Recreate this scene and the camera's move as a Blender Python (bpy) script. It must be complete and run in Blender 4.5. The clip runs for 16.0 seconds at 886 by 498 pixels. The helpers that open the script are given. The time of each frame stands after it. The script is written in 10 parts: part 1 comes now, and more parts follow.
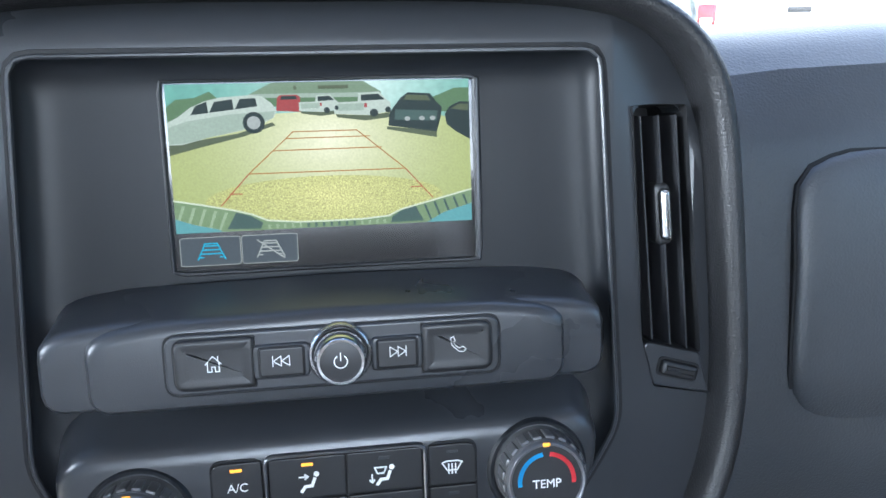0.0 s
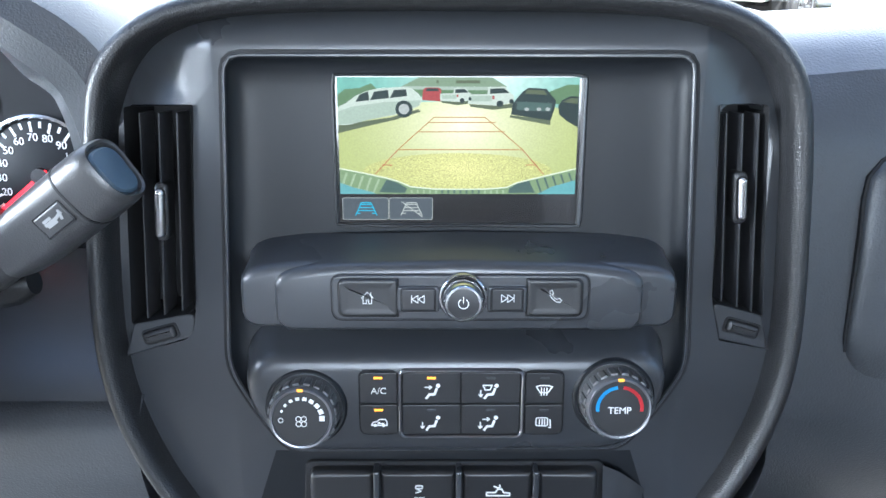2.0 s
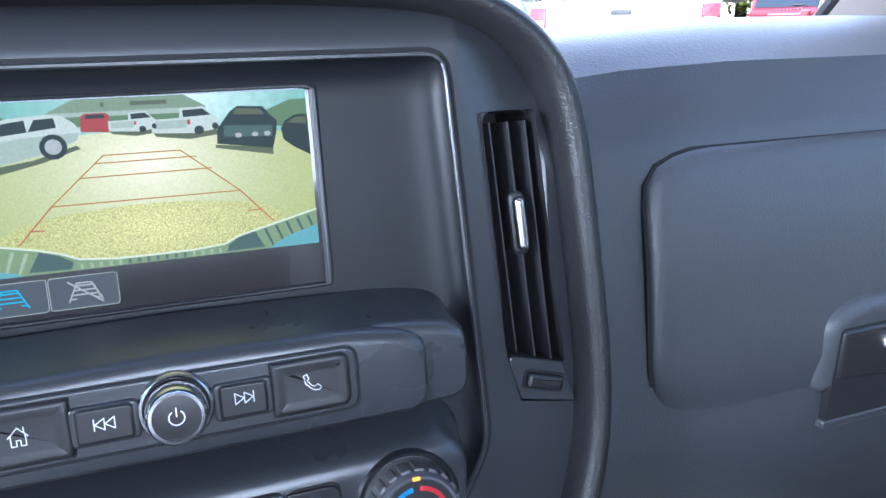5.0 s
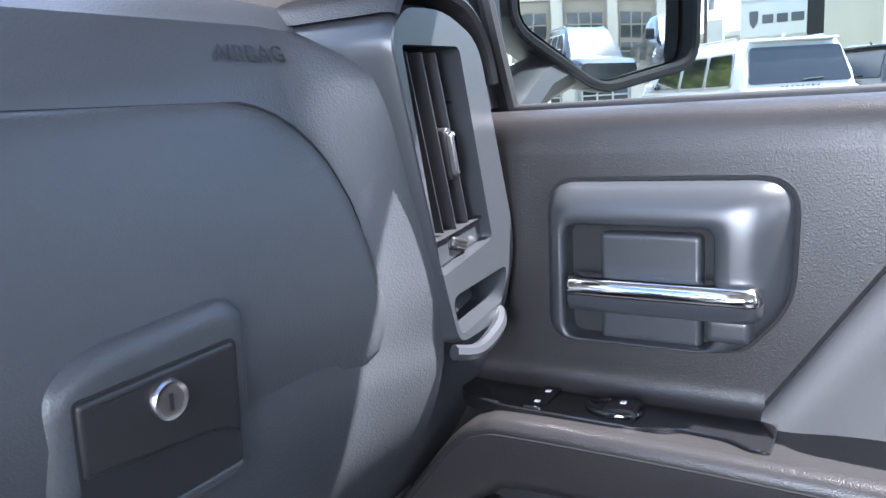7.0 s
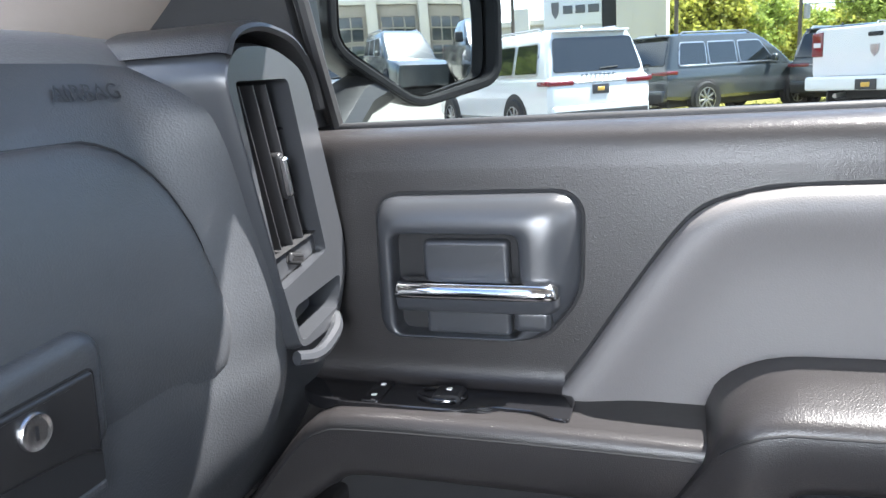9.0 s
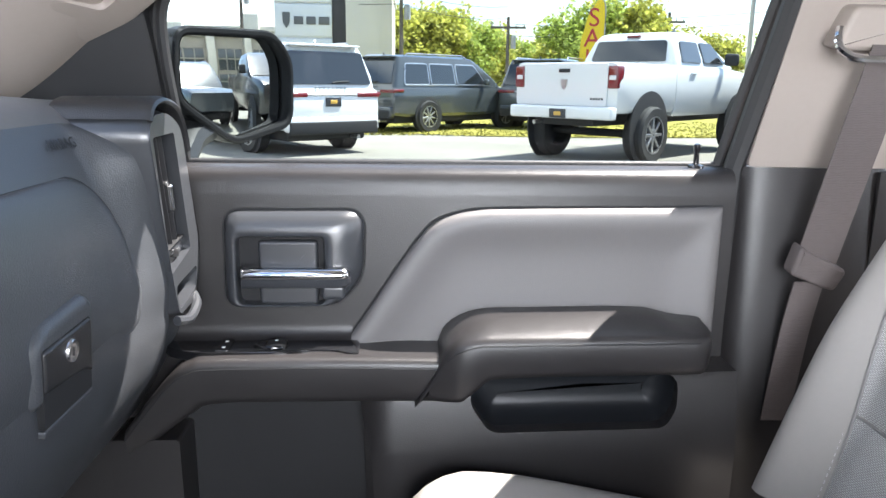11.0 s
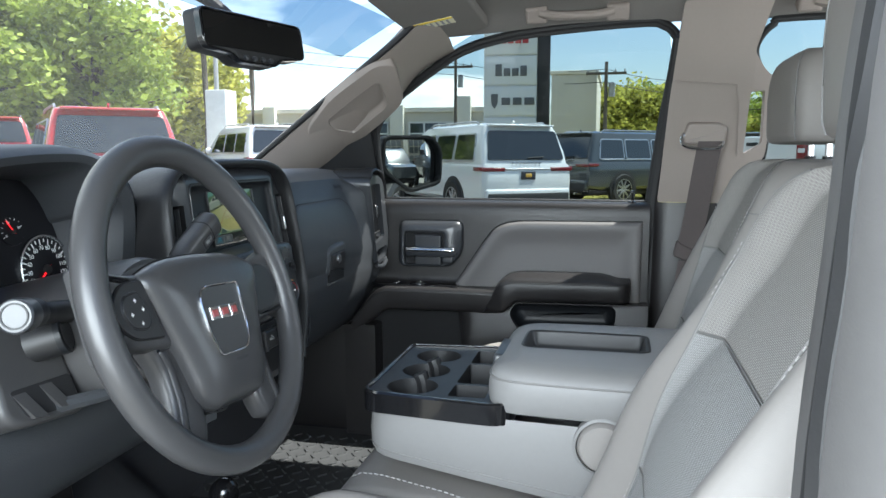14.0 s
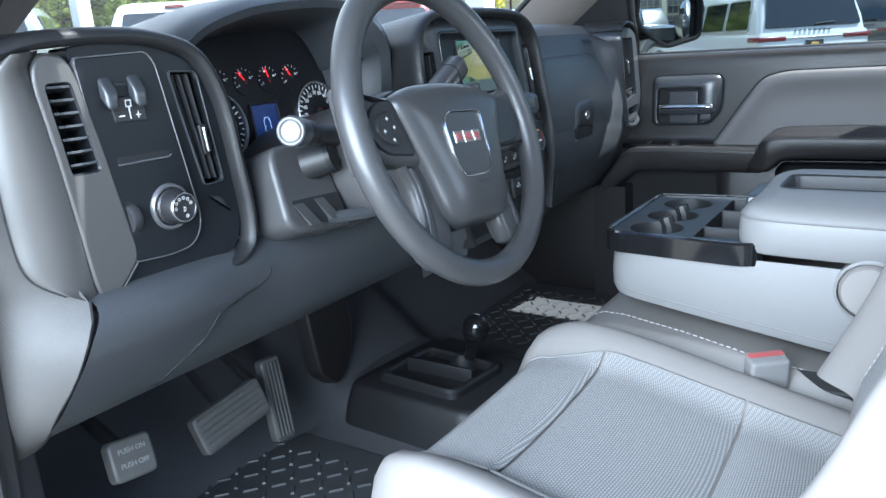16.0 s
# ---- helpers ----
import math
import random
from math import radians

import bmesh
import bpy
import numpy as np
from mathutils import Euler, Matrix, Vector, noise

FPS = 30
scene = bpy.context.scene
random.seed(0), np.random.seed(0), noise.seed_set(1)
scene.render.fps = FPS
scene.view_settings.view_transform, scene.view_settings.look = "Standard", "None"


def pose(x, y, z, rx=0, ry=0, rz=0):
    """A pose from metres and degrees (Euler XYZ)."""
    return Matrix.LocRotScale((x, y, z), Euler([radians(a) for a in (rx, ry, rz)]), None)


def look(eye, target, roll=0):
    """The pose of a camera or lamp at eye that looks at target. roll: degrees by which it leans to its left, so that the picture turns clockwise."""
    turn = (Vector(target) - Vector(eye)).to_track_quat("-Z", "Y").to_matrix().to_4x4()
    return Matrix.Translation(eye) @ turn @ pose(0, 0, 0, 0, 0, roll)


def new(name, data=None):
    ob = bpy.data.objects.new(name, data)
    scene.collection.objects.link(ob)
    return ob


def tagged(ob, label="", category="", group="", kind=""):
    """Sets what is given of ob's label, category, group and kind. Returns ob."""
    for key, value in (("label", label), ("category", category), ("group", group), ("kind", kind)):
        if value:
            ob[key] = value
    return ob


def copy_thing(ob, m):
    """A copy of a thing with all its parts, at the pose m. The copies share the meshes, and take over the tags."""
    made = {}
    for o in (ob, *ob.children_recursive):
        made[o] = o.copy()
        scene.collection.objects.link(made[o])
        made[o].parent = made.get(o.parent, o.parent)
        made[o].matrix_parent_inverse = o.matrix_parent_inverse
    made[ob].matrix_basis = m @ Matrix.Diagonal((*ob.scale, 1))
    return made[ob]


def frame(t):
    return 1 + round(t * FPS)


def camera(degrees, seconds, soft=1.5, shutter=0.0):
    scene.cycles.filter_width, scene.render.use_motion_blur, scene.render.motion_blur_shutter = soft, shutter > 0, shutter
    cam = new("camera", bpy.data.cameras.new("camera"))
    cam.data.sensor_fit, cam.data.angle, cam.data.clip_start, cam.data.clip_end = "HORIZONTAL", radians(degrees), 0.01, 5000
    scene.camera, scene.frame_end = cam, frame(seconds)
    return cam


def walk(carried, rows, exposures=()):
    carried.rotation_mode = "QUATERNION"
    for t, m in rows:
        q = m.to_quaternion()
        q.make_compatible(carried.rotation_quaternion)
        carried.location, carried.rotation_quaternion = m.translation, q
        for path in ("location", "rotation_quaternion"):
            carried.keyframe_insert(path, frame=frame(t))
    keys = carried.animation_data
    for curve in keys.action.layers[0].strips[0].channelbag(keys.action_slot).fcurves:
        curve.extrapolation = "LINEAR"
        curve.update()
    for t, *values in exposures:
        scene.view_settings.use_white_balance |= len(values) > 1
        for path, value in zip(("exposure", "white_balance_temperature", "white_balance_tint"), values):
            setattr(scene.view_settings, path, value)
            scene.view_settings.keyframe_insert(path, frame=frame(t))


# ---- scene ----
cam = camera(61.4, 16.0)
PATH = [
    (0, (0.002, -0.366, 1.385), (0.29, 1.53, 0.815), -0.6),
    (0.5, (-0.016, -0.415, 1.424), (0.127, 1.466, 0.759), 0.4),
    (1, (-0.014, -0.447, 1.443), (0.053, 1.414, 0.714), 0.5),
    (1.5, (-0.01, -0.437, 1.433), (0.013, 1.417, 0.682), 0.2),
    (2, (-0.011, -0.446, 1.439), (-0.006, 1.4, 0.67), 0.1),
    (2.5, (-0.011, -0.445, 1.439), (-0.011, 1.397, 0.66), -0.1),
    (3, (-0.012, -0.442, 1.44), (-0.006, 1.396, 0.653), -0.2),
    (5.5, (0.033, -0.327, 1.369), (0.972, 1.376, 0.904), -2.7),
    (6, (0.093, -0.33, 1.355), (1.32, 1.204, 0.978), -4.5),
    (6.5, (0.177, -0.301, 1.33), (1.673, 0.973, 0.955), -4.2),
    (7, (0.24, -0.298, 1.306), (1.91, 0.735, 0.927), -3.5),
    (7.5, (0.273, -0.304, 1.302), (2.031, 0.569, 0.916), -3.1),
    (8, (0.305, -0.31, 1.296), (2.106, 0.464, 0.9), -2.8),
    (10.5, (-0.106, -0.325, 1.416), (1.82, -0.167, 0.902), -1.4),
    (11, (-0.169, -0.298, 1.408), (1.78, -0.391, 0.968), 0.7),
    (11.5, (-0.345, -0.301, 1.398), (1.619, -0.598, 1.163), 0.5),
    (12, (-0.639, -0.35, 1.424), (1.329, -0.662, 1.247), 1.0),
    (12.5, (-0.848, -0.348, 1.414), (1.114, -0.667, 1.188), 1.3),
    (13, (-1.058, -0.403, 1.447), (0.91, -0.664, 1.205), 1.0),
    (13.5, (-1.191, -0.497, 1.452), (0.795, -0.484, 1.214), 0.2),
    (14, (-1.209, -0.649, 1.423), (0.723, -0.2, 1.172), 0.0),
    (14.5, (-1.218, -0.731, 1.397), (0.559, 0.144, 1.116), -0.1),
    (15, (-1.234, -0.744, 1.383), (0.377, 0.4, 1.068), -1.0),
    (15.5, (-1.23, -0.724, 1.376), (0.305, 0.504, 1.009), -1.3),
    (16, (-1.228, -0.681, 1.349), (0.387, 0.379, 0.83), -3.7),
]
walk(cam, [(t, look(eye, target, roll)) for t, eye, target, roll in PATH],
     exposures=[(0.0, 3.35, 5750, 8), (1.0, 3.6, 5800, 8), (3.0, 3.66, 5800, 8), (5.5, 3.36, 5350, 15), (6.5, 3.2, 5480, 15), (7.5, 3.37, 6050, 14), (8.0, 3.17, 6150, 11), (10.5, 3.05, 6300, 13), (11.0, 2.95, 6400, 13), (11.5, 2.6, 6500, 13), (12.0, 2.27, 6700, 13), (13.0, 1.95, 6600, 13), (14.0, 1.73, 6150, 5), (15.0, 2.01, 6040, 5), (15.5, 2.02, 5890, 5), (16.0, 2.17, 5540, 5)])
GROUND = 0.12

# ---- world, sun ----
SUN_TO = Vector((0.195, -0.54, 1.0)).normalized()
world = bpy.data.worlds.new("daylight")
scene.world = world
world.use_nodes = True
wn, wl = world.node_tree.nodes, world.node_tree.links
wn.clear()
sky = wn.new("ShaderNodeTexSky")
sky.sky_type, sky.sun_disc = "NISHITA", False
sky.sun_elevation = math.asin(SUN_TO.z)
sky.sun_rotation = math.atan2(SUN_TO.x, SUN_TO.y)
sky.air_density, sky.dust_density, sky.ozone_density = 1.0, 1.2, 1.0
coord = wn.new("ShaderNodeTexCoord")
cloud_map = wn.new("ShaderNodeMapping")
cloud_map.inputs["Scale"].default_value = (1.6, 1.6, 6.5)
cloud = wn.new("ShaderNodeTexNoise")
cloud.inputs["Scale"].default_value, cloud.inputs["Detail"].default_value = 2.3, 7
cloud_ramp = wn.new("ShaderNodeValToRGB")
cloud_ramp.color_ramp.elements[0].position, cloud_ramp.color_ramp.elements[1].position = 0.60, 0.76
cloud_mix = wn.new("ShaderNodeMix")
cloud_mix.data_type = "RGBA"
cloud_mix.inputs["B"].default_value = (11.0, 11.0, 11.2, 1)
sky_bg = wn.new("ShaderNodeBackground")
sky_bg.inputs["Strength"].default_value = 0.100
sky_out = wn.new("ShaderNodeOutputWorld")
wl.new(coord.outputs["Generated"], cloud_map.inputs["Vector"])
wl.new(cloud_map.outputs["Vector"], cloud.inputs["Vector"])
# a bank of bright haze and cloud ahead of the truck
side = wn.new("ShaderNodeSeparateXYZ")
ahead = wn.new("ShaderNodeMath")
ahead.operation, ahead.inputs[1].default_value = "MULTIPLY_ADD", 0.27
wl.new(coord.outputs["Generated"], side.inputs[0])
wl.new(side.outputs["Y"], ahead.inputs[0])
wl.new(cloud.outputs["Fac"], ahead.inputs[2])
wl.new(ahead.outputs[0], cloud_ramp.inputs["Fac"])
wl.new(cloud_ramp.outputs["Color"], cloud_mix.inputs["Factor"])
wl.new(sky.outputs["Color"], cloud_mix.inputs["A"])
wl.new(cloud_mix.outputs["Result"], sky_bg.inputs["Color"])
wl.new(sky_bg.outputs["Background"], sky_out.inputs["Surface"])

sun_data = bpy.data.lights.new("sun", "SUN")
sun_data.energy, sun_data.angle, sun_data.color = 4.2, radians(0.55), (1.0, 0.955, 0.88)
sun = new("sun", sun_data)
sun.matrix_world = look(SUN_TO * 40, (0, 0, 0))

# the sky's light through the open driver's doorway and the rear window
for nm, at_, to, wide, tall, watts in (("doorway_sky", (-1.95, -0.36, 1.58), (0.2, -0.30, 0.95), 1.45, 1.05, 28.0), ("rear_window_sky", (0.0, -1.79, 1.55), (0.0, 0.0, 1.20), 1.25, 0.36, 2.8)):
    lamp = bpy.data.lights.new(nm, "AREA")
    lamp.shape, lamp.size, lamp.size_y, lamp.energy, lamp.color = "RECTANGLE", wide, tall, watts, (0.93, 0.97, 1.0)
    new(nm, lamp).matrix_world = look(at_, to)

# ---- materials ----
def mat(name, base, rough=0.5, metal=0.0, vary=0.12, vary_scale=6.0, grain=0.0, grain_scale=500.0, coat=0.0, emit=None,
        emit_strength=0.0, kind="noise", spec=0.5, island=0.0, per_object=0.0, rough_vary=0.08, fine=0.0):
    m = bpy.data.materials.new(name)
    m.use_nodes = True
    n, l = m.node_tree.nodes, m.node_tree.links
    b = n["Principled BSDF"]
    b.inputs["Roughness"].default_value, b.inputs["Metallic"].default_value = rough, metal
    b.inputs["Coat Weight"].default_value, b.inputs["Coat Roughness"].default_value = coat, 0.04
    b.inputs["Specular IOR Level"].default_value = spec
    tc = n.new("ShaderNodeTexCoord")
    big = n.new("ShaderNodeTexNoise")
    big.inputs["Scale"].default_value, big.inputs["Detail"].default_value = vary_scale, 5
    l.new(tc.outputs["Object"], big.inputs["Vector"])
    small = n.new("ShaderNodeTexNoise")
    small.inputs["Scale"].default_value, small.inputs["Detail"].default_value = vary_scale * 23, 3
    l.new(tc.outputs["Object"], small.inputs["Vector"])
    both = n.new("ShaderNodeMath")
    both.operation = "MULTIPLY_ADD"
    both.inputs[1].default_value = 0.4 + fine
    l.new(small.outputs["Fac"], both.inputs[0])
    l.new(big.outputs["Fac"], both.inputs[2])
    rng = n.new("ShaderNodeMapRange")
    rng.inputs["From Min"].default_value, rng.inputs["From Max"].default_value = 0.35, 1.05 + fine
    rng.inputs["To Min"].default_value, rng.inputs["To Max"].default_value = 1 - vary, 1 + vary
    l.new(both.outputs[0], rng.inputs["Value"])
    value = rng.outputs["Result"]
    if per_object or island:
        src = n.new("ShaderNodeObjectInfo") if per_object else n.new("ShaderNodeNewGeometry")
        rr_ = n.new("ShaderNodeMapRange")
        amount = per_object or island
        rr_.inputs["To Min"].default_value, rr_.inputs["To Max"].default_value = 1 - amount, 1 + amount
        l.new(src.outputs["Random" if per_object else "Random Per Island"], rr_.inputs["Value"])
        mul = n.new("ShaderNodeMath")
        mul.operation = "MULTIPLY"
        l.new(value, mul.inputs[0])
        l.new(rr_.outputs["Result"], mul.inputs[1])
        value = mul.outputs[0]
    mixc = n.new("ShaderNodeVectorMath")
    mixc.operation = "SCALE"
    mixc.inputs[0].default_value = base[:3]
    l.new(value, mixc.inputs["Scale"])
    l.new(mixc.outputs["Vector"], b.inputs["Base Color"])
    rv = n.new("ShaderNodeMapRange")
    rv.inputs["To Min"].default_value, rv.inputs["To Max"].default_value = max(rough - rough_vary, 0.01), min(rough + rough_vary, 1)
    l.new(big.outputs["Fac"], rv.inputs["Value"])
    l.new(rv.outputs["Result"], b.inputs["Roughness"])
    if grain:
        if kind == "leather":
            g = n.new("ShaderNodeTexVoronoi")
            g.feature = "SMOOTH_F1"
            g.inputs["Scale"].default_value = grain_scale
            out = g.outputs["Distance"]
        elif kind == "rib":
            g = n.new("ShaderNodeTexWave")
            g.wave_type, g.bands_direction = "BANDS", "Z"
            g.inputs["Scale"].default_value, g.inputs["Distortion"].default_value = grain_scale, 0.4
            out = g.outputs["Fac"]
        else:
            g = n.new("ShaderNodeTexNoise")
            g.inputs["Scale"].default_value, g.inputs["Detail"].default_value = grain_scale, 2
            out = g.outputs["Fac"]
        warp = n.new("ShaderNodeMixRGB")
        warp.blend_type = "ADD"
        warp.inputs["Fac"].default_value = 0.004
        l.new(tc.outputs["Object"], warp.inputs["Color1"])
        l.new(small.outputs["Color"], warp.inputs["Color2"])
        l.new(warp.outputs["Color"], g.inputs["Vector"])
        bump = n.new("ShaderNodeBump")
        bump.inputs["Strength"].default_value, bump.inputs["Distance"].default_value = grain, 0.0006
        l.new(out, bump.inputs["Height"])
        l.new(bump.outputs["Normal"], b.inputs["Normal"])
    if emit:
        b.inputs["Emission Color"].default_value = (*emit, 1)
        b.inputs["Emission Strength"].default_value = emit_strength
    return m


def glass_mat(name, tint=(1, 1, 1), dust=0.0):
    m = bpy.data.materials.new(name)
    m.use_nodes = True
    n, l = m.node_tree.nodes, m.node_tree.links
    n.clear()
    clear, gloss, mix, out = (n.new("ShaderNode" + k) for k in ("BsdfTransparent", "BsdfGlossy", "MixShader", "OutputMaterial"))
    clear.inputs["Color"].default_value = (*tint, 1)
    gloss.inputs["Roughness"].default_value = 0.02
    fr, steep, part_ = n.new("ShaderNodeLayerWeight"), n.new("ShaderNodeMath"), n.new("ShaderNodeMath")
    steep.operation, steep.inputs[1].default_value = "POWER", 5.0
    part_.operation, part_.inputs[1].default_value, part_.inputs[2].default_value = "MULTIPLY_ADD", 0.5, 0.04
    l.new(fr.outputs["Facing"], steep.inputs[0])
    l.new(steep.outputs[0], part_.inputs[0])
    l.new(part_.outputs[0], mix.inputs["Fac"])
    l.new(clear.outputs["BSDF"], mix.inputs[1])
    l.new(gloss.outputs["BSDF"], mix.inputs[2])
    last = mix
    if dust:
        # a film of dust that scatters the sun
        film, over = n.new("ShaderNodeBsdfTranslucent"), n.new("ShaderNodeMixShader")
        over.inputs["Fac"].default_value = dust
        film.inputs["Color"].default_value = (0.9, 0.9, 0.88, 1)
        l.new(mix.outputs["Shader"], over.inputs[1])
        l.new(film.outputs["BSDF"], over.inputs[2])
        last = over
    l.new(last.outputs["Shader"], out.inputs["Surface"])
    return m


def cloth_mat(name, base, light, pitch):
    """Woven cloth with rows of pale flecks."""
    m = mat(name, base, 0.9, vary=0.1, vary_scale=9, spec=0.2)
    n, l = m.node_tree.nodes, m.node_tree.links
    b = n["Principled BSDF"]
    tc = n.new("ShaderNodeTexCoord")
    mp = n.new("ShaderNodeMapping")
    split, drop, flat = n.new("ShaderNodeSeparateXYZ"), n.new("ShaderNodeMath"), n.new("ShaderNodeCombineXYZ")
    drop.operation = "SUBTRACT"
    l.new(tc.outputs["Object"], split.inputs[0])
    l.new(split.outputs["Z"], drop.inputs[0])
    l.new(split.outputs["Y"], drop.inputs[1])
    l.new(split.outputs["X"], flat.inputs["X"])
    l.new(drop.outputs[0], flat.inputs["Y"])
    l.new(flat.outputs[0], mp.inputs["Vector"])
    mp.inputs["Scale"].default_value = pitch
    ck = n.new("ShaderNodeTexBrick")
    ck.inputs["Scale"].default_value = 1.0
    ck.inputs["Mortar Size"].default_value, ck.inputs["Mortar Smooth"].default_value = 0.18, 0.6
    ck.inputs["Brick Width"].default_value, ck.inputs["Row Height"].default_value = 1.0, 0.5
    ck.inputs["Color1"].default_value = ck.inputs["Color2"].default_value = (*light, 1)
    ck.inputs["Mortar"].default_value = (*base, 1)
    l.new(mp.outputs["Vector"], ck.inputs["Vector"])
    l.new(ck.outputs["Color"], b.inputs["Base Color"])
    bump = n.new("ShaderNodeBump")
    bump.inputs["Strength"].default_value, bump.inputs["Distance"].default_value = 0.35, 0.0006
    bump.invert = True
    l.new(ck.outputs["Fac"], bump.inputs["Height"])
    l.new(bump.outputs["Normal"], b.inputs["Normal"])
    return m


M = {}
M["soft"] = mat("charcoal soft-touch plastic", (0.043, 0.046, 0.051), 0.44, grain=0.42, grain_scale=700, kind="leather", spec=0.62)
# paler than the soft plastic: sun glare on the dash top, put into its colour
M["dash_pad"] = mat("dash pad paled for sunlight", (0.115, 0.117, 0.122), 0.40, grain=0.4, grain_scale=620, kind="leather", spec=0.6, vary=0.15)
M["rim"] = mat("charcoal grained rim", (0.0165, 0.0165, 0.0175), 0.40, grain=0.5, grain_scale=900, kind="leather", spec=0.42)
M["trim"] = mat("satin graphite trim", (0.031, 0.033, 0.037), 0.30, vary=0.06, grain=0.10, grain_scale=1500, spec=0.6)
M["vane"] = mat("satin dark vane plastic", (0.026, 0.026, 0.028), 0.34, vary=0.05, spec=0.5)
M["knob_grey"] = mat("satin grey knob plastic", (0.12, 0.12, 0.122), 0.34, 0.3, vary=0.08)
M["pod_satin"] = mat("satin warm graphite", (0.060, 0.057, 0.055), 0.34, vary=0.06, grain=0.10, grain_scale=1500, spec=0.55)
M["end_grain"] = mat("grained charcoal end panel", (0.058, 0.055, 0.053), 0.60, grain=0.30, grain_scale=700, kind="leather", spec=0.35)
# lightened plastic: doorway light on the column surround, put into the colour
M["ramp"] = mat("satin column surround paled for door light", (0.075, 0.075, 0.078), 0.34, vary=0.06, grain=0.1, grain_scale=1200, spec=0.55)
M["bezel"] = mat("satin black bezel", (0.0100, 0.0112, 0.0132), 0.40, vary=0.06, grain=0.06, grain_scale=1800, spec=0.27)
M["edge"] = mat("brushed dark silver edge", (0.17, 0.17, 0.18), 0.34, 0.6, vary=0.05)
M["black"] = mat("matt black plastic", (0.012, 0.012, 0.013), 0.5, grain=0.2, grain_scale=900)
# near-black for gaps and recesses: their shade is put into the colour
M["void"] = mat("cavity black with shade in its colour", (0.006, 0.006, 0.007), 0.8)
M["gloss"] = mat("gloss black plastic", (0.008, 0.008, 0.009), 0.12, coat=0.4, rough_vary=0.03)
M["button"] = mat("black button plastic", (0.016, 0.016, 0.017), 0.38, vary=0.08, grain=0.1, grain_scale=1500)
M["dark_chrome"] = mat("ribbed dark chrome", (0.20, 0.20, 0.21), 0.30, 0.85, vary=0.05)
M["chrome"] = mat("chrome", (0.72, 0.72, 0.73), 0.10, 1.0, vary=0.03, rough_vary=0.04)
M["satin_chrome"] = mat("satin chrome", (0.55, 0.55, 0.56), 0.26, 1.0, vary=0.04)
M["mark"] = mat("white printed mark", (0.78, 0.78, 0.76), 0.5, vary=0.03)
M["mark_dim"] = mat("grey printed mark", (0.25, 0.25, 0.25), 0.5, vary=0.03)
M["amber"] = mat("amber indicator", (0.6, 0.22, 0.02), 0.4, emit=(1.0, 0.36, 0.03), emit_strength=0.16)
M["red_mark"] = mat("red printed arc", (0.62, 0.03, 0.04), 0.4)
M["blue_mark"] = mat("blue printed arc", (0.02, 0.30, 0.62), 0.4)
M["needle"] = mat("lit red needle", (0.55, 0.01, 0.015), 0.4, emit=(1, 0.012, 0.02), emit_strength=0.55)
M["door_dark"] = mat("dark brown-black door plastic", (0.0190, 0.0175, 0.0178), 0.38, grain=0.35, grain_scale=1000, kind="leather", spec=0.42)
M["door_grey"] = mat("grey door insert vinyl", (0.112, 0.106, 0.105), 0.56, grain=0.28, grain_scale=800, kind="leather", vary=0.05)
M["vinyl"] = mat("light grey seat vinyl", (0.208, 0.193, 0.182), 0.50, vary=0.05, grain=0.15, grain_scale=1300, kind="leather", spec=0.35)
M["seam"] = mat("grey seam piping", (0.15, 0.145, 0.14), 0.6, vary=0.05)
M["vinyl_top"] = mat("grey console vinyl", (0.178, 0.174, 0.172), 0.44, vary=0.05, grain=0.15, grain_scale=1300, kind="leather", spec=0.35)
M["cloth"] = cloth_mat("dotted woven seat cloth", (0.185, 0.180, 0.177), (0.345, 0.340, 0.335), (200, 200, 1))
M["cloth_rib"] = cloth_mat("ribbed woven seat cloth", (0.185, 0.174, 0.165), (0.325, 0.310, 0.296), (120, 215, 1))
M["shroud"] = mat("charcoal column plastic", (0.046, 0.045, 0.046), 0.42, grain=0.2, grain_scale=1000, kind="leather", spec=0.5)
M["stitch"] = mat("pale stitching thread", (0.33, 0.32, 0.31), 0.7)
M["pillar"] = mat("warm grey pillar plastic", (0.270, 0.232, 0.208), 0.55, vary=0.05, grain=0.25, grain_scale=800, spec=0.35)
M["liner"] = mat("grey knitted headliner", (0.215, 0.200, 0.188), 0.9, vary=0.06, grain=0.4, grain_scale=1200, spec=0.1)
M["webbing"] = mat("brown-grey belt webbing", (0.075, 0.062, 0.060), 0.75, grain=0.6, grain_scale=160, kind="rib")
M["rubber"] = mat("black rubber seal", (0.014, 0.014, 0.015), 0.62, grain=0.2, grain_scale=500)
M["carpet"] = mat("charcoal carpet", (0.062, 0.062, 0.066), 0.95, grain=1.0, grain_scale=900, spec=0.1)
M["mat_rubber"] = mat("worn rubber mat", (0.045, 0.046, 0.048), 0.5, grain=0.2, grain_scale=400)
M["pedal"] = mat("worn pedal rubber", (0.075, 0.073, 0.07), 0.45, vary=0.3, vary_scale=40)
M["glass"] = glass_mat("clear window glass", (0.375, 0.43, 0.43))
M["shade_glass"] = glass_mat("windshield glass", (0.93, 0.96, 0.95), 0.02)
M["tint_band"] = glass_mat("tinted windshield band", (0.34, 0.42, 0.50))
M["mirror"] = mat("mirror glass", (0.82, 0.84, 0.84), 0.015, 1.0, vary=0.01, rough_vary=0.005)
M["label"] = mat("pale warning label", (0.75, 0.72, 0.55), 0.6)
M["yellow"] = mat("yellow label band", (0.85, 0.65, 0.05), 0.6)
M["white_paint"] = mat("white car paint", (0.64, 0.65, 0.65), 0.22, coat=0.8, vary=0.03, vary_scale=1.0)
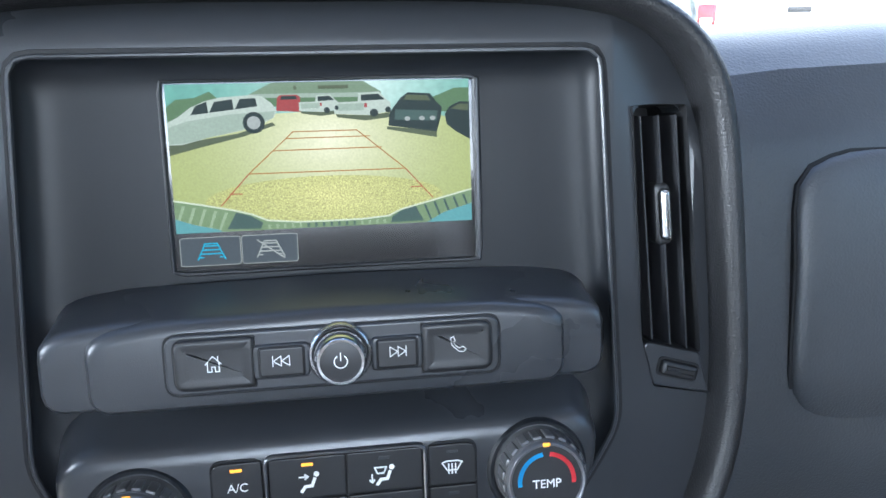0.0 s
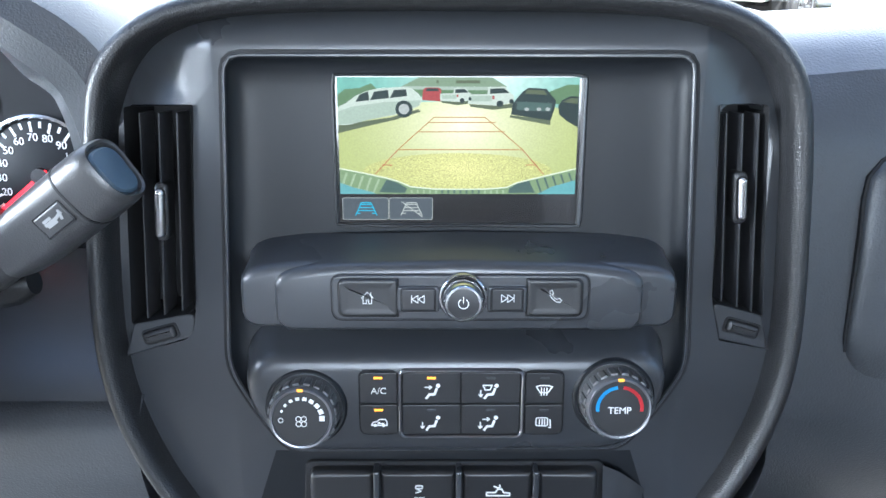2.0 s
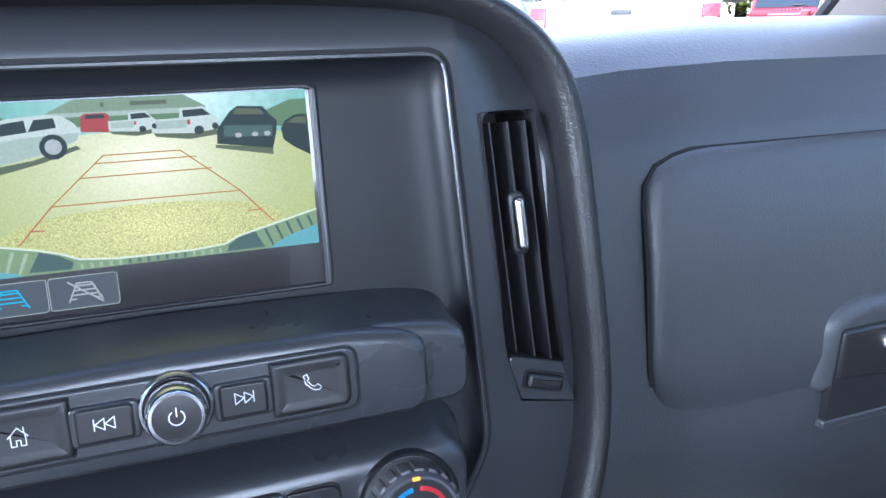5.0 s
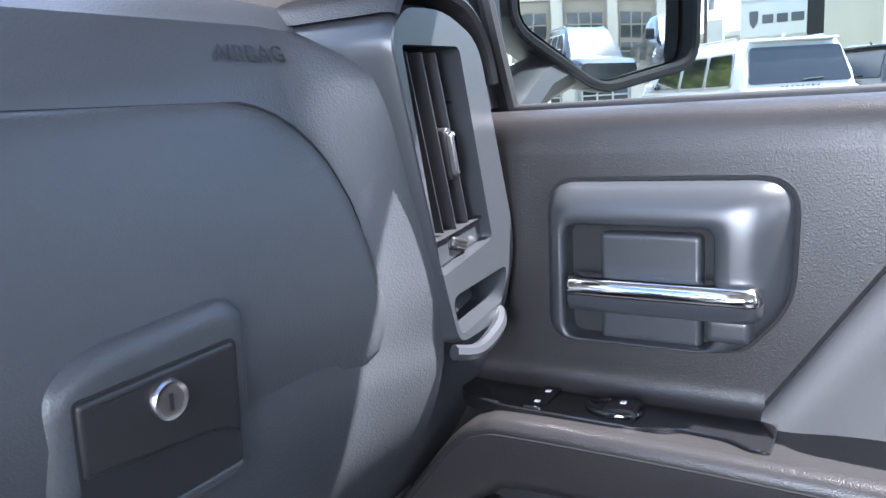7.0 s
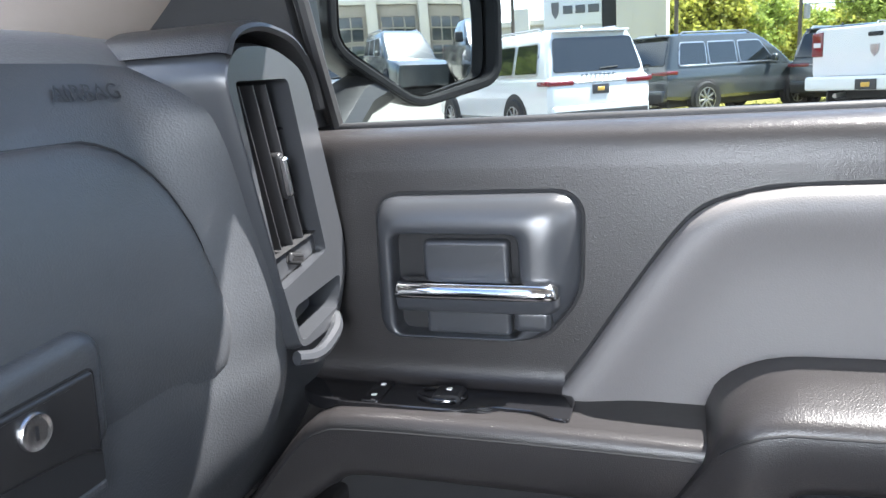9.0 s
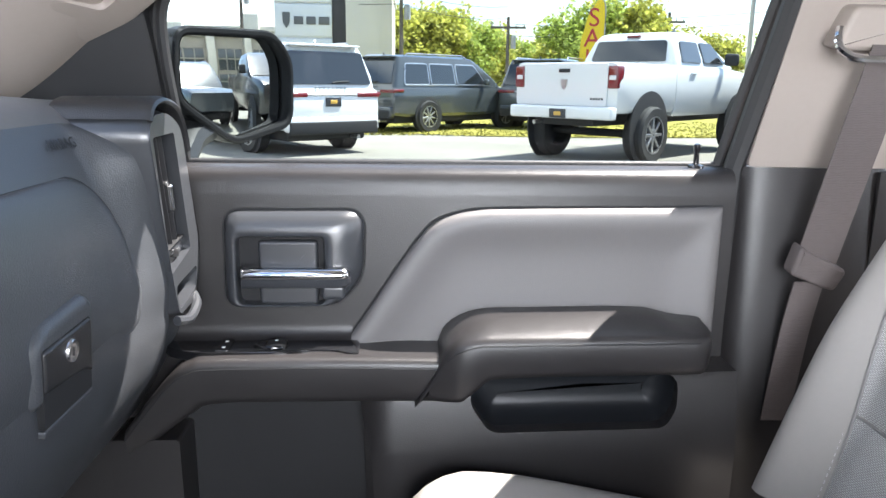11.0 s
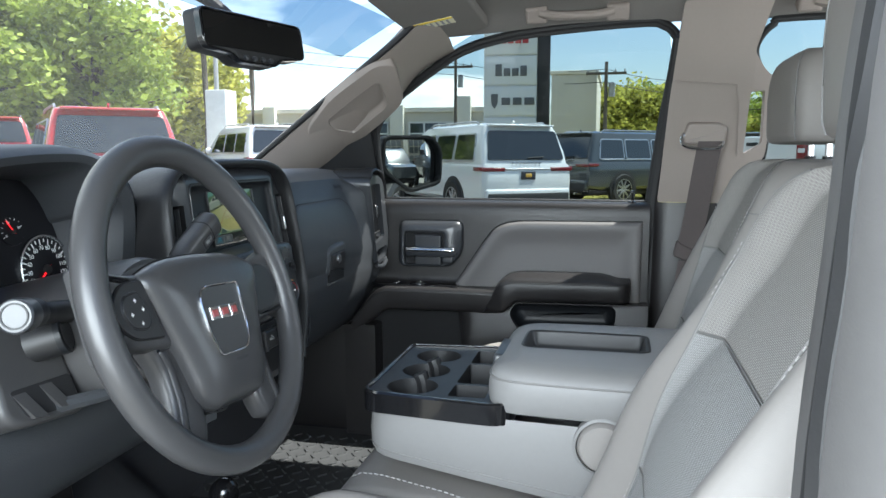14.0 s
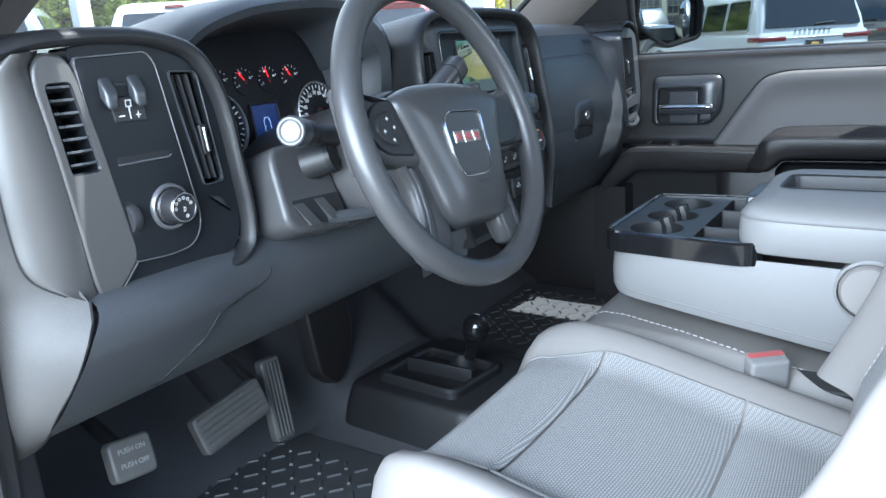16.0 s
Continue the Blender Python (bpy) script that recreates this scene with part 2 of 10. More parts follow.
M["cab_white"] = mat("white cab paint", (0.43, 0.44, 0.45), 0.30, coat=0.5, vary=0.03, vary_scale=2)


# ---- mesh helpers ----
def thing(name, label, category, at_=(0, 0, 0), group="", kind=""):
    e = new(name)
    e.empty_display_size = 0.05
    e.location = at_
    return tagged(e, label, category, group, kind)


def place_under(ob, parent):
    """Keeps ob's world coordinates under a thing's base, or under a part, whose origin is the world's."""
    ob.parent = parent
    if parent.parent is None:
        ob.matrix_parent_inverse = Matrix.Translation(-parent.location)
    return ob


def part(name, bm, material, parent=None, label="", smooth=35, matrix=None):
    if matrix is not None:
        bm.transform(matrix)
    bmesh.ops.remove_doubles(bm, verts=bm.verts, dist=1e-6)
    bmesh.ops.recalc_face_normals(bm, faces=bm.faces)
    me = bpy.data.meshes.new(name)
    bm.to_mesh(me)
    bm.free()
    mats = material if isinstance(material, (list, tuple)) else [material]
    for m in mats:
        me.materials.append(M[m])
    if smooth:
        me.shade_smooth()
        me.set_sharp_from_angle(angle=radians(smooth))
    ob = new(name, me)
    if parent is not None:
        place_under(ob, parent)
    if label:
        ob["label"] = label
    return ob


def loft(loops, cap=(True, True), closed=True, bm=None):
    bm = bm or bmesh.new()
    rows = [[bm.verts.new(p) for p in loop] for loop in loops]
    count = len(rows[0])
    for a, b in zip(rows, rows[1:]):
        for i in range(count if closed else count - 1):
            j = (i + 1) % count
            bm.faces.new((a[i], a[j], b[j], b[i]))
    if closed and cap[0]:
        bm.faces.new(rows[0][::-1])
    if closed and cap[1]:
        bm.faces.new(rows[-1])
    return bm


def area2(poly):
    return sum(a[0] * b[1] - b[0] * a[1] for a, b in zip(poly, poly[1:] + poly[:1])) / 2


def ccw(poly):
    poly = [tuple(p) for p in poly]
    return poly if area2(poly) > 0 else poly[::-1]


def inset(poly, d):
    """A counter-clockwise outline moved inwards by d."""
    out = []
    for i, p in enumerate(poly):
        a, b = Vector(poly[i - 1]), Vector(poly[(i + 1) % len(poly)])
        q = Vector(p)
        e0, e1 = (q - a).normalized(), (b - q).normalized()
        n0, n1 = Vector((-e0.y, e0.x)), Vector((-e1.y, e1.x))
        n = n0 + n1
        n = n / max(n.length_squared / 2, 0.35)
        out.append((q.x + n.x * d, q.y + n.y * d))
    # runs of corner points that crossed over close into one
    n_ = len(out)
    back = [(out[(k + 1) % n_][0] - out[k][0]) * (poly[(k + 1) % n_][0] - poly[k][0]) + (out[(k + 1) % n_][1] - out[k][1]) * (poly[(k + 1) % n_][1] - poly[k][1]) < 0 for k in range(n_)]
    if any(back) and not all(back):
        k0 = back.index(False) + 1
        run = []
        for k in range(k0, k0 + n_):
            run.append(k % n_)
            if not back[k % n_]:
                if len(run) > 1:
                    m_ = (sum(out[q][0] for q in run) / len(run), sum(out[q][1] for q in run) / len(run))
                    for q in run:
                        out[q] = m_
                run = []
    return out


def fillet(points, r, n=4):
    """Rounds the corners of an outline; r: one radius or one a corner."""
    points = ccw(points)
    rs = r if isinstance(r, (list, tuple)) else [r] * len(points)
    out = []
    for i, p in enumerate(points):
        q, a, b = Vector(p), Vector(points[i - 1]), Vector(points[(i + 1) % len(points)])
        ra = min(rs[i], (a - q).length * 0.48, (b - q).length * 0.48)
        p0, p1 = q + (a - q).normalized() * ra, q + (b - q).normalized() * ra
        for k in range(n + 1):
            s = k / n
            w = p0 * (1 - s) ** 2 + q * 2 * s * (1 - s) + p1 * s**2
            out.append((w.x, w.y))
    return out


def rr(x0, x1, y0, y1, r, n=4):
    return fillet([(x0, y0), (x1, y0), (x1, y1), (x0, y1)], r, n)


def resample(poly, count):
    pts = [Vector(p) for p in poly]
    lens = [(pts[(i + 1) % len(pts)] - pts[i]).length for i in range(len(pts))]
    total, out, i, acc = sum(lens), [], 0, 0.0
    for k in range(count):
        d = total * k / count
        while acc + lens[i] < d - 1e-12:
            acc += lens[i]
            i += 1
        s = (d - acc) / lens[i] if lens[i] else 0
        w = pts[i].lerp(pts[(i + 1) % len(pts)], s)
        out.append(tuple(w))
    return out


def curve(points, per=8, closed=False):
    """A smooth line (Catmull-Rom) through points of any dimension."""
    pts = [Vector(p) for p in points]
    n, out = len(pts), []
    for i in range(n if closed else n - 1):
        g = (lambda k: pts[k % n]) if closed else (lambda k: pts[min(max(k, 0), n - 1)])
        p0, p1, p2, p3 = g(i - 1), g(i), g(i + 1), g(i + 2)
        for k in range(per):
            s = k / per
            out.append(0.5 * (2 * p1 + (p2 - p0) * s + (2 * p0 - 5 * p1 + 4 * p2 - p3) * s * s + (3 * p1 - p0 - 3 * p2 + p3) * s**3))
    if not closed:
        out.append(pts[-1])
    return out


def plate(outline, w0, w1, bev=0.002, m=None, crown=0.0, steps=3):
    """An outline in (u, v) raised from w0 to w1, with a rounded front edge and a crowned face."""
    o = ccw(outline)
    loops = [[(x, y, w0) for x, y in o]]
    for k in range(steps + 1):
        a = math.pi / 2 * k / steps
        ring = inset(o, bev * (1 - math.cos(a)))
        loops.append([(x, y, w1 - bev * (1 - math.sin(a))) for x, y in ring])
    if not crown:
        loops.append([(x, y, w1) for x, y in inset(o, bev + min(bev * 0.5, 0.0012))])
    if crown:
        xs, ys = [p[0] for p in o], [p[1] for p in o]
        cx, cy = (min(xs) + max(xs)) / 2, (min(ys) + max(ys)) / 2
        ring = [(x, y) for x, y, _ in loops[-1]]
        for s in (0.75, 0.5, 0.25):
            loops.append([(cx + (x - cx) * s, cy + (y - cy) * s, w1 + crown * (1 - s * s)) for x, y in ring])
    bm = loft(loops)
    if m is not None:
        bm.transform(m)
    return bm


def ring(outer, inner, w0, w1, bev=0.001, m=None, count=64):
    """A frame between two outlines."""
    o, i = resample(ccw(outer), count), resample(ccw(inner), count)
    c = Vector((sum(p[0] for p in i) / count, sum(p[1] for p in i) / count))
    k = min(range(count), key=lambda s: sum((Vector(o[j]) - Vector(i[(j + s) % count])).length for j in range(0, count, 4)))
    i = i[k:] + i[:k]
    o2 = [tuple(Vector(a).lerp(Vector(b), min(0.45, bev / max((Vector(a) - Vector(b)).length, 1e-6)))) for a, b in zip(o, i)]
    i2 = [tuple(Vector(b).lerp(Vector(a), min(0.45, bev / max((Vector(a) - Vector(b)).length, 1e-6)))) for a, b in zip(o, i)]
    loops = [[(*p, w) for p in q] for q, w in ((i, w0), (o, w0), (o, w1 - bev), (o2, w1), (i2, w1), (i, w1 - bev), (i, w0))]
    bm = loft(loops, (False, False))
    if m is not None:
        bm.transform(m)
    return bm


def holed(outer, holes, w0, w1, m=None):
    """A sheet with openings through it."""
    bm = bmesh.new()
    loops = []
    for poly in (outer, *holes):
        vs = [bm.verts.new((x, y, w1)) for x, y in poly]
        loops.append(vs)
    edges = [bm.edges.new((a, b)) for vs in loops for a, b in zip(vs, vs[1:] + vs[:1])]
    bmesh.ops.triangle_fill(bm, edges=edges, use_beauty=True, use_dissolve=False, normal=(0, 0, 1))
    for vs in loops:
        back = [bm.verts.new((v.co.x, v.co.y, w0)) for v in vs]
        for k in range(len(vs)):
            j = (k + 1) % len(vs)
            bm.faces.new((vs[k], vs[j], back[j], back[k]))
    if m is not None:
        bm.transform(m)
    return bm


def tube(path, radius, n=10, closed=False, flat=1.0, bm=None, up=(0, 0, 1), taper=None):
    """A round bar along a path. flat squeezes it along up."""
    pts = [Vector(p) for p in path]
    loops = []
    for i, p in enumerate(pts):
        a = pts[i - 1] if i or closed else pts[i]
        b = pts[(i + 1) % len(pts)] if closed or i + 1 < len(pts) else pts[i]
        d = (b - a).normalized()
        side = d.cross(Vector(up))
        side = side.normalized() if side.length > 1e-4 else d.orthogonal().normalized()
        top = side.cross(d).normalized()
        r = radius * (taper[i] if taper else 1)
        loops.append([p + side * math.cos(t) * r + top * math.sin(t) * r * flat for t in (2 * math.pi * k / n for k in range(n))])
    if closed:
        loops.append(loops[0])
    return loft(loops, (not closed, not closed), bm=bm)


def lathe(profile, n=32, m=None, ribs=0, rib=0.0, solid=False):
    """Turns (radius, height) pairs round the w axis; a profile that ends off the axis is a ring."""
    loops = []
    for r, w in profile:
        loop = []
        for k in range(n):
            a = 2 * math.pi * k / n
            rk = r * (1 + (rib * (k % 2) if ribs and r > 0.6 * profile[0][0] else 0))
            loop.append((rk * math.cos(a), rk * math.sin(a), w))
        loops.append(loop)
    if profile[-1][0] > 0 and not solid:
        loops.append(loops[0])
        bm = loft(loops, (False, False))
    else:
        bm = loft(loops)
    if m is not None:
        bm.transform(m)
    return bm


def block(x0, x1, y0, y1, z0, z1, bev=0.004, m=None):
    """A box rounded on all its edges."""
    bm = bmesh.new()
    bmesh.ops.create_cube(bm, size=1.0)
    bm.transform(Matrix.Translation(((x0 + x1) / 2, (y0 + y1) / 2, (z0 + z1) / 2)) @ Matrix.Diagonal((x1 - x0, y1 - y0, z1 - z0, 1)))
    if bev:
        bmesh.ops.bevel(bm, geom=bm.edges[:], offset=min(bev, 0.45 * min(abs(x1 - x0), abs(y1 - y0), abs(z1 - z0))), segments=3, profile=0.5, affect="EDGES")
    if m is not None:
        bm.transform(m)
    return bm


def words(name, text, size, material, parent, m, label=""):
    c = bpy.data.curves.new(name, "FONT")
    c.body, c.size, c.extrude = text, size, 0.0002
    c.align_x, c.align_y = "CENTER", "CENTER"
    tmp = new(name, c)
    bpy.context.view_layer.update()
    me = bpy.data.meshes.new_from_object(tmp.evaluated_get(bpy.context.evaluated_depsgraph_get()))
    bpy.data.objects.remove(tmp)
    bm = bmesh.new()
    bm.from_mesh(me)
    bpy.data.meshes.remove(me)
    return part(name, bm, material, parent, label, smooth=0, matrix=m)


def frame_of(origin, u, v):
    """The matrix of a plane at origin with u across, v up and w out of it."""
    u, v = Vector(u).normalized(), Vector(v).normalized()
    w = u.cross(v).normalized()
    v = w.cross(u)
    return Matrix(((u.x, v.x, w.x, origin[0]), (u.y, v.y, w.y, origin[1]), (u.z, v.z, w.z, origin[2]), (0, 0, 0, 1)))


# ---- dashboard ----
def smooth_step(a, b, x):
    s = min(max((x - a) / (b - a), 0), 1)
    return s * s * (3 - 2 * s)


def lerp_table(table, x):
    for (x0, v0), (x1, v1) in zip(table, table[1:]):
        if x <= x1:
            s = min(max((x - x0) / (x1 - x0), 0), 1)
            return v0 + (v1 - v0) * s
    return table[-1][1]


dash = thing("dashboard", "charcoal grained truck dashboard below the windshield", "dashboard", (0, 0.2, 0.9))
# the padded top, from the windshield to the crest
stations = ([-0.90, -0.80, -0.70, -0.665], [-0.665, -0.60, -0.45, -0.30, -0.215], [-0.215, -0.18, -0.08, 0.0, 0.08, 0.18, 0.24, 0.35, 0.5, 0.62, 0.70, 0.78, 0.84])
crest = [(-0.9, 1.352), (-0.66, 1.360), (-0.18, 1.365), (0.0, 1.378), (0.2, 1.376), (0.3, 1.386), (0.6, 1.386), (0.84, 1.372)]
for group, some in enumerate(stations):
    loops = []
    for x in some:
        z = lerp_table(crest, x)
        tail = [(x, 0.20, z + 0.001)] if group == 1 else [(x, 0.14, z + 0.003), (x, 0.085, z - 0.003), (x, 0.055, z - 0.024)]
        loops.append(curve([(x, 0.72, 1.315), (x, 0.50, z - 0.035), (x, 0.28, z - 0.006)] + tail, 5))
    part("dash_top", loft(loops, closed=False), "dash_pad", dash, "dash top with sun glare put into its paler colour")
# passenger face: rolls down from the crest to the knee line
loops = []
for x in [0.195, 0.21, 0.24, 0.27, 0.35, 0.45, 0.55, 0.595, 0.605, 0.613, 0.621, 0.629, 0.637]:
    z = lerp_table(crest, x)
    k = smooth_step(0.600, 0.637, x)
    line = []
    for y_, z_ in ((0.055, z - 0.024), (0.040 - 0.040 * k, 1.336), (0.027 - 0.042 * k, 1.31), (0.016 - 0.034 * k, 1.25), (0.006 - 0.026 * k, 1.18), (0.004 - 0.018 * k, 1.140), (0.006 - 0.016 * k, 1.110), (0.018 - 0.010 * k, 1.060), (0.045, 1.010), (0.085, 0.955), (0.16, 0.92), (0.40, 0.90)):
        # the last stretch leans with the edge of the vent pod
        line.append((x + 0.26 * k * (1.352 - max(min(z_, 1.352), 1.13)), y_, z_))
    loops.append(curve(line, 5))
part("passenger_face", loft(loops, closed=False), "soft", dash)
part("end_face", loft([curve([(x, 0.05, 1.36), (x, 0.045, 1.20), (x, 0.004, 1.150), (x, -0.002, 1.120), (x, 0.006, 1.090), (x, 0.020, 1.055), (x, 0.046, 1.008), (x, 0.086, 0.953), (x, 0.161, 0.918), (x, 0.40, 0.898)], 5) for x in (0.66, 0.70, 0.76, 0.83)], closed=False), "soft", dash)
# driver face behind the instrument pod, and the knee bolster below it
loops = []
for x in [-0.66, -0.55, -0.40, -0.25, -0.19]:
    loops.append([(x, 0.17, 1.36), (x, 0.16, 1.205), (x, 0.03, 1.185), (x, 0.0, 1.15)])
part("driver_face", loft(loops, closed=False), "soft", dash)
def bolster_end(z):
    return lerp_table([(0.9684, -0.8837), (1.0, -0.8900), (1.0326, -0.8929), (1.0676, -0.8839), (1.1009, -0.8745), (1.1243, -0.8603), (1.1366, -0.849), (1.155, -0.842)], z)


loops = []
for x in [-0.885, -0.80, -0.72, -0.66, -0.60, -0.45, -0.30, -0.215]:
    out = 0.022 * smooth_step(-0.62, -0.76, x)
    zt = 1.135 + 0.008 * smooth_step(-0.68, -0.60, x)
    line = [(x, 0.03, zt + 0.02), (x, -0.02 - out, zt), (x, -0.035 - out, zt - 0.03), (x, -0.028 - out * 0.6, 1.07), (x, 0.0, 1.02), (x, 0.07, 0.985), (x, 0.25, 0.97)]
    if x < -0.85:
        line = [(bolster_end(z), y, z) for x_, y, z in line]
    loops.append(curve(line, 5))
part("knee_bolster", loft(loops, closed=False), "soft", dash, "charcoal knee panel below the wheel")


def bolster_y(x, z):
    out = 0.022 * smooth_step(-0.62, -0.76, x)
    return lerp_table([(0.985, 0.07), (1.02, 0.0), (1.07, -0.028 - out * 0.6), (1.105, -0.035 - out), (1.135, -0.02 - out), (1.155, 0.03)], z)


seam_line = curve([(-0.622, 1.128), (-0.622, 1.113), (-0.637, 1.0955), (-0.675, 1.0895), (-0.712, 1.084), (-0.725, 1.068), (-0.731, 1.0543), (-0.760, 1.028), (-0.785, 1.005)], 8)
part("knee_seam", tube([(p.x, bolster_y(p.x, p.y) - 0.0030, p.y) for p in seam_line], 0.0016, 6), "void", dash)
# glovebox door: a crowned plate that follows the face
glove = part("glovebox_door", bmesh.new(), "soft", dash, "grained charcoal glovebox door")
glove_outline = fillet([(0.268, 1.302), (0.30, 1.3135), (0.55, 1.3148), (0.580, 1.3065), (0.604, 1.284), (0.6185, 1.25), (0.630, 1.2065), (0.637, 1.1666), (0.634, 1.146), (0.622, 1.137), (0.44, 1.137), (0.30, 1.140), (0.269, 1.165)], 0.02)


def face_y(z):
    return lerp_table([(1.05, 0.035), (1.10, 0.010), (1.18, 0.0), (1.25, 0.008), (1.30, 0.018), (1.34, 0.035)], z)


def on_face(poly, proud):
    return [(x, face_y(z) + 0.0055 - 0.0085 * smooth_step(0.58, 0.635, x) - proud, z) for x, z in poly]


o = resample(ccw(glove_outline), 72)
gap = inset(o, -0.0020)
part("glove_gap", loft([on_face(gap, -0.012), on_face(gap, 0.0012), on_face(inset(o, 0.002), 0.0012)], (False, False)), "void", dash)
loops = [on_face(o, -0.03), on_face(o, 0.0010), on_face(inset(o, 0.0010), 0.0030), on_face(inset(o, 0.0035), 0.0044), on_face(inset(o, 0.010), 0.0052), on_face(inset(o, 0.02), 0.0056)]
cx, cz = 0.47, 1.21
for s in (0.7, 0.4, 0.15):
    loops.append(on_face([(cx + (x - cx) * s, cz + (z - cz) * s) for x, z in inset(o, 0.02)], 0.0066))
bm = loft(loops)
bmesh.ops.recalc_face_normals(bm, faces=bm.faces)
bm.to_mesh(glove.data)
bm.free()
glove.data.shade_smooth()
glove.data.set_sharp_from_angle(angle=radians(35))
GH = frame_of((0.453, 0.001, 1.176), (1, 0, 0), (0, -0.06, 1))
part("handle_brow", plate(fillet([(-0.058, -0.034), (-0.056, 0.022), (-0.034, 0.0345), (0.047, 0.0395), (0.061, 0.030), (0.060, -0.034)], 0.012, 5), -0.014, 0.0050, 0.011, GH, steps=6), "soft", glove, smooth=60)
part("latch_gap", plate(fillet([(-0.0448, -0.052), (0.0482, -0.052), (0.0482, 0.0185), (-0.0448, 0.0165)], [0.002, 0.002, 0.006, 0.004], 4), -0.01, 0.0054, 0.0004, GH), "void", glove)
handle = part("latch_handle", plate(fillet([(-0.0432, -0.0200), (0.0310, -0.0275), (0.0465, -0.0350), (0.0465, 0.0170), (-0.0432, 0.0150)], [0.002, 0.004, 0.002, 0.005, 0.003], 4), -0.01, 0.0075, 0.0024, GH), "button", glove, "black latch handle", smooth=50)
part("latch_pull", plate(fillet([(-0.046, -0.0590), (0.049, -0.0590), (0.049, -0.0525), (-0.046, -0.0525)], 0.002), -0.02, 0.0056, 0.0015, GH), "soft", glove)
GH = GH @ Matrix.Translation((0.002, 0.001, 0.0032))
part("lock_cylinder", lathe([(0.0105, 0.003), (0.0105, 0.006), (0.0095, 0.0075), (0.0075, 0.0068), (0.007, 0.0068), (0.0, 0.0068)], 28, GH), "satin_chrome", handle, "round metal key lock")
part("key_slot", plate(rr(-0.0012, 0.0012, -0.0045, 0.0035, 0.0005), 0.0066, 0.0071, 0.0001, GH), "void", handle)
words("raised_lettering", "AIRBAG", 0.016, "rim", dash, frame_of((0.580, 0.0405, 1.343), (1, -0.05, 0), (0, 0.45, 1)), "raised airbag lettering")

# ---- centre stack ----
S = frame_of((0, 0, 1.27), (1, 0, 0), (0, math.sin(radians(8)), math.cos(radians(8))))
stack = thing("center_stack", "graphite centre stack with screen, radio keys and climate knobs", "dashboard", (0, 0.05, 1.0))
half_rim = [(0.0, 0.1385), (0.08, 0.138), (0.14, 0.1335), (0.178, 0.1215), (0.203, 0.099), (0.214, 0.067), (0.2205, 0.0), (0.224, -0.075), (0.2175, -0.125), (0.200, -0.172), (0.176, -0.213), (0.155, -0.255)]
right = curve(half_rim, 6)
# the rim stands a little further out on the driver's side
rim_line = [Vector((-p.x - 0.0065 * smooth_step(0.0, 0.12, p.x), p.y)) for p in right[:0:-1]] + [Vector((p.x - 0.0065 * smooth_step(0.0, 0.12, p.x), p.y)) for p in right]
profile = [(0.0080, -0.13), (0.0088, -0.03), (0.0090, -0.006), (0.0086, 0.002), (0.0072, 0.0085), (0.0050, 0.0128), (0.0020, 0.0152), (-0.0012, 0.0155), (-0.0042, 0.0135), (-0.0062, 0.0092), (-0.0072, 0.003), (-0.0075, -0.006), (-0.0075, -0.03)]
loops = []
for i, p in enumerate(rim_line):
    d = (rim_line[min(i + 1, len(rim_line) - 1)] - rim_line[max(i - 1, 0)]).normalized()
    n_ = Vector((-d.y, d.x))
    loops.append([(p.x + n_.x * a, p.y + n_.y * a, w) for a, w in profile])
part("padded_rim", loft(loops, closed=False), "rim", stack, "grained charcoal padded rim", smooth=60, matrix=S)

bezel_corners = [(-0.1445, 0.107), (-0.155, -0.098), (-0.140, -0.128), (-0.1165, -0.1615), (0.114, -0.1595), (0.138, -0.128), (0.155, -0.098), (0.1445, 0.107)]
bezel_outline = fillet(bezel_corners, [0.012, 0.012, 0.02, 0.012, 0.012, 0.02, 0.012, 0.012], 6)
vent_r = fillet([(0.1605, 0.0755), (0.1905, 0.0755), (0.2015, -0.0615), (0.1677, -0.0520)], [0.005, 0.002, 0.002, 0.002], 3)
thumb_r = fillet([(0.1680, -0.0530), (0.2025, -0.0625), (0.2095, -0.0870), (0.1755, -0.0795)], [0.001, 0.001, 0.003, 0.007], 4)
vent_l = fillet([(-0.2060, 0.0740), (-0.1645, 0.0748), (-0.1730, -0.0595), (-0.2155, -0.0675)], [0.002, 0.006, 0.002, 0.002], 3)
thumb_l = fillet([(-0.2160, -0.0685), (-0.1735, -0.0605), (-0.1768, -0.0775), (-0.2240, -0.0930)], [0.001, 0.001, 0.008, 0.003], 4)
hole_r = fillet([(0.1605, 0.0760), (0.1908, 0.0760), (0.2030, -0.0625), (0.2100, -0.0880), (0.1752, -0.0800), (0.1677, -0.0525)], [0.005, 0.001, 0.001, 0.002, 0.007, 0.01], 4)
hole_l = fillet([(-0.2062, 0.0745), (-0.1642, 0.0752), (-0.1732, -0.0600), (-0.1765, -0.0780), (-0.2245, -0.0935), (-0.2160, -0.0680)], [0.001, 0.006, 0.01, 0.008, 0.002, 0.001], 4)
face_outline = [(p.x + (-0.0035 if p.x > 0 else 0.0035), p.y - 0.006) for p in rim_line]
bm_ = holed(face_outline, [bezel_outline, hole_r, hole_l], -0.03, 0.0)
for k in range(14):
    bmesh.ops.bisect_plane(bm_, geom=bm_.verts[:] + bm_.edges[:] + bm_.faces[:], plane_co=(0, 0.1085 + 0.0019 * k, 0), plane_no=(0, 1, 0))
for x in (0.1495, 0.1505, 0.158, 0.166, 0.174, 0.182, 0.19, 0.198, 0.206):
    for s in (-1, 1):
        bmesh.ops.bisect_plane(bm_, geom=bm_.verts[:] + bm_.edges[:] + bm_.faces[:], plane_co=(s * x, 0, 0), plane_no=(1, 0, 0))
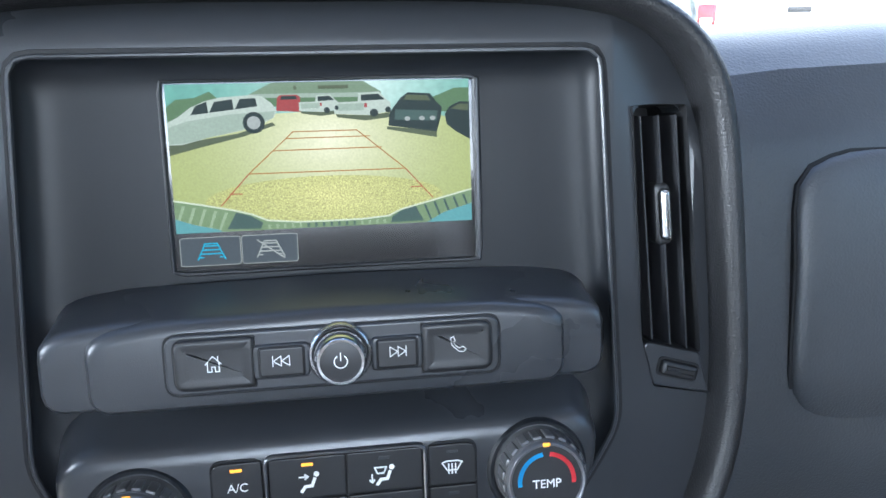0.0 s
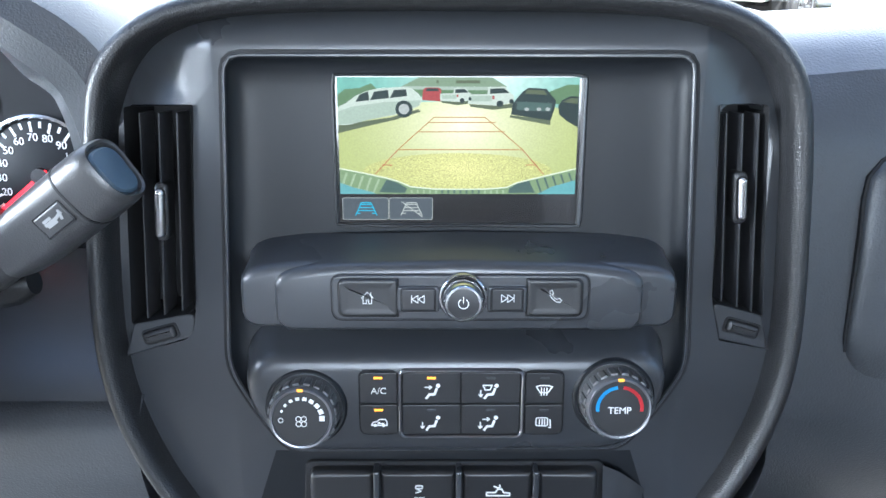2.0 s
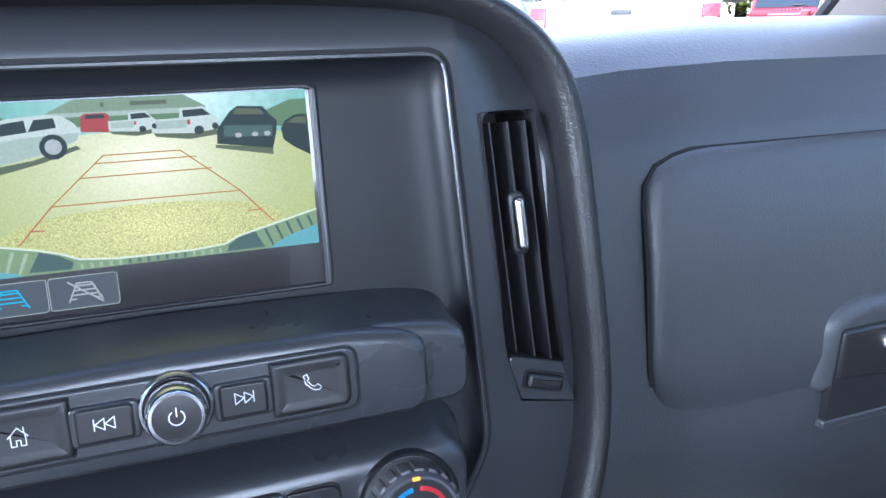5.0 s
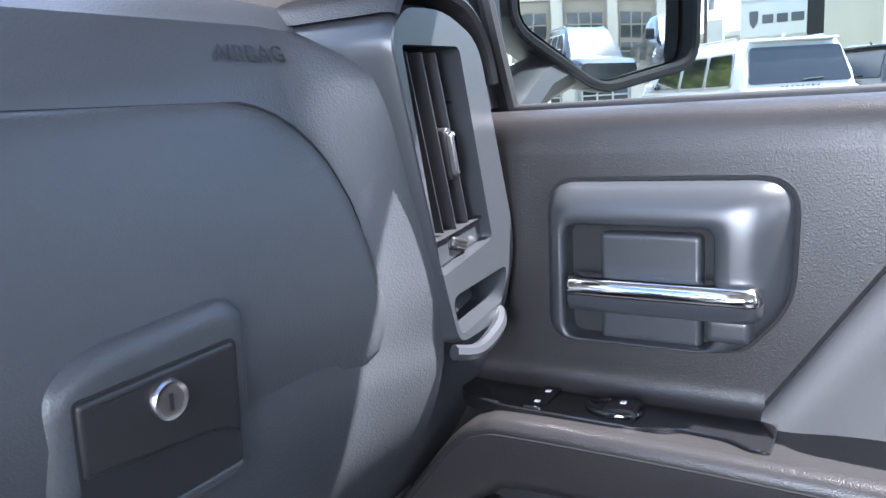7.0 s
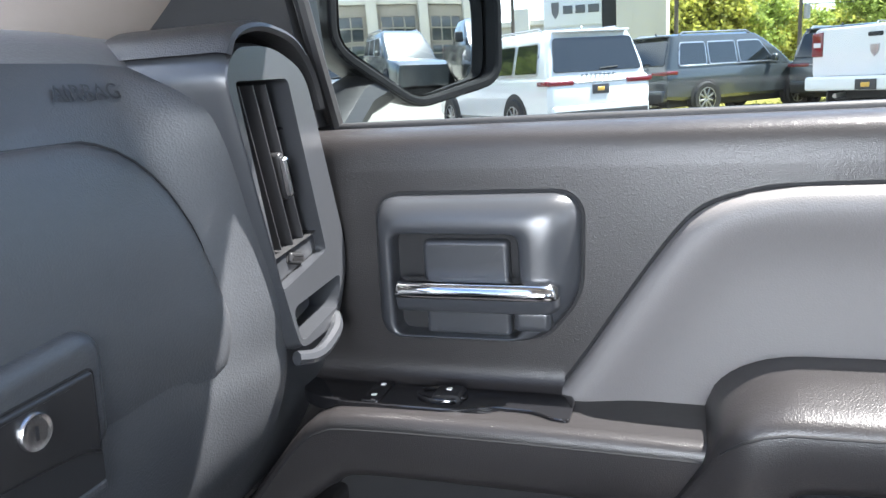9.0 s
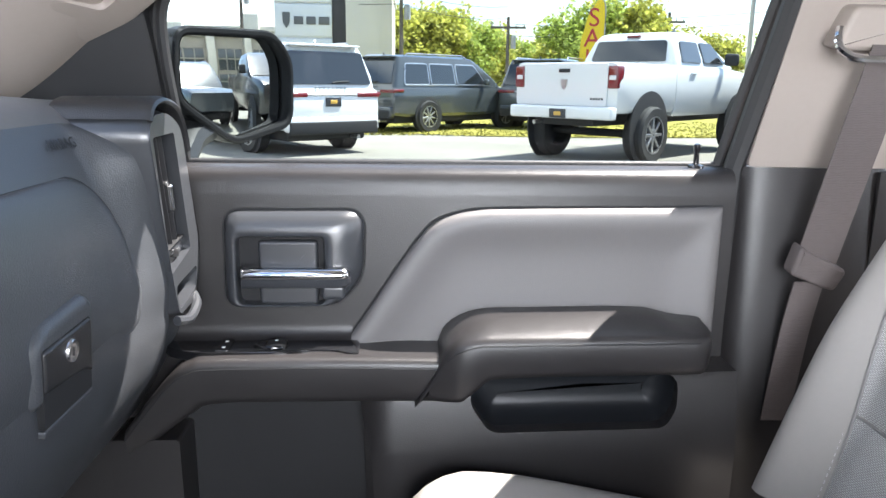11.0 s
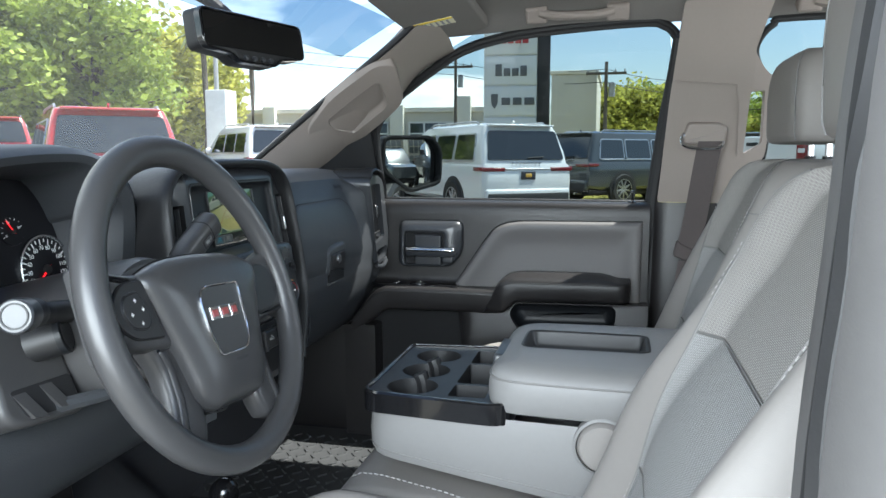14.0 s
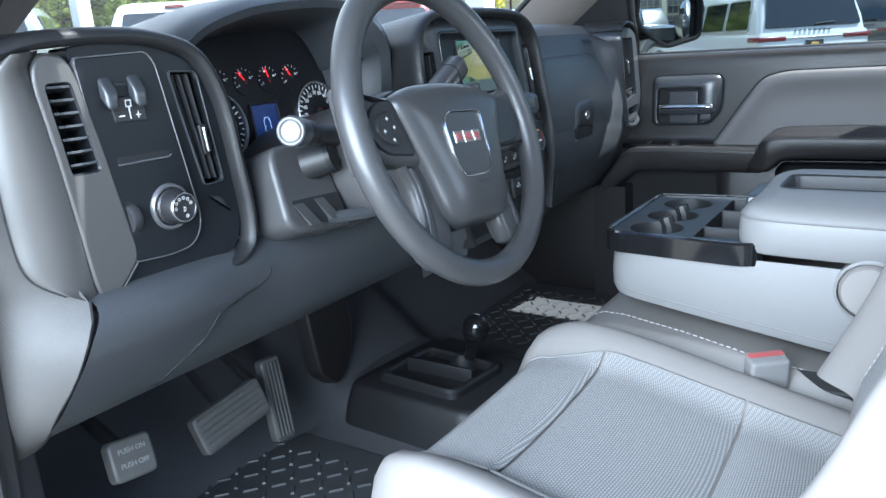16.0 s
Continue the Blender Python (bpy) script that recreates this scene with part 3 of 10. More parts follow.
for v in bm_.verts:
    if v.co.z > -0.02:
        # the brow rolls back under the rim, and the wings beside the bezel turn away
        brow = max(0.0, (v.co.y - 0.1085) / 0.0245)
        wing = max(0.0, abs(v.co.x) - 0.150)
        v.co.z -= 0.0155 * brow**2 + (0.11 + 0.22 * smooth_step(0.05, 0.10, v.co.y)) * wing
part("face_plate", bm_, "trim", stack, "satin graphite face plate", smooth=24, matrix=S)
part("bezel_groove", ring(inset(bezel_outline, -0.0012), inset(bezel_outline, 0.0012), -0.01, 0.0006, 0.0003, S, 160), "void", stack)
part("bezel_line", ring(inset(bezel_outline, 0.0010), inset(bezel_outline, 0.0034), -0.01, 0.0018, 0.0008, S, 160), "trim", stack, "fine raised bezel line")
loops = []
for d, w in ((0.0030, 0.0012), (0.0036, -0.0008), (0.0046, -0.0030), (0.0062, -0.0052), (0.0085, -0.0072), (0.0115, -0.0087), (0.015, -0.0097), (0.020, -0.0103), (0.027, -0.0106), (0.037, -0.0107)):
    loops.append([(x, y, w) for x, y in fillet(inset(ccw(bezel_corners), d), 0.012 + 0.25 * d, 7)])
part("bezel", loft(loops, (False, True)), "bezel", stack, "satin black dished bezel", smooth=60, matrix=S)


# vents
def vent(parent, m, outline, slats, tab, depth, thumb):
    """An air vent: a dark box, upright vanes (top x, y and bottom x, y), a bright tab and a foot with its wheel."""
    v = part("air_vent", loft([[(x, y, 0.0) for x, y in outline], [(x, y, -depth) for x, y in outline]], (False, True)), "void", parent, "black air vent with upright vanes", matrix=m)
    for xt, yt, xb, yb in slats:
        ends = [(-0.0009, -0.0042), (-0.0004, -0.0032), (0.0004, -0.0032), (0.0009, -0.0042), (0.0012, -0.024), (-0.0012, -0.024)]
        part("vane", loft([[(xb + a, yb, w) for a, w in ends], [(xt + a, yt, w) for a, w in ends]]), "vane", v, matrix=m)
    tx, ty0, ty1, lean = tab
    T = m @ Matrix.Translation((tx, (ty0 + ty1) / 2, 0)) @ Matrix.Rotation(lean, 4, "Z")
    h = (ty1 - ty0) / 2
    part("vent_tab", plate(rr(-0.0031, 0.0031, -h, h, 0.003, 5), -0.012, 0.003, 0.0029, T, steps=4), "satin_chrome", v, "bright metal vent tab", smooth=50)
    part("tab_base", plate(rr(-0.0044, 0.0044, -h - 0.003, h + 0.003, 0.0042), -0.014, -0.002, 0.002, T), "button", v)
    if thumb:
        p_ = part("vent_foot", plate(thumb, -0.02, -0.0035, 0.0012, m), "trim", v)
        c = [sum(q[k] for q in thumb) / len(thumb) for k in (0, 1)]
        W_ = m @ Matrix.Translation((c[0], c[1], 0)) @ Matrix.Rotation(-0.28 if c[0] > 0 else 0.28, 4, "Z")
        part("wheel_slot", plate(rr(-0.0125, 0.0125, -0.0055, 0.0055, 0.003), -0.01, -0.0030, 0.0003, W_), "void", p_)
        part("thumbwheel", plate(rr(-0.0110, 0.0110, -0.0043, 0.0043, 0.0025), -0.008, 0.0005, 0.0022, W_), "button", p_, "small vent thumbwheel")
    return v


vent(stack, S, vent_r, [(0.1660, 0.0700, 0.1743, -0.0525), (0.1762, 0.0700, 0.1850, -0.0565), (0.1861, 0.0700, 0.1948, -0.0600)], (0.1796, 0.0030, 0.0312, 0.07), 0.05, thumb_r)
vent(stack, S, vent_l, [(-0.1978, 0.0700, -0.2058, -0.0645), (-0.1859, 0.0700, -0.1944, -0.0620), (-0.1747, 0.0700, -0.1821, -0.0590)], (-0.1898, -0.0085, 0.0235, -0.06), 0.05, thumb_l)


# screen
def glow(name, colour, strength=1.0, vary=0.15, scale=160, edge=None, spread=(0.06, 0.035), centre=(0, 0, 0)):
    """A lit part of the display; edge: the colour to which it falls off from its centre."""
    strength *= 0.66
    M[name] = mat(name, (0.01, 0.01, 0.01), 0.5, spec=0.12, emit=colour, emit_strength=strength)
    n, l = M[name].node_tree.nodes, M[name].node_tree.links
    b = n["Principled BSDF"]
    t, nz, mr = n.new("ShaderNodeTexCoord"), n.new("ShaderNodeTexNoise"), n.new("ShaderNodeMapRange")
    nz.inputs["Scale"].default_value, nz.inputs["Detail"].default_value = scale, 6
    mr.inputs["From Min"].default_value, mr.inputs["From Max"].default_value = 0.3, 0.7
    mr.inputs["To Min"].default_value, mr.inputs["To Max"].default_value = strength * (1 - vary), strength * (1 + vary)
    l.new(t.outputs["Object"], nz.inputs["Vector"])
    l.new(nz.outputs["Fac"], mr.inputs["Value"])
    l.new(mr.outputs["Result"], b.inputs["Emission Strength"])
    if edge:
        mp, gr, mx = n.new("ShaderNodeMapping"), n.new("ShaderNodeTexGradient"), n.new("ShaderNodeMix")
        gr.gradient_type, mx.data_type = "QUADRATIC_SPHERE", "RGBA"
        mp.vector_type = "TEXTURE"
        mp.inputs["Location"].default_value, mp.inputs["Scale"].default_value = centre, (spread[0], spread[1], spread[1])
        mx.inputs["A"].default_value, mx.inputs["B"].default_value = (*edge, 1), (*colour, 1)
        l.new(t.outputs["Object"], mp.inputs["Vector"])
        l.new(mp.outputs["Vector"], gr.inputs["Vector"])
        l.new(gr.outputs["Fac"], mx.inputs["Factor"])
        l.new(mx.outputs["Result"], b.inputs["Emission Color"])


def px(x, y):
    """A place on the picture: 0 to 1 from its left and from its top."""
    return (-0.0758 + 0.1508 * x, 0.0916 - 0.0733 * y)


def on_screen(x, y):
    return tuple(S @ Vector((*px(x, y), -0.0089)))


GLOWS = dict(scr_white=(0.52, 0.58, 0.48), scr_dark=(0.016, 0.032, 0.028), scr_red=(0.36, 0.05, 0.045), scr_shade=(0.095, 0.12, 0.06), scr_green=(0.11, 0.20, 0.09), scr_roof=(0.20, 0.28, 0.17), scr_body=(0.36, 0.44, 0.34),
             scr_line=(0.42, 0.16, 0.02), scr_line_red=(0.42, 0.07, 0.03), scr_bumper=(0.20, 0.29, 0.14), scr_rib=(0.34, 0.44, 0.26), scr_step=(0.06, 0.11, 0.09), scr_teal=(0.13, 0.36, 0.36), scr_cyan=(0.02, 0.42, 0.60), scr_grey=(0.40, 0.42, 0.38), scr_key=(0.07, 0.085, 0.095), scr_rim=(0.66, 0.72, 0.52))
LIT = 0.165
for k, c in GLOWS.items():
    glow(k, c, LIT, 0.10, 900)
glow("scr_sky", (0.80, 0.95, 0.84), LIT, 0.12, 300, (0.17, 0.42, 0.33), (0.085, 0.05), on_screen(0.60, 0.02))
glow("scr_lot", (0.92, 0.88, 0.60), LIT, 0.10, 900, (0.44, 0.48, 0.17), (0.085, 0.062), on_screen(0.52, 0.38))
glow("scr_lot_near", (0.70, 0.66, 0.25), LIT, 0.42, 1300, (0.50, 0.50, 0.17), (0.07, 0.03), on_screen(0.52, 0.78))

part("screen_frame", ring(rr(-0.0795, 0.0805, -0.0035, 0.0938, 0.002), rr(-0.0772, 0.0768, -0.0012, 0.0922, 0.001), -0.0125, -0.0070, 0.001, S, 80), "black", stack, "black screen surround")
part("frame_gleam", plate([(0.0772, -0.0012), (0.0790, -0.0020), (0.0795, 0.0915), (0.0782, 0.0922)], -0.0120, -0.0062, 0.0004, S), "trim", stack)
screen = part("display", plate(rr(-0.0785, 0.0785, -0.0025, 0.0930, 0.001), -0.011, -0.0090, 0.0003, S), "gloss", stack, "lit display with reversing camera picture")


def shown(name, points, material, level):
    pts = [px(*p) for p in points]
    return part(name, plate(pts, -0.0092, -0.0089 + 0.00005 * level, 0.00001, S, steps=1), material, screen, smooth=0)


def stroke(segs, width, w, m, name, material, parent):
    bm_ = bmesh.new()
    for (x0, y0), (x1, y1) in segs:
        d = (Vector((x1, y1)) - Vector((x0, y0)))
        if d.length < 1e-9:
            continue
        d.normalize()
        n_ = Vector((-d.y, d.x)) * width / 2
        e = d * width * 0.3
        q = [(x0 + n_.x - e.x, y0 + n_.y - e.y), (x1 + n_.x + e.x, y1 + n_.y + e.y), (x1 - n_.x + e.x, y1 - n_.y + e.y), (x0 - n_.x - e.x, y0 - n_.y - e.y)]
        top = [bm_.verts.new((*p, w)) for p in q]
        low = [bm_.verts.new((*p, w - 0.0002)) for p in q]
        bm_.faces.new(top)
        for k in range(4):
            bm_.faces.new((top[k], top[(k + 1) % 4], low[(k + 1) % 4], low[k]))
    return part(name, bm_, material, parent, smooth=0, matrix=m)


def chain(points, closed=False):
    pts = [tuple(p) for p in points]
    return list(zip(pts, pts[1:] + (pts[:1] if closed else []))) if closed else list(zip(pts, pts[1:]))


def arc(cx, cy, r, a0, a1, n=14):
    return [(cx + r * math.cos(radians(a0 + (a1 - a0) * k / n)), cy + r * math.sin(radians(a0 + (a1 - a0) * k / n))) for k in range(n + 1)]


def round_spot(cx, cy, rx, ry, n=14):
    return [(cx + rx * math.cos(2 * math.pi * k / n), cy + ry * math.sin(2 * math.pi * k / n)) for k in range(n)]


shown("picture_sky", [(0, 0), (1, 0), (1, 0.34), (0, 0.34)], "scr_sky", 0)
shown("picture_lot", [(0, 0.36)] + [(0.5 + 0.5 * math.cos(a), 0.32 - 0.12 * math.sin(a)) for a in np.linspace(math.pi * 0.95, math.pi * 0.05, 12)] + [(1, 0.32), (1, 1), (0, 1)], "scr_lot", 2)
shown("picture_gravel", [(0.5 + 0.40 * math.cos(a), 0.80 + (0.19 if math.sin(a) > 0 else 0.16) * math.sin(a)) for a in np.linspace(0, 6.1, 30)], "scr_lot_near", 3)
shown("picture_tree", [(0.0, 0.15), (0.03, 0.10), (0.09, 0.09), (0.14, 0.05), (0.17, 0.11), (0.24, 0.12), (0.30, 0.22), (0, 0.26)], "scr_green", 3)
shown("picture_tree", [(0.86, 0.13), (0.90, 0.10), (0.95, 0.06), (1.0, 0.06), (1.0, 0.25), (0.90, 0.22)], "scr_green", 3)
# dealer canopy with its posts
shown("picture_canopy", [(0.265, 0.075), (0.34, 0.0), (0.64, 0.0), (0.70, 0.075), (0.69, 0.10), (0.28, 0.09)], "scr_roof", 4)
shown("picture_eave", [(0.265, 0.075), (0.70, 0.078), (0.695, 0.11), (0.272, 0.10)], "scr_body", 5)
shown("picture_dark_under", [(0.30, 0.10), (0.69, 0.105), (0.68, 0.16), (0.31, 0.16)], "scr_green", 4)
for a, b in ((0.42, 0.44), (0.49, 0.62)):
    shown("canopy_sign", [(a, 0.025), (b - 0.03, 0.025), (b - 0.03, 0.05), (a, 0.05)], "scr_shade", 6)
shown("picture_car", [(0.355, 0.10), (0.365, 0.085), (0.42, 0.085), (0.43, 0.10), (0.43, 0.20), (0.35, 0.19)], "scr_red", 6)
shown("picture_glass", [(0.37, 0.092), (0.415, 0.092), (0.42, 0.115), (0.365, 0.115)], "scr_dark", 7)


def far_truck(x0, x1, y0, y1):
    """A white pickup seen tail-on and a little from the side."""
    w, h = x1 - x0, y1 - y0
    shown("picture_truck", [(x0, y0 + 0.42 * h), (x0 + 0.42 * w, y0 + 0.40 * h), (x0 + 0.44 * w, y0 + 0.05 * h), (x0 + 0.80 * w, y0), (x1 - 0.06 * w, y0 + 0.36 * h), (x1, y0 + 0.45 * h), (x1, y0 + 0.85 * h), (x0 + 0.62 * w, y1), (x0, y0 + 0.90 * h)], "scr_white", 7)
    shown("picture_glass", [(x0 + 0.48 * w, y0 + 0.12 * h), (x0 + 0.78 * w, y0 + 0.09 * h), (x0 + 0.90 * w, y0 + 0.34 * h), (x0 + 0.48 * w, y0 + 0.38 * h)], "scr_dark", 8)
    shown("picture_tailgate", [(x0 + 0.05 * w, y0 + 0.50 * h), (x0 + 0.52 * w, y0 + 0.48 * h), (x0 + 0.52 * w, y0 + 0.78 * h), (x0 + 0.05 * w, y0 + 0.78 * h)], "scr_body", 8)
    shown("picture_wheel", round_spot(x0 + 0.70 * w, y0 + 0.90 * h, 0.075 * w, 0.17 * h), "scr_dark", 9)
    shown("picture_wheel", round_spot(x1 - 0.05 * w, y0 + 0.78 * h, 0.05 * w, 0.13 * h), "scr_dark", 9)
    shown("picture_lamp", [(x0 + 0.53 * w, y0 + 0.48 * h), (x0 + 0.58 * w, y0 + 0.48 * h), (x0 + 0.58 * w, y0 + 0.66 * h), (x0 + 0.53 * w, y0 + 0.66 * h)], "scr_red", 9)
    shown("picture_shade", [(x0 + 0.02 * w, y0 + 0.92 * h), (x0 + 0.6 * w, y1), (x1 - 0.04 * w, y0 + 0.9 * h), (x1, y1 + 0.10 * h), (x0 + 0.55 * w, y1 + 0.22 * h), (x0 + 0.06 * w, y1 + 0.06 * h)], "scr_shade", 6)


far_truck(0.425, 0.555, 0.085, 0.205)
far_truck(0.540, 0.730, 0.075, 0.235)
# dark pickup and a dark car on the far side
shown("picture_shade", [(0.715, 0.315), (0.885, 0.355), (0.885, 0.40), (0.715, 0.335)], "scr_shade", 5)
shown("picture_car_dark", [(0.725, 0.22), (0.745, 0.17), (0.765, 0.12), (0.79, 0.085), (0.865, 0.095), (0.885, 0.15), (0.905, 0.19), (0.90, 0.26), (0.885, 0.36), (0.72, 0.31)], "scr_dark", 8)
shown("picture_glass", [(0.785, 0.10), (0.855, 0.108), (0.868, 0.145), (0.775, 0.135)], "scr_shade", 9)
shown("picture_tailgate", [(0.745, 0.20), (0.89, 0.215), (0.885, 0.285), (0.742, 0.27)], "scr_step", 9)
for cx_ in (0.785, 0.835, 0.872):
    shown("picture_lamp", round_spot(cx_, 0.265, 0.010, 0.016, 8), "scr_grey", 10)
shown("picture_car_dark", [(0.915, 0.24), (0.93, 0.19), (0.965, 0.155), (1, 0.16), (1, 0.42), (0.95, 0.36), (0.92, 0.31)], "scr_dark", 8)
shown("picture_glass", [(0.935, 0.205), (0.965, 0.17), (0.995, 0.175), (0.995, 0.22)], "scr_shade", 9)
# silver SUV, near side
shown("picture_shade", [(0.0, 0.40), (0.22, 0.335), (0.335, 0.265), (0.345, 0.285), (0.24, 0.355), (0.10, 0.42), (0.0, 0.47)], "scr_shade", 6)
shown("picture_suv", [(0.0, 0.25), (0.035, 0.215), (0.075, 0.155), (0.12, 0.115), (0.17, 0.092), (0.27, 0.080), (0.305, 0.088), (0.335, 0.135), (0.352, 0.185), (0.34, 0.235), (0.30, 0.275), (0.235, 0.315), (0.13, 0.355), (0.04, 0.40), (0.0, 0.40)], "scr_white", 7)
shown("picture_suv_flank", [(0.0, 0.285), (0.06, 0.245), (0.20, 0.205), (0.345, 0.19), (0.338, 0.235), (0.235, 0.31), (0.05, 0.39), (0.0, 0.395)], "scr_body", 8)
for a, b in ((0.075, 0.128), (0.135, 0.21), (0.217, 0.285)):
    shown("picture_suv_glass", [(a, lerp_table([(0.07, 0.205), (0.29, 0.155)], a)), (a + 0.018, lerp_table([(0.07, 0.145), (0.16, 0.11), (0.29, 0.098)], a)), (b, lerp_table([(0.07, 0.135), (0.16, 0.107), (0.29, 0.10)], b)), (b + 0.004, lerp_table([(0.07, 0.205), (0.29, 0.155)], b))], "scr_dark", 9)
for cx_, cy_, r_ in ((0.275, 0.265, 0.036),):
    shown("picture_wheel", round_spot(max(cx_, r_), cy_, r_, r_ * 2.05), "scr_dark", 9)
    shown("picture_hub", round_spot(max(cx_, r_), cy_, r_ * 0.62, r_ * 1.25, 12), "scr_grey", 10)
# the truck's own bumper along the foot of the picture
shown("picture_bumper", [(0, 1), (0, 0.775), (0.10, 0.815), (0.20, 0.86), (0.25, 0.89), (0.30, 0.935), (0.40, 0.955), (0.50, 0.957), (0.62, 0.955), (0.71, 0.94), (0.75, 0.90), (0.82, 0.865), (0.90, 0.825), (1, 0.775), (1, 1)], "scr_bumper", 4)
for k in range(7):
    x_ = 0.025 + 0.034 * k
    y_ = lerp_table([(0, 0.80), (0.10, 0.84), (0.20, 0.885), (0.26, 0.92)], x_)
    shown("bumper_rib", [(x_, y_), (x_ + 0.010, y_ + 0.004), (x_ - 0.016, min(0.99, y_ + 0.14)), (x_ - 0.024, min(0.99, y_ + 0.135))], "scr_rib", 5)
    x_ = 1 - x_
    shown("bumper_rib", [(x_, y_), (x_ - 0.008, y_ + 0.004), (x_ + 0.014, min(0.99, y_ + 0.12)), (x_ + 0.020, min(0.99, y_ + 0.115))], "scr_step", 5)
shown("picture_step", [(0.165, 0.985), (0.198, 0.87), (0.245, 0.90), (0.285, 0.95), (0.275, 0.99)], "scr_step", 6)
shown("picture_step", [(0.715, 0.99), (0.72, 0.95), (0.755, 0.905), (0.80, 0.875), (0.83, 0.985)], "scr_step", 6)
shown("picture_bumper_edge", [(0, 1), (0, 0.90), (0.06, 0.945), (0.14, 0.985), (0.15, 1)], "scr_teal", 7)
shown("picture_bumper_edge", [(1, 1), (1, 0.875), (0.90, 0.935), (0.84, 1)], "scr_teal", 7)
for k in range(16):
    x_ = 0.30 + 0.026 * k
    shown("bumper_slot", [(x_, 0.965), (x_ + 0.008, 0.965), (x_ + 0.008, 0.995), (x_, 0.995)], "scr_step" if 4 < k < 12 else "scr_rib", 6)
edge_ = [px(*p) for p in ((0, 0.775), (0.10, 0.815), (0.20, 0.86), (0.25, 0.89), (0.30, 0.935), (0.40, 0.955), (0.50, 0.957), (0.62, 0.955), (0.71, 0.94), (0.75, 0.90), (0.82, 0.865), (0.90, 0.825), (1, 0.775))]
stroke(chain(edge_), 0.0008, -0.0083, S, "bumper_glint", "scr_rim", screen)


def guide(segs, material, width=0.00050):
    for a, b in segs:
        stroke([(px(*a), px(*b))], width, -0.0081, S, "guide_line", material, screen)


guide([((0.400, 0.333), (0.612, 0.333)), ((0.378, 0.378), (0.655, 0.376)), ((0.335, 0.458), (0.695, 0.455)), ((0.248, 0.61), (0.772, 0.610)), ((0.400, 0.333), (0.248, 0.61)), ((0.612, 0.333), (0.772, 0.61))], "scr_line")
guide([((0.248, 0.61), (0.152, 0.82)), ((0.772, 0.61), (0.862, 0.82)), ((0.182, 0.742), (0.222, 0.745)), ((0.788, 0.742), (0.830, 0.742))], "scr_line_red")
for a, b in ((-0.0748, -0.0450), (-0.0446, -0.0164)):
    part("screen_key", ring(rr(a, b, 0.0013, 0.0159, 0.0004), rr(a + 0.0003, b - 0.0003, 0.0016, 0.0156, 0.0003), -0.0092, -0.0087, 0.0001, S, 40), "scr_grey", screen)
    part("key_field", plate(rr(a + 0.0003, b - 0.0003, 0.0016, 0.0156, 0.0003), -0.0092, -0.00885, 0.0001, S), "scr_key", screen)


def road_icon(cx, cy, material, crossed):
    segs = [((cx - 0.0068, cy - 0.0042), (cx - 0.0030, cy + 0.0040)), ((cx + 0.0068, cy - 0.0042), (cx + 0.0030, cy + 0.0040)), ((cx - 0.0030, cy + 0.0040), (cx + 0.0030, cy + 0.0040))]
    for k in range(3):
        h = 0.0052 - 0.0009 * k
        segs.append(((cx - h + 0.0002, cy - 0.0012 + 0.0020 * k), (cx + h - 0.0002, cy - 0.0012 + 0.0020 * k)))
    segs += [((cx - 0.0063, cy - 0.0030), (cx - 0.0040, cy - 0.0030)), ((cx + 0.0063, cy - 0.0030), (cx + 0.0040, cy - 0.0030))]
    if crossed:
        segs.append(((cx - 0.0065, cy + 0.0048), (cx + 0.0068, cy - 0.0052)))
    stroke(segs, 0.00065, -0.0086, S, "screen_icon", material, screen)


road_icon(-0.0595, 0.0086, "scr_cyan", False)
road_icon(-0.0302, 0.0086, "scr_grey", True)


# radio shelf: its top slopes back into the dish
def ledge(left_, right_, back, front_, low, w0, w1, corner):
    """Loops of a raised block whose top edge falls from back to front_ as it rises from w0 to w1."""
    out = []
    for s, d, w in ((0.0, -0.003, w0), (0.25, -0.001, w0 + 0.3 * (w1 - w0)), (0.80, 0.0, w1 - 0.006), (0.93, 0.0006, w1 - 0.0025), (1.0, 0.0025, w1 - 0.0004), (1.0, 0.006, w1)):
        t_ = back + (front_ - back) * s
        mid = (left_ + right_) / 2
        poly = [(left_, low + 0.006), (left_ + 0.006, low), (right_ - 0.006, low), (right_, low + 0.006), (right_, t_ - 0.010), (right_ - 0.010, t_ - 0.0048), (right_ - 0.035, t_ - 0.0016), (mid, t_), (left_ + 0.035, t_ - 0.0016), (left_ + 0.010, t_ - 0.0048), (left_, t_ - 0.010)]
        out.append([(x, y, w) for x, y in inset(resample(fillet(poly, corner, 4), 110), d)])
    return out


part("radio_shelf", loft(ledge(-0.1345, 0.1345, -0.0095, -0.0160, -0.0590, -0.011, 0.030, 0.006), (False, True)), "trim", stack, "raised graphite radio key shelf", smooth=40, matrix=S)
part("radio_fascia", loft(ledge(-0.1130, 0.1130, -0.0085, -0.0162, -0.0600, -0.004, 0.0335, 0.006), (False, True)), "trim", stack, smooth=40, matrix=S)
part("key_groove", plate(rr(-0.0782, 0.0797, -0.0528, -0.0225, 0.0075, 6), 0.03, 0.0338, 0.0003, S), "void", stack)
part("key_panel", plate(rr(-0.0772, 0.0787, -0.0518, -0.0235, 0.0068, 6), 0.03, 0.0346, 0.0009, S), "trim", stack, "graphite radio key panel")
part("key_groove", plate(fillet([(-0.0738, -0.0500), (-0.0366, -0.0500), (-0.0366, -0.0250), (-0.0738, -0.0250)], [0.0055, 0.001, 0.001, 0.0055], 5), 0.03, 0.0348, 0.0002, S), "void", stack)
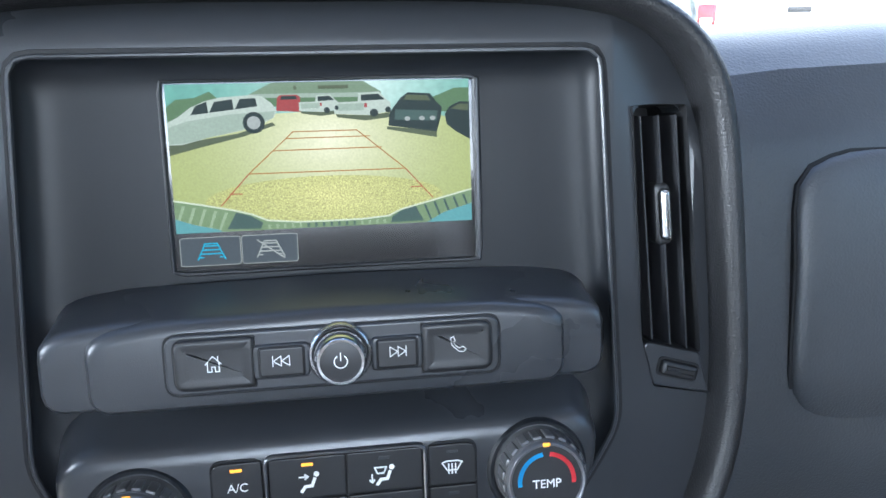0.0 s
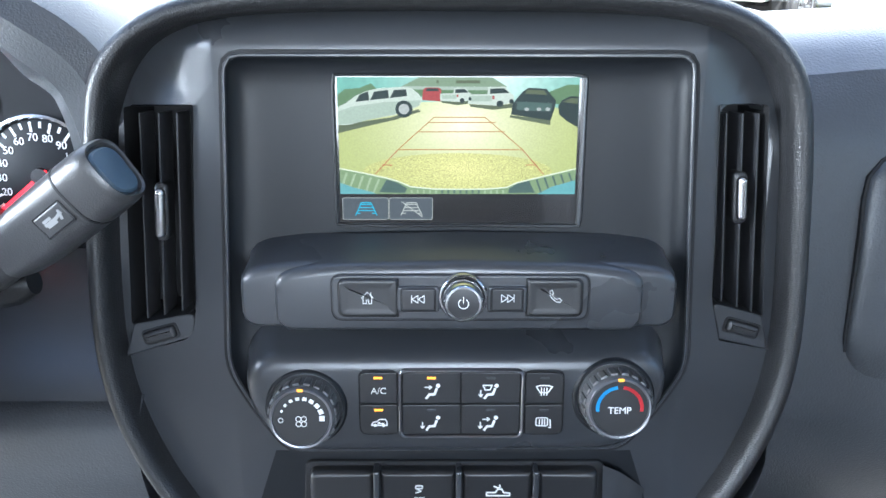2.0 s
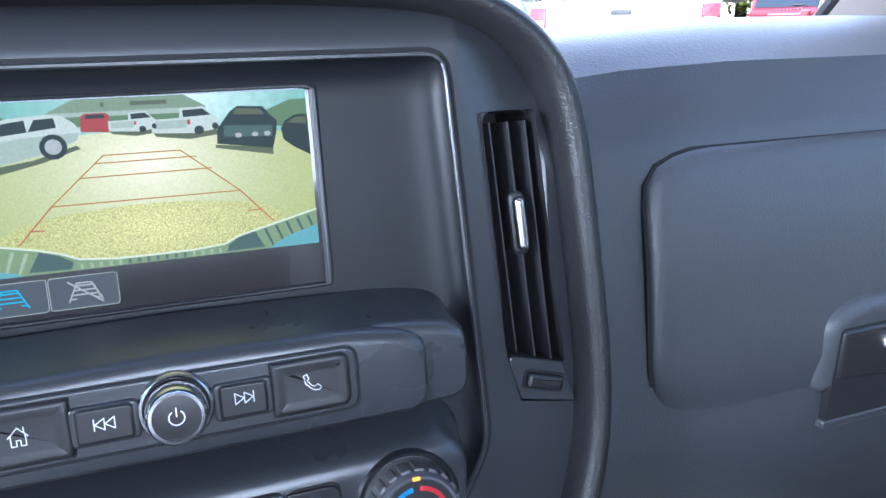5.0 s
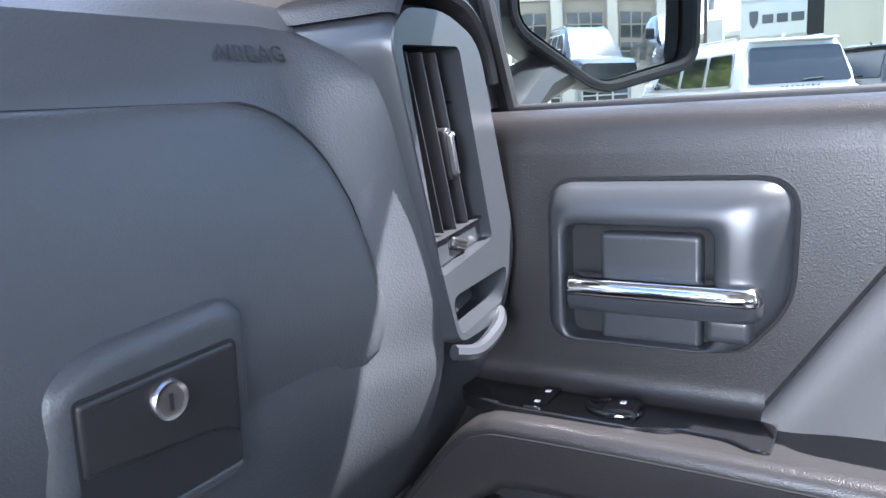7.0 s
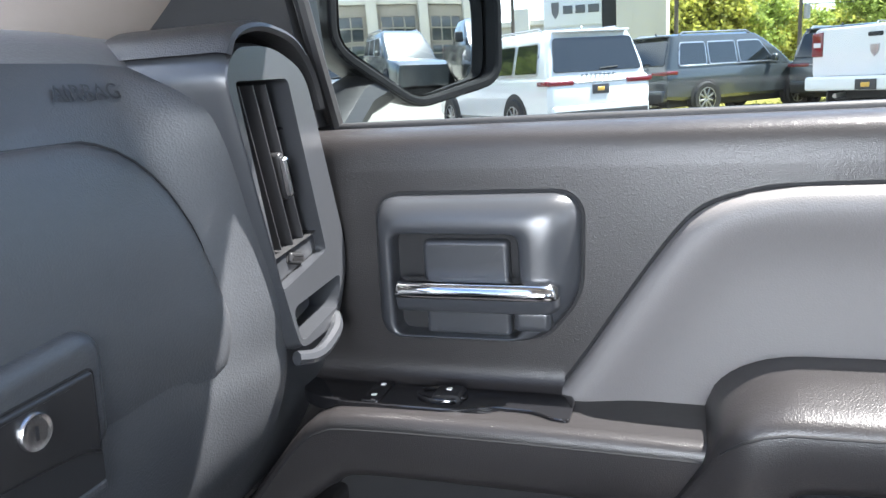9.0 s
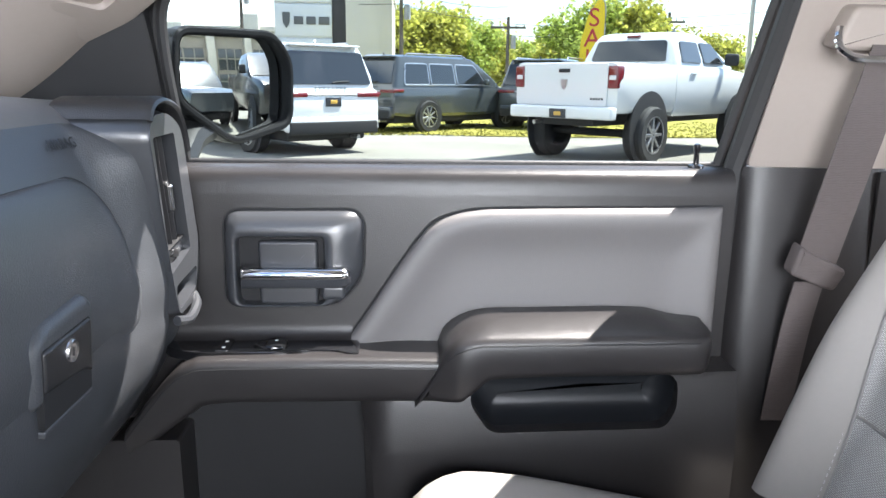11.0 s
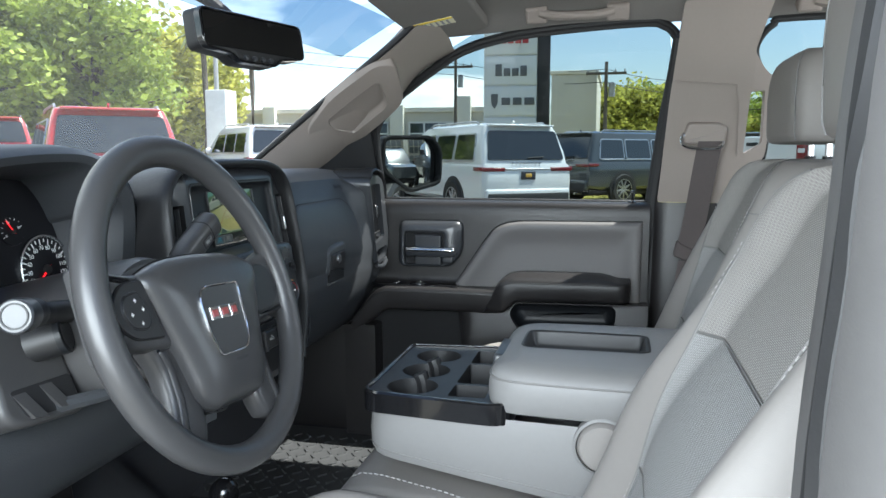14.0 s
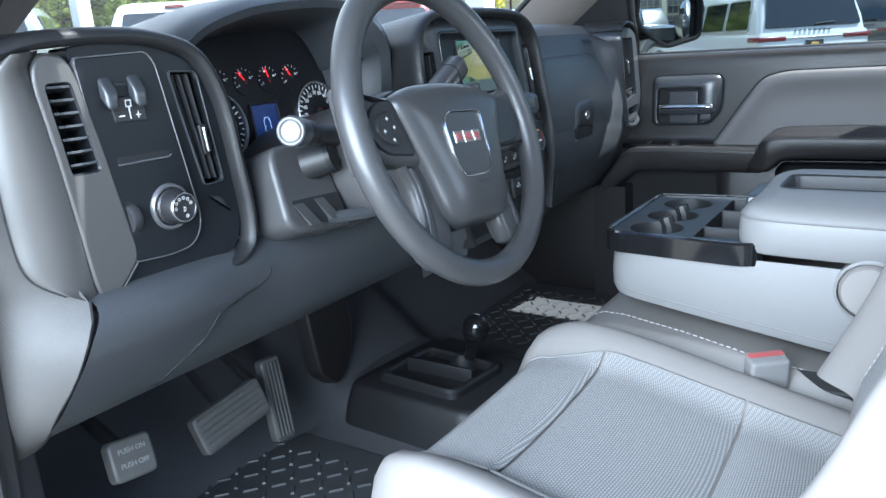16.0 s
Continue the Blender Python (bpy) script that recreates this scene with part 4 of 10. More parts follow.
part("key_groove", plate(fillet([(0.0404, -0.0498), (0.0754, -0.0498), (0.0754, -0.0248), (0.0404, -0.0248)], [0.001, 0.0055, 0.0055, 0.001], 5), 0.03, 0.0348, 0.0002, S), "void", stack)
keys = {}
for nm, outline in (("home_key", fillet([(-0.0731, -0.0493), (-0.0372, -0.0493), (-0.0372, -0.0257), (-0.0731, -0.0257)], [0.005, 0.001, 0.001, 0.005], 5)), ("phone_key", fillet([(0.0410, -0.0491), (0.0747, -0.0491), (0.0747, -0.0255), (0.0410, -0.0255)], [0.001, 0.005, 0.005, 0.001], 5))):
    # a shallow finger dish in the face of the key
    o_ = resample(ccw(outline), 64)
    keys[nm] = part(nm, loft([[(x, y, w) for x, y in inset(o_, d)] for d, w in ((0.0, 0.030), (0.0, 0.0360), (0.0006, 0.0366), (0.0022, 0.0367), (0.0042, 0.0364), (0.0060, 0.0363))]), "button", stack, "black radio key with a finger dish", smooth=50, matrix=S)
for nm, a, b in (("previous_key", -0.0378, -0.0118), ("next_key", 0.0166, 0.0412)):
    part("key_collar", plate(rr(a, b, -0.0464, -0.0298, 0.0028, 5), 0.03, 0.0368, 0.0012, S), "trim", stack)
    part("key_groove", plate(rr(a + 0.0022, b - 0.0022, -0.0455, -0.0307, 0.002), 0.03, 0.0369, 0.0001, S), "void", stack)
    keys[nm] = part(nm, plate(rr(a + 0.0028, b - 0.0028, -0.0450, -0.0312, 0.0016), 0.03, 0.0375, 0.0008, S), "button", stack, "black radio key")
c = (-0.0556, -0.0375)
stroke(chain([(c[0] - 0.0036, c[1] + 0.0002), (c[0], c[1] + 0.0040), (c[0] + 0.0036, c[1] + 0.0002)]) + chain([(c[0] - 0.0026, c[1] + 0.001), (c[0] - 0.0026, c[1] - 0.0033), (c[0] - 0.0007, c[1] - 0.0033), (c[0] - 0.0007, c[1] - 0.001), (c[0] + 0.0008, c[1] - 0.001), (c[0] + 0.0008, c[1] - 0.0033), (c[0] + 0.0026, c[1] - 0.0033), (c[0] + 0.0026, c[1] + 0.001)]) + [((c[0] + 0.0022, c[1] + 0.0018), (c[0] + 0.0022, c[1] + 0.0040))], 0.0004, 0.03645, S, "icon", "mark", keys["home_key"])


def skip_icon(cx, cy, sgn, parent):
    segs = []
    for k in (-1, 1):
        x = cx + k * 0.0019
        segs += chain([(x - sgn * 0.0017, cy + 0.0024), (x - sgn * 0.0017, cy - 0.0024), (x + sgn * 0.0019, cy)], True)
    segs.append(((cx + sgn * 0.0040, cy + 0.0024), (cx + sgn * 0.0040, cy - 0.0024)))
    stroke(segs, 0.0004, 0.0377, S, "icon", "mark", parent)


skip_icon(-0.0248, -0.0376, -1, keys["previous_key"])
skip_icon(0.0290, -0.0371, 1, keys["next_key"])
c = (0.0582, -0.0360)
stroke(chain([(c[0] - 0.0036, c[1] + 0.0032), (c[0] - 0.0022, c[1] + 0.0038), (c[0] - 0.0014, c[1] + 0.0018), (c[0] - 0.0022, c[1] + 0.0010), (c[0] - 0.0004, c[1] - 0.0014), (c[0] + 0.0008, c[1] - 0.0020), (c[0] + 0.0022, c[1] - 0.0012), (c[0] + 0.0038, c[1] - 0.0026), (c[0] + 0.0028, c[1] - 0.0038), (c[0] + 0.0004, c[1] - 0.0036), (c[0] - 0.0030, c[1] - 0.0004)], True), 0.0004, 0.03645, S, "icon", "mark", keys["phone_key"])
KN = S @ Matrix.Translation((0.0022, -0.0367, 0.032))
knob = part("power_knob", lathe([(0.0118, -0.002), (0.0116, 0.010), (0.0112, 0.0150), (0.0104, 0.0164), (0.0092, 0.0166), (0.0, 0.0166)], 48, KN), "button", stack, "black power knob with chrome ring")
part("knob_ring", lathe([(0.0122, 0.0060), (0.01215, 0.0125), (0.0116, 0.0160), (0.0106, 0.0174), (0.0094, 0.0174), (0.0091, 0.0164), (0.0100, 0.0130)], 48, KN), "chrome", knob, "chrome ring")
part("knob_seat", lathe([(0.0152, 0.000), (0.0152, 0.0040), (0.0143, 0.0056), (0.0130, 0.0050), (0.0126, 0.0030)], 48, KN), "satin_chrome", knob)
stroke(chain(arc(0, 0, 0.0030, 125, 415)) + [((0, 0.0005), (0, 0.0040))], 0.0005, 0.0169, KN, "icon", "mark", knob)

# climate panel, with the same sloping top
clim = []
for s, d, w in ((0.0, -0.002, -0.011), (0.55, 0.0, 0.0), (0.85, 0.0012, 0.0085), (0.95, 0.003, 0.0130), (1.0, 0.006, 0.0153), (1.0, 0.012, 0.0160)):
    t_ = -0.0705 - 0.0125 * s
    poly = [(-0.128, t_), (0.127, t_ + 0.001), (0.139, t_ - 0.013), (0.137, -0.120), (0.112, -0.1535), (-0.1150, -0.1552), (-0.140, -0.120), (-0.141, t_ - 0.013)]
    clim.append([(x, y, w) for x, y in inset(resample(fillet(poly, [0.012, 0.012, 0.012, 0.02, 0.012, 0.012, 0.02, 0.012], 5), 110), d)])
part("climate_panel", loft(clim, (False, True)), "trim", stack, "graphite climate control panel", smooth=50, matrix=S)


def climate_knob(cx, cy, label):
    m = S @ Matrix.Translation((cx, cy, 0.0155)) @ Matrix.Rotation(radians(-4), 4, "X")
    k = part("climate_knob", lathe([(0.0232, -0.001), (0.0228, 0.004), (0.0218, 0.0060), (0.0212, 0.0150), (0.0206, 0.0182), (0.0190, 0.0192), (0.0, 0.0192)], 96, m), "knob_grey", stack, label, smooth=50)
    for j in range(20):
        a = 2 * math.pi * (j + 0.5) / 20
        part("grip_rib", block(0.0206, 0.0224, -0.0023, 0.0023, 0.0050, 0.0166, 0.0009, m @ Matrix.Rotation(a, 4, "Z")), "knob_grey", k)
    part("knob_face", lathe([(0.0180, 0.0190), (0.0180, 0.0196), (0.0, 0.0196)], 48, m), "button", k)
    part("knob_collar", lathe([(0.0272, -0.002), (0.0270, 0.0015), (0.0256, 0.0032), (0.0240, 0.0030), (0.0234, 0.0)], 64, m), "bezel", k)
    part("knob_ring", lathe([(0.0206, 0.0180), (0.0204, 0.0200), (0.0196, 0.0210), (0.0184, 0.0207), (0.0180, 0.0190)], 64, m), "edge", k, "satin silver ring")
    part("knob_pointer", plate(rr(-0.0019, 0.0019, 0.0182, 0.0200, 0.0005), 0.019, 0.0214, 0.0004, m), "amber", k)
    return k, m


k1, m1 = climate_knob(-0.0995, -0.1192, "ribbed fan speed knob")
for k in range(10):
    a = radians(178 - 178 * k / 9)
    s, h = 0.0006 + 0.00012 * k, 0.0008 + 0.00011 * k
    p = Vector((0.0132 * math.cos(a), 0.0132 * math.sin(a), 0))
    if k:
        part("fan_mark", plate(rr(-s, s, -h, h, 0.0002), 0.0192, 0.0199, 0.0001, m1 @ Matrix.Translation(p) @ Matrix.Rotation(a, 4, "Z")), "mark", k1)
stroke(chain(arc(-0.0130, -0.0012, 0.0015, 0, 330), True), 0.0005, 0.0200, m1, "fan_mark", "mark", k1)
for q in range(4):
    a = math.pi / 4 + q * math.pi / 2
    stroke(chain(arc(0.0024 * math.cos(a), -0.0020 + 0.0024 * math.sin(a), 0.0017, 0, 330, 9), True), 0.0005, 0.0200, m1, "fan_icon", "mark", k1)
k2, m2 = climate_knob(0.1018, -0.1122, "ribbed temperature knob with blue and red arcs")
stroke(chain(arc(0, 0, 0.0140, 100, 185)), 0.0022, 0.0200, m2, "cold_arc", "blue_mark", k2)
stroke(chain(arc(0, 0, 0.0140, 80, -5)), 0.0022, 0.0200, m2, "hot_arc", "red_mark", k2)
words("temp_lettering", "TEMP", 0.0062, "mark", k2, m2 @ Matrix.Translation((0, -0.0015, 0.0198)))

BW = 0.0180
for a, b in ((-0.0650, -0.0390), (0.0436, 0.0697)):
    part("key_bed", plate(rr(a, b, -0.1395, -0.0928, 0.006, 5), 0.012, 0.0164, 0.0004, S), "void", stack)
part("key_bed", plate(rr(-0.0370, 0.0414, -0.1388, -0.0935, 0.004), 0.012, 0.0164, 0.0004, S), "void", stack)
part("mode_frame", ring(rr(-0.0388, 0.0432, -0.1405, -0.0918, 0.0055, 5), rr(-0.0370, 0.0414, -0.1388, -0.0935, 0.004, 5), 0.012, BW + 0.0012, 0.0007, S, 96), "dark_chrome", stack, "dark silver frame round the mode keys")
climate_keys = []
for i, (a, b) in enumerate(((-0.0643, -0.0396), (-0.0363, 0.0018), (0.0024, 0.0407), (0.0442, 0.0690))):
    for y0, y1 in ((-0.1382, -0.1168), (-0.1158, -0.0940)):
        top_ = y1 > -0.10
        rad = [0.0014] * 4
        if i in (0, 3):
            rad[{(0, True): 3, (0, False): 0, (3, True): 2, (3, False): 1}[(i, top_)]] = 0.0062
        climate_keys.append(part("climate_key", plate(fillet([(a, y0), (b, y0), (b, y1), (a, y1)], rad, 5), 0.012, BW, 0.0006, S), "button", stack, "black climate key"))
        cx = (a + b) / 2
        lit = i == 0 or (i == 1 and top_)
        part("key_lamp", plate(rr(cx - 0.0029, cx + 0.0029, y1 - 0.0046, y1 - 0.0030, 0.0005), BW - 0.001, BW + 0.0004, 0.0002, S), "amber" if lit else "trim", climate_keys[-1])


def seat_icon(cx, cy, parent, arrows, shield=False):
    """A seated figure with arrows, as on mode keys."""
    segs = chain([(cx + 0.0026, cy + 0.0018), (cx + 0.0012, cy - 0.0020), (cx - 0.0022, cy - 0.0022), (cx - 0.0040, cy - 0.0048)])
    stroke(segs, 0.0016, BW + 0.0004, S, "icon", "mark", parent)
    part("icon", plate(round_spot(cx + 0.0036, cy + 0.0040, 0.0014, 0.0014, 12), BW, BW + 0.0004, 0.0001, S), "mark", parent)
    thin = []
    for (ax, ay), (bx, by) in arrows:
        thin.append(((cx + ax, cy + ay), (cx + bx, cy + by)))
        d = (Vector((bx - ax, by - ay))).normalized() * 0.0015
        n_ = Vector((-d.y, d.x))
        thin += [((cx + bx, cy + by), (cx + bx - d.x + n_.x * 0.8, cy + by - d.y + n_.y * 0.8)), ((cx + bx, cy + by), (cx + bx - d.x - n_.x * 0.8, cy + by - d.y - n_.y * 0.8))]
    if shield:
        thin += chain([(cx - 0.0052, cy + 0.0044), (cx + 0.0008, cy + 0.0044), (cx - 0.0006, cy + 0.0012), (cx - 0.0038, cy + 0.0012)], True)
    stroke(thin, 0.0008, BW + 0.0005, S, "icon", "mark", parent)


UP = ((-0.0050, 0.0030), (-0.0006, 0.0030))
DOWN = ((-0.0066, 0.0008), (-0.0066, -0.0036))
seat_icon(-0.0165, -0.1072, climate_keys[3], [UP])
seat_icon(-0.0165, -0.1300, climate_keys[2], [DOWN])
seat_icon(0.0215, -0.1072, climate_keys[5], [DOWN], True)
seat_icon(0.0215, -0.1300, climate_keys[4], [UP, DOWN])
words("key_lettering", "A/C", 0.0062, "mark", climate_keys[1], S @ Matrix.Translation((-0.0516, -0.1070, BW + 0.0003)))
c = (-0.0516, -0.1300)
stroke(chain([(c[0] - 0.005, c[1] - 0.001), (c[0] - 0.004, c[1] + 0.0008), (c[0] - 0.0015, c[1] + 0.0012), (c[0], c[1] + 0.0028), (c[0] + 0.004, c[1] + 0.0028), (c[0] + 0.005, c[1] + 0.001), (c[0] + 0.005, c[1] - 0.0014), (c[0] - 0.005, c[1] - 0.0014)], True) + chain([(c[0] + 0.0030, c[1] - 0.0002), (c[0] - 0.0010, c[1] - 0.0002), (c[0] + 0.0002, c[1] + 0.0008)]), 0.0008, BW + 0.0004, S, "icon", "mark", climate_keys[0])
for px_ in (-0.0028, 0.0028):
    part("icon", plate(round_spot(c[0] + px_, c[1] - 0.0016, 0.0011, 0.0011, 10), BW, BW + 0.0005, 0.0001, S), "mark", climate_keys[0])
cx, cy = 0.0562, -0.1060
stroke(chain([(cx - 0.0052, cy + 0.0022), (cx - 0.0028, cy + 0.0030), (cx + 0.0028, cy + 0.0030), (cx + 0.0052, cy + 0.0022), (cx + 0.0026, cy - 0.0020), (cx - 0.0026, cy - 0.0020)], True) + [((cx + d, cy + 0.0014), (cx + d, cy - 0.0038)) for d in (-0.0018, 0, 0.0018)], 0.0007, BW + 0.0004, S, "icon", "mark", climate_keys[7])
cx, cy = 0.0556, -0.1290
stroke(chain(rr(cx - 0.0040, cx + 0.0036, cy - 0.0028, cy + 0.0030, 0.0014), True) + [((cx + d, cy + 0.0018), (cx + d, cy - 0.0018)) for d in (-0.0018, 0, 0.0016)] + chain([(cx + 0.0052, cy + 0.0016), (cx + 0.0056, cy - 0.0040), (cx + 0.0044, cy - 0.0040)]), 0.0007, BW + 0.0004, S, "icon", "mark", climate_keys[6])

# switch row below and the foot of the stack
xs = (-0.1030, -0.0550, 0.0010, 0.0535, 0.0985)
for i, (a, b) in enumerate(zip(xs, xs[1:])):
    sw = part("lower_switch", plate(fillet([(a + 0.002, -0.205), (b - 0.002, -0.205), (b - 0.002, -0.1695), (a + 0.002, -0.1695)], [0.002, 0.002, 0.006 if i == 3 else 0.002, 0.006 if i == 0 else 0.002], 4), -0.02, 0.0125, 0.004, S), "button", stack, "black lower switch", smooth=50)
    if i < 3:
        part("switch_divider", plate(rr(b - 0.0019, b + 0.0023, -0.205, -0.1675, 0.001), -0.02, 0.0165, 0.0012, S), "trim", sw)
    cx, cy = (a + b) / 2 + 0.001, -0.1865
    if i == 1:
        words("switch_lettering", "OFF", 0.0046, "mark", sw, S @ Matrix.Translation((cx, cy - 0.0040, 0.0128)))
        stroke(chain([(cx - 0.0022, cy + 0.0012), (cx + 0.0016, cy + 0.0024), (cx - 0.0010, cy + 0.0036), (cx + 0.0020, cy + 0.0050)]) + chain(rr(cx - 0.0022, cx + 0.0024, cy + 0.0044, cy + 0.0066, 0.0008), True), 0.0009, 0.0129, S, "icon", "mark", sw)
    if i == 2:
        stroke(chain([(cx - 0.0080, cy - 0.001), (cx - 0.0080, cy + 0.0014), (cx - 0.002, cy + 0.0014), (cx - 0.0005, cy + 0.0040), (cx + 0.0025, cy + 0.0040), (cx + 0.0035, cy + 0.0014), (cx + 0.0078, cy + 0.0010), (cx + 0.0078, cy - 0.001)], True) + [((cx + 0.0, cy + 0.0050), (cx - 0.003, cy + 0.0062)), ((cx + 0.001, cy + 0.0054), (cx + 0.001, cy + 0.0072))], 0.0010, 0.0129, S, "icon", "mark", sw)
part("switch_bed", plate(fillet([(-0.107, -0.21), (0.106, -0.21), (0.1015, -0.1665), (-0.1045, -0.1665)], 0.005), -0.03, 0.004, 0.001, S), "void", stack)
part("switch_wing", loft([curve([(0.0995, -0.1660, 0.010), (0.112, -0.172, 0.009), (0.126, -0.184, 0.004), (0.140, -0.200, -0.006)], 4), curve([(0.1000, -0.205, 0.014), (0.110, -0.207, 0.012), (0.122, -0.210, 0.006), (0.134, -0.214, -0.004)], 4)], closed=False), "trim", stack, matrix=S)
part("stack_foot", loft([[(x, y, w) for x, y in ((-0.125, -0.160), (0.120, -0.160), (0.15, -0.25), (-0.155, -0.25))] for w in (-0.10, 0.0005)]), "bezel", stack, matrix=S)
part("stack_body", loft([[(p.x * 0.985, p.y - 0.004, w) for p in rim_line] for w in (-0.028, -0.16)], (False, True)), "black", stack, matrix=S)
for sx in (-1, 1):
    part("stack_flank", loft([curve([(sx * 0.20, 0.04, 1.15), (sx * 0.215, -0.02, 1.12), (sx * 0.19, -0.045, 1.06), (sx * 0.16, -0.03, 1.0)], 4), curve([(sx * 0.23, 0.10, 1.15), (sx * 0.235, 0.06, 1.10), (sx * 0.21, 0.04, 1.04), (sx * 0.17, 0.06, 0.95)], 4)], closed=False), "soft", stack)

# ---- driver's end of the dashboard ----
def rim_strip(line, prof):
    out = []
    for i, p in enumerate(line):
        d = (line[min(i + 1, len(line) - 1)] - line[max(i - 1, 0)]).normalized()
        n_ = Vector((-d.y, d.x))
        out.append([(p.x + n_.x * a, p.y + n_.y * a, w) for a, w in prof])
    return loft(out, closed=False)


DP = frame_of((0, -0.022, 0), (1, 0, 0), (0, 0, 1))
pod = thing("switch_pod", "graphite switch pod with vents and headlamp knob beside the wheel", "dashboard", (-0.76, 0.05, 1.1))
pod_line = [Vector((p.x, p.y)) for p in curve([(-0.905, 1.362), (-0.855, 1.376), (-0.78, 1.380), (-0.726, 1.375), (-0.683, 1.358), (-0.657, 1.311), (-0.645, 1.24), (-0.638, 1.165), (-0.650, 1.136), (-0.690, 1.124), (-0.760, 1.1215), (-0.828, 1.127)], 6)]
part("padded_rim", rim_strip(pod_line, profile), "rim", pod, "grained charcoal padded rim", matrix=DP)
# satin column beside the door, with the slotted vent in it
column_o = resample(ccw(fillet([(-0.848, 1.368), (-0.859, 1.356), (-0.860, 1.338), (-0.852, 1.281), (-0.844, 1.2105), (-0.838, 1.149), (-0.831, 1.130), (-0.820, 1.1285), (-0.788, 1.1615), (-0.7855, 1.174), (-0.7964, 1.238), (-0.8047, 1.287), (-0.8114, 1.317), (-0.8185, 1.346), (-0.826, 1.364)], [0.005, 0.008, 0.02, 0.05, 0.05, 0.02, 0.004, 0.004, 0.006, 0.01, 0.05, 0.05, 0.05, 0.01, 0.006], 4)), 120)
vent_d = fillet([(-0.716, 1.343), (-0.682, 1.341), (-0.664, 1.222), (-0.690, 1.222)], 0.004, 3)
grille_hole = fillet([(-0.8490, 1.339), (-0.8265, 1.3395), (-0.8110, 1.258), (-0.8385, 1.2575)], 0.004, 3)
part("column_edge", loft([[(x, y, w) for x, y in inset(column_o, d)] for d, w in ((0.0, -0.03), (0.0, 0.0005), (0.0004, 0.0022), (0.0014, 0.0036), (0.0032, 0.0044))], (False, False)), "pod_satin", pod, smooth=60, matrix=DP)
part("column_panel", holed(inset(column_o, 0.0032), [ccw(inset(ccw(grille_hole), -0.0016))], -0.02, 0.0044, DP), "pod_satin", pod, "satin graphite column with a slotted vent", smooth=30)
gr = part("side_grille", loft([[(x, y, w) for x, y in inset(ccw(grille_hole), d)] for d, w in ((-0.0016, 0.0042), (0.0, 0.0020), (0.0, -0.03))], (False, True)), "bezel", pod, "black slotted side vent", matrix=DP)
for k in range(7):
    z = 1.2655 + k * 0.0118
    q = (z - 1.2575) / 0.0820
    x0, x1 = -0.8385 - 0.0105 * q, -0.8110 - 0.0155 * q
    part("louvre", loft([[(x, z + 0.0018, 0.0030), (x, z - 0.0004, 0.0034), (x, z - 0.0050, -0.014), (x, z - 0.0030, -0.0145)] for x in (x0 + 0.0004, x1 - 0.0004)]), "trim", gr, matrix=DP)
# dark face with the air vent, and the bevel that runs round under the switch plate
face_o = ccw(fillet([(-0.822, 1.370), (-0.78, 1.374), (-0.728, 1.369), (-0.687, 1.353), (-0.664, 1.308), (-0.653, 1.24), (-0.646, 1.170), (-0.656, 1.145), (-0.692, 1.132), (-0.760, 1.1285), (-0.8195, 1.1295), (-0.7885, 1.1600), (-0.7850, 1.174), (-0.7960, 1.238), (-0.8110, 1.317)], 0.006, 3))
part("face_plate", holed(face_o, [ccw(vent_d)], -0.03, -0.001, DP), "bezel", pod, "satin black face plate", smooth=30)
part("mitre_line", tube([DP @ Vector(p) for p in ((-0.7885, 1.1610, 0.0035), (-0.803, 1.1455, 0.0035), (-0.8195, 1.1295, 0.0030))], 0.0011, 6), "pod_satin", pod)
vent(pod, DP, vent_d, [(-0.709, 1.340, -0.686, 1.226), (-0.700, 1.340, -0.678, 1.226), (-0.690, 1.340, -0.670, 1.226)], (-0.6790, 1.255, 1.284, 0.1), 0.05, None)
part("vent_lip", ring(inset(ccw(vent_d), -0.0016), ccw(vent_d), -0.004, 0.0016, 0.0007, DP, 72), "trim", pod)
part("vent_foot", plate(fillet([(-0.6895, 1.2090), (-0.6710, 1.2040), (-0.6590, 1.1850), (-0.6690, 1.1930)], 0.002), -0.02, 0.0012, 0.001, DP), "trim", pod)
# the outer side of the pod, wrapped round to the dash end
front = [(-0.850, -0.0245, 1.369), (-0.860, -0.0245, 1.356), (-0.8605, -0.0248, 1.338), (-0.8525, -0.0250, 1.281), (-0.8445, -0.0250, 1.2105), (-0.8385, -0.0248, 1.149), (-0.832, -0.0240, 1.131)]
back = [(-0.880, -0.034, 1.366), (-0.891, -0.026, 1.352), (-0.895, -0.017, 1.330), (-0.897, -0.011, 1.285), (-0.8955, -0.008, 1.215), (-0.890, -0.014, 1.172), (-0.868, -0.030, 1.150)]
side_loops = []
for p, q in zip(curve(front, 6), curve(back, 6)):
    bulge = Vector((-0.35, -0.94, 0)).normalized()
    side_loops.append([p + Vector((0.004, 0.004, 0)), p + Vector((0.0004, 0.0012, 0)), p] + [p.lerp(q, k / 7) + bulge * 0.0075 * math.sin(math.pi * k / 7) ** 0.8 for k in range(1, 7)] + [q, q + Vector((-0.0008, 0.002, 0)), q + Vector((0.001, 0.012, 0))])
part("pod_side", loft(side_loops, closed=False), "pod_satin", pod, "satin graphite wrapped side", smooth=50)
part("side_gap", tube([p + Vector((-0.0005, 0.003, -0.0004)) for p in curve(back, 6)], 0.0016, 6), "void", pod)
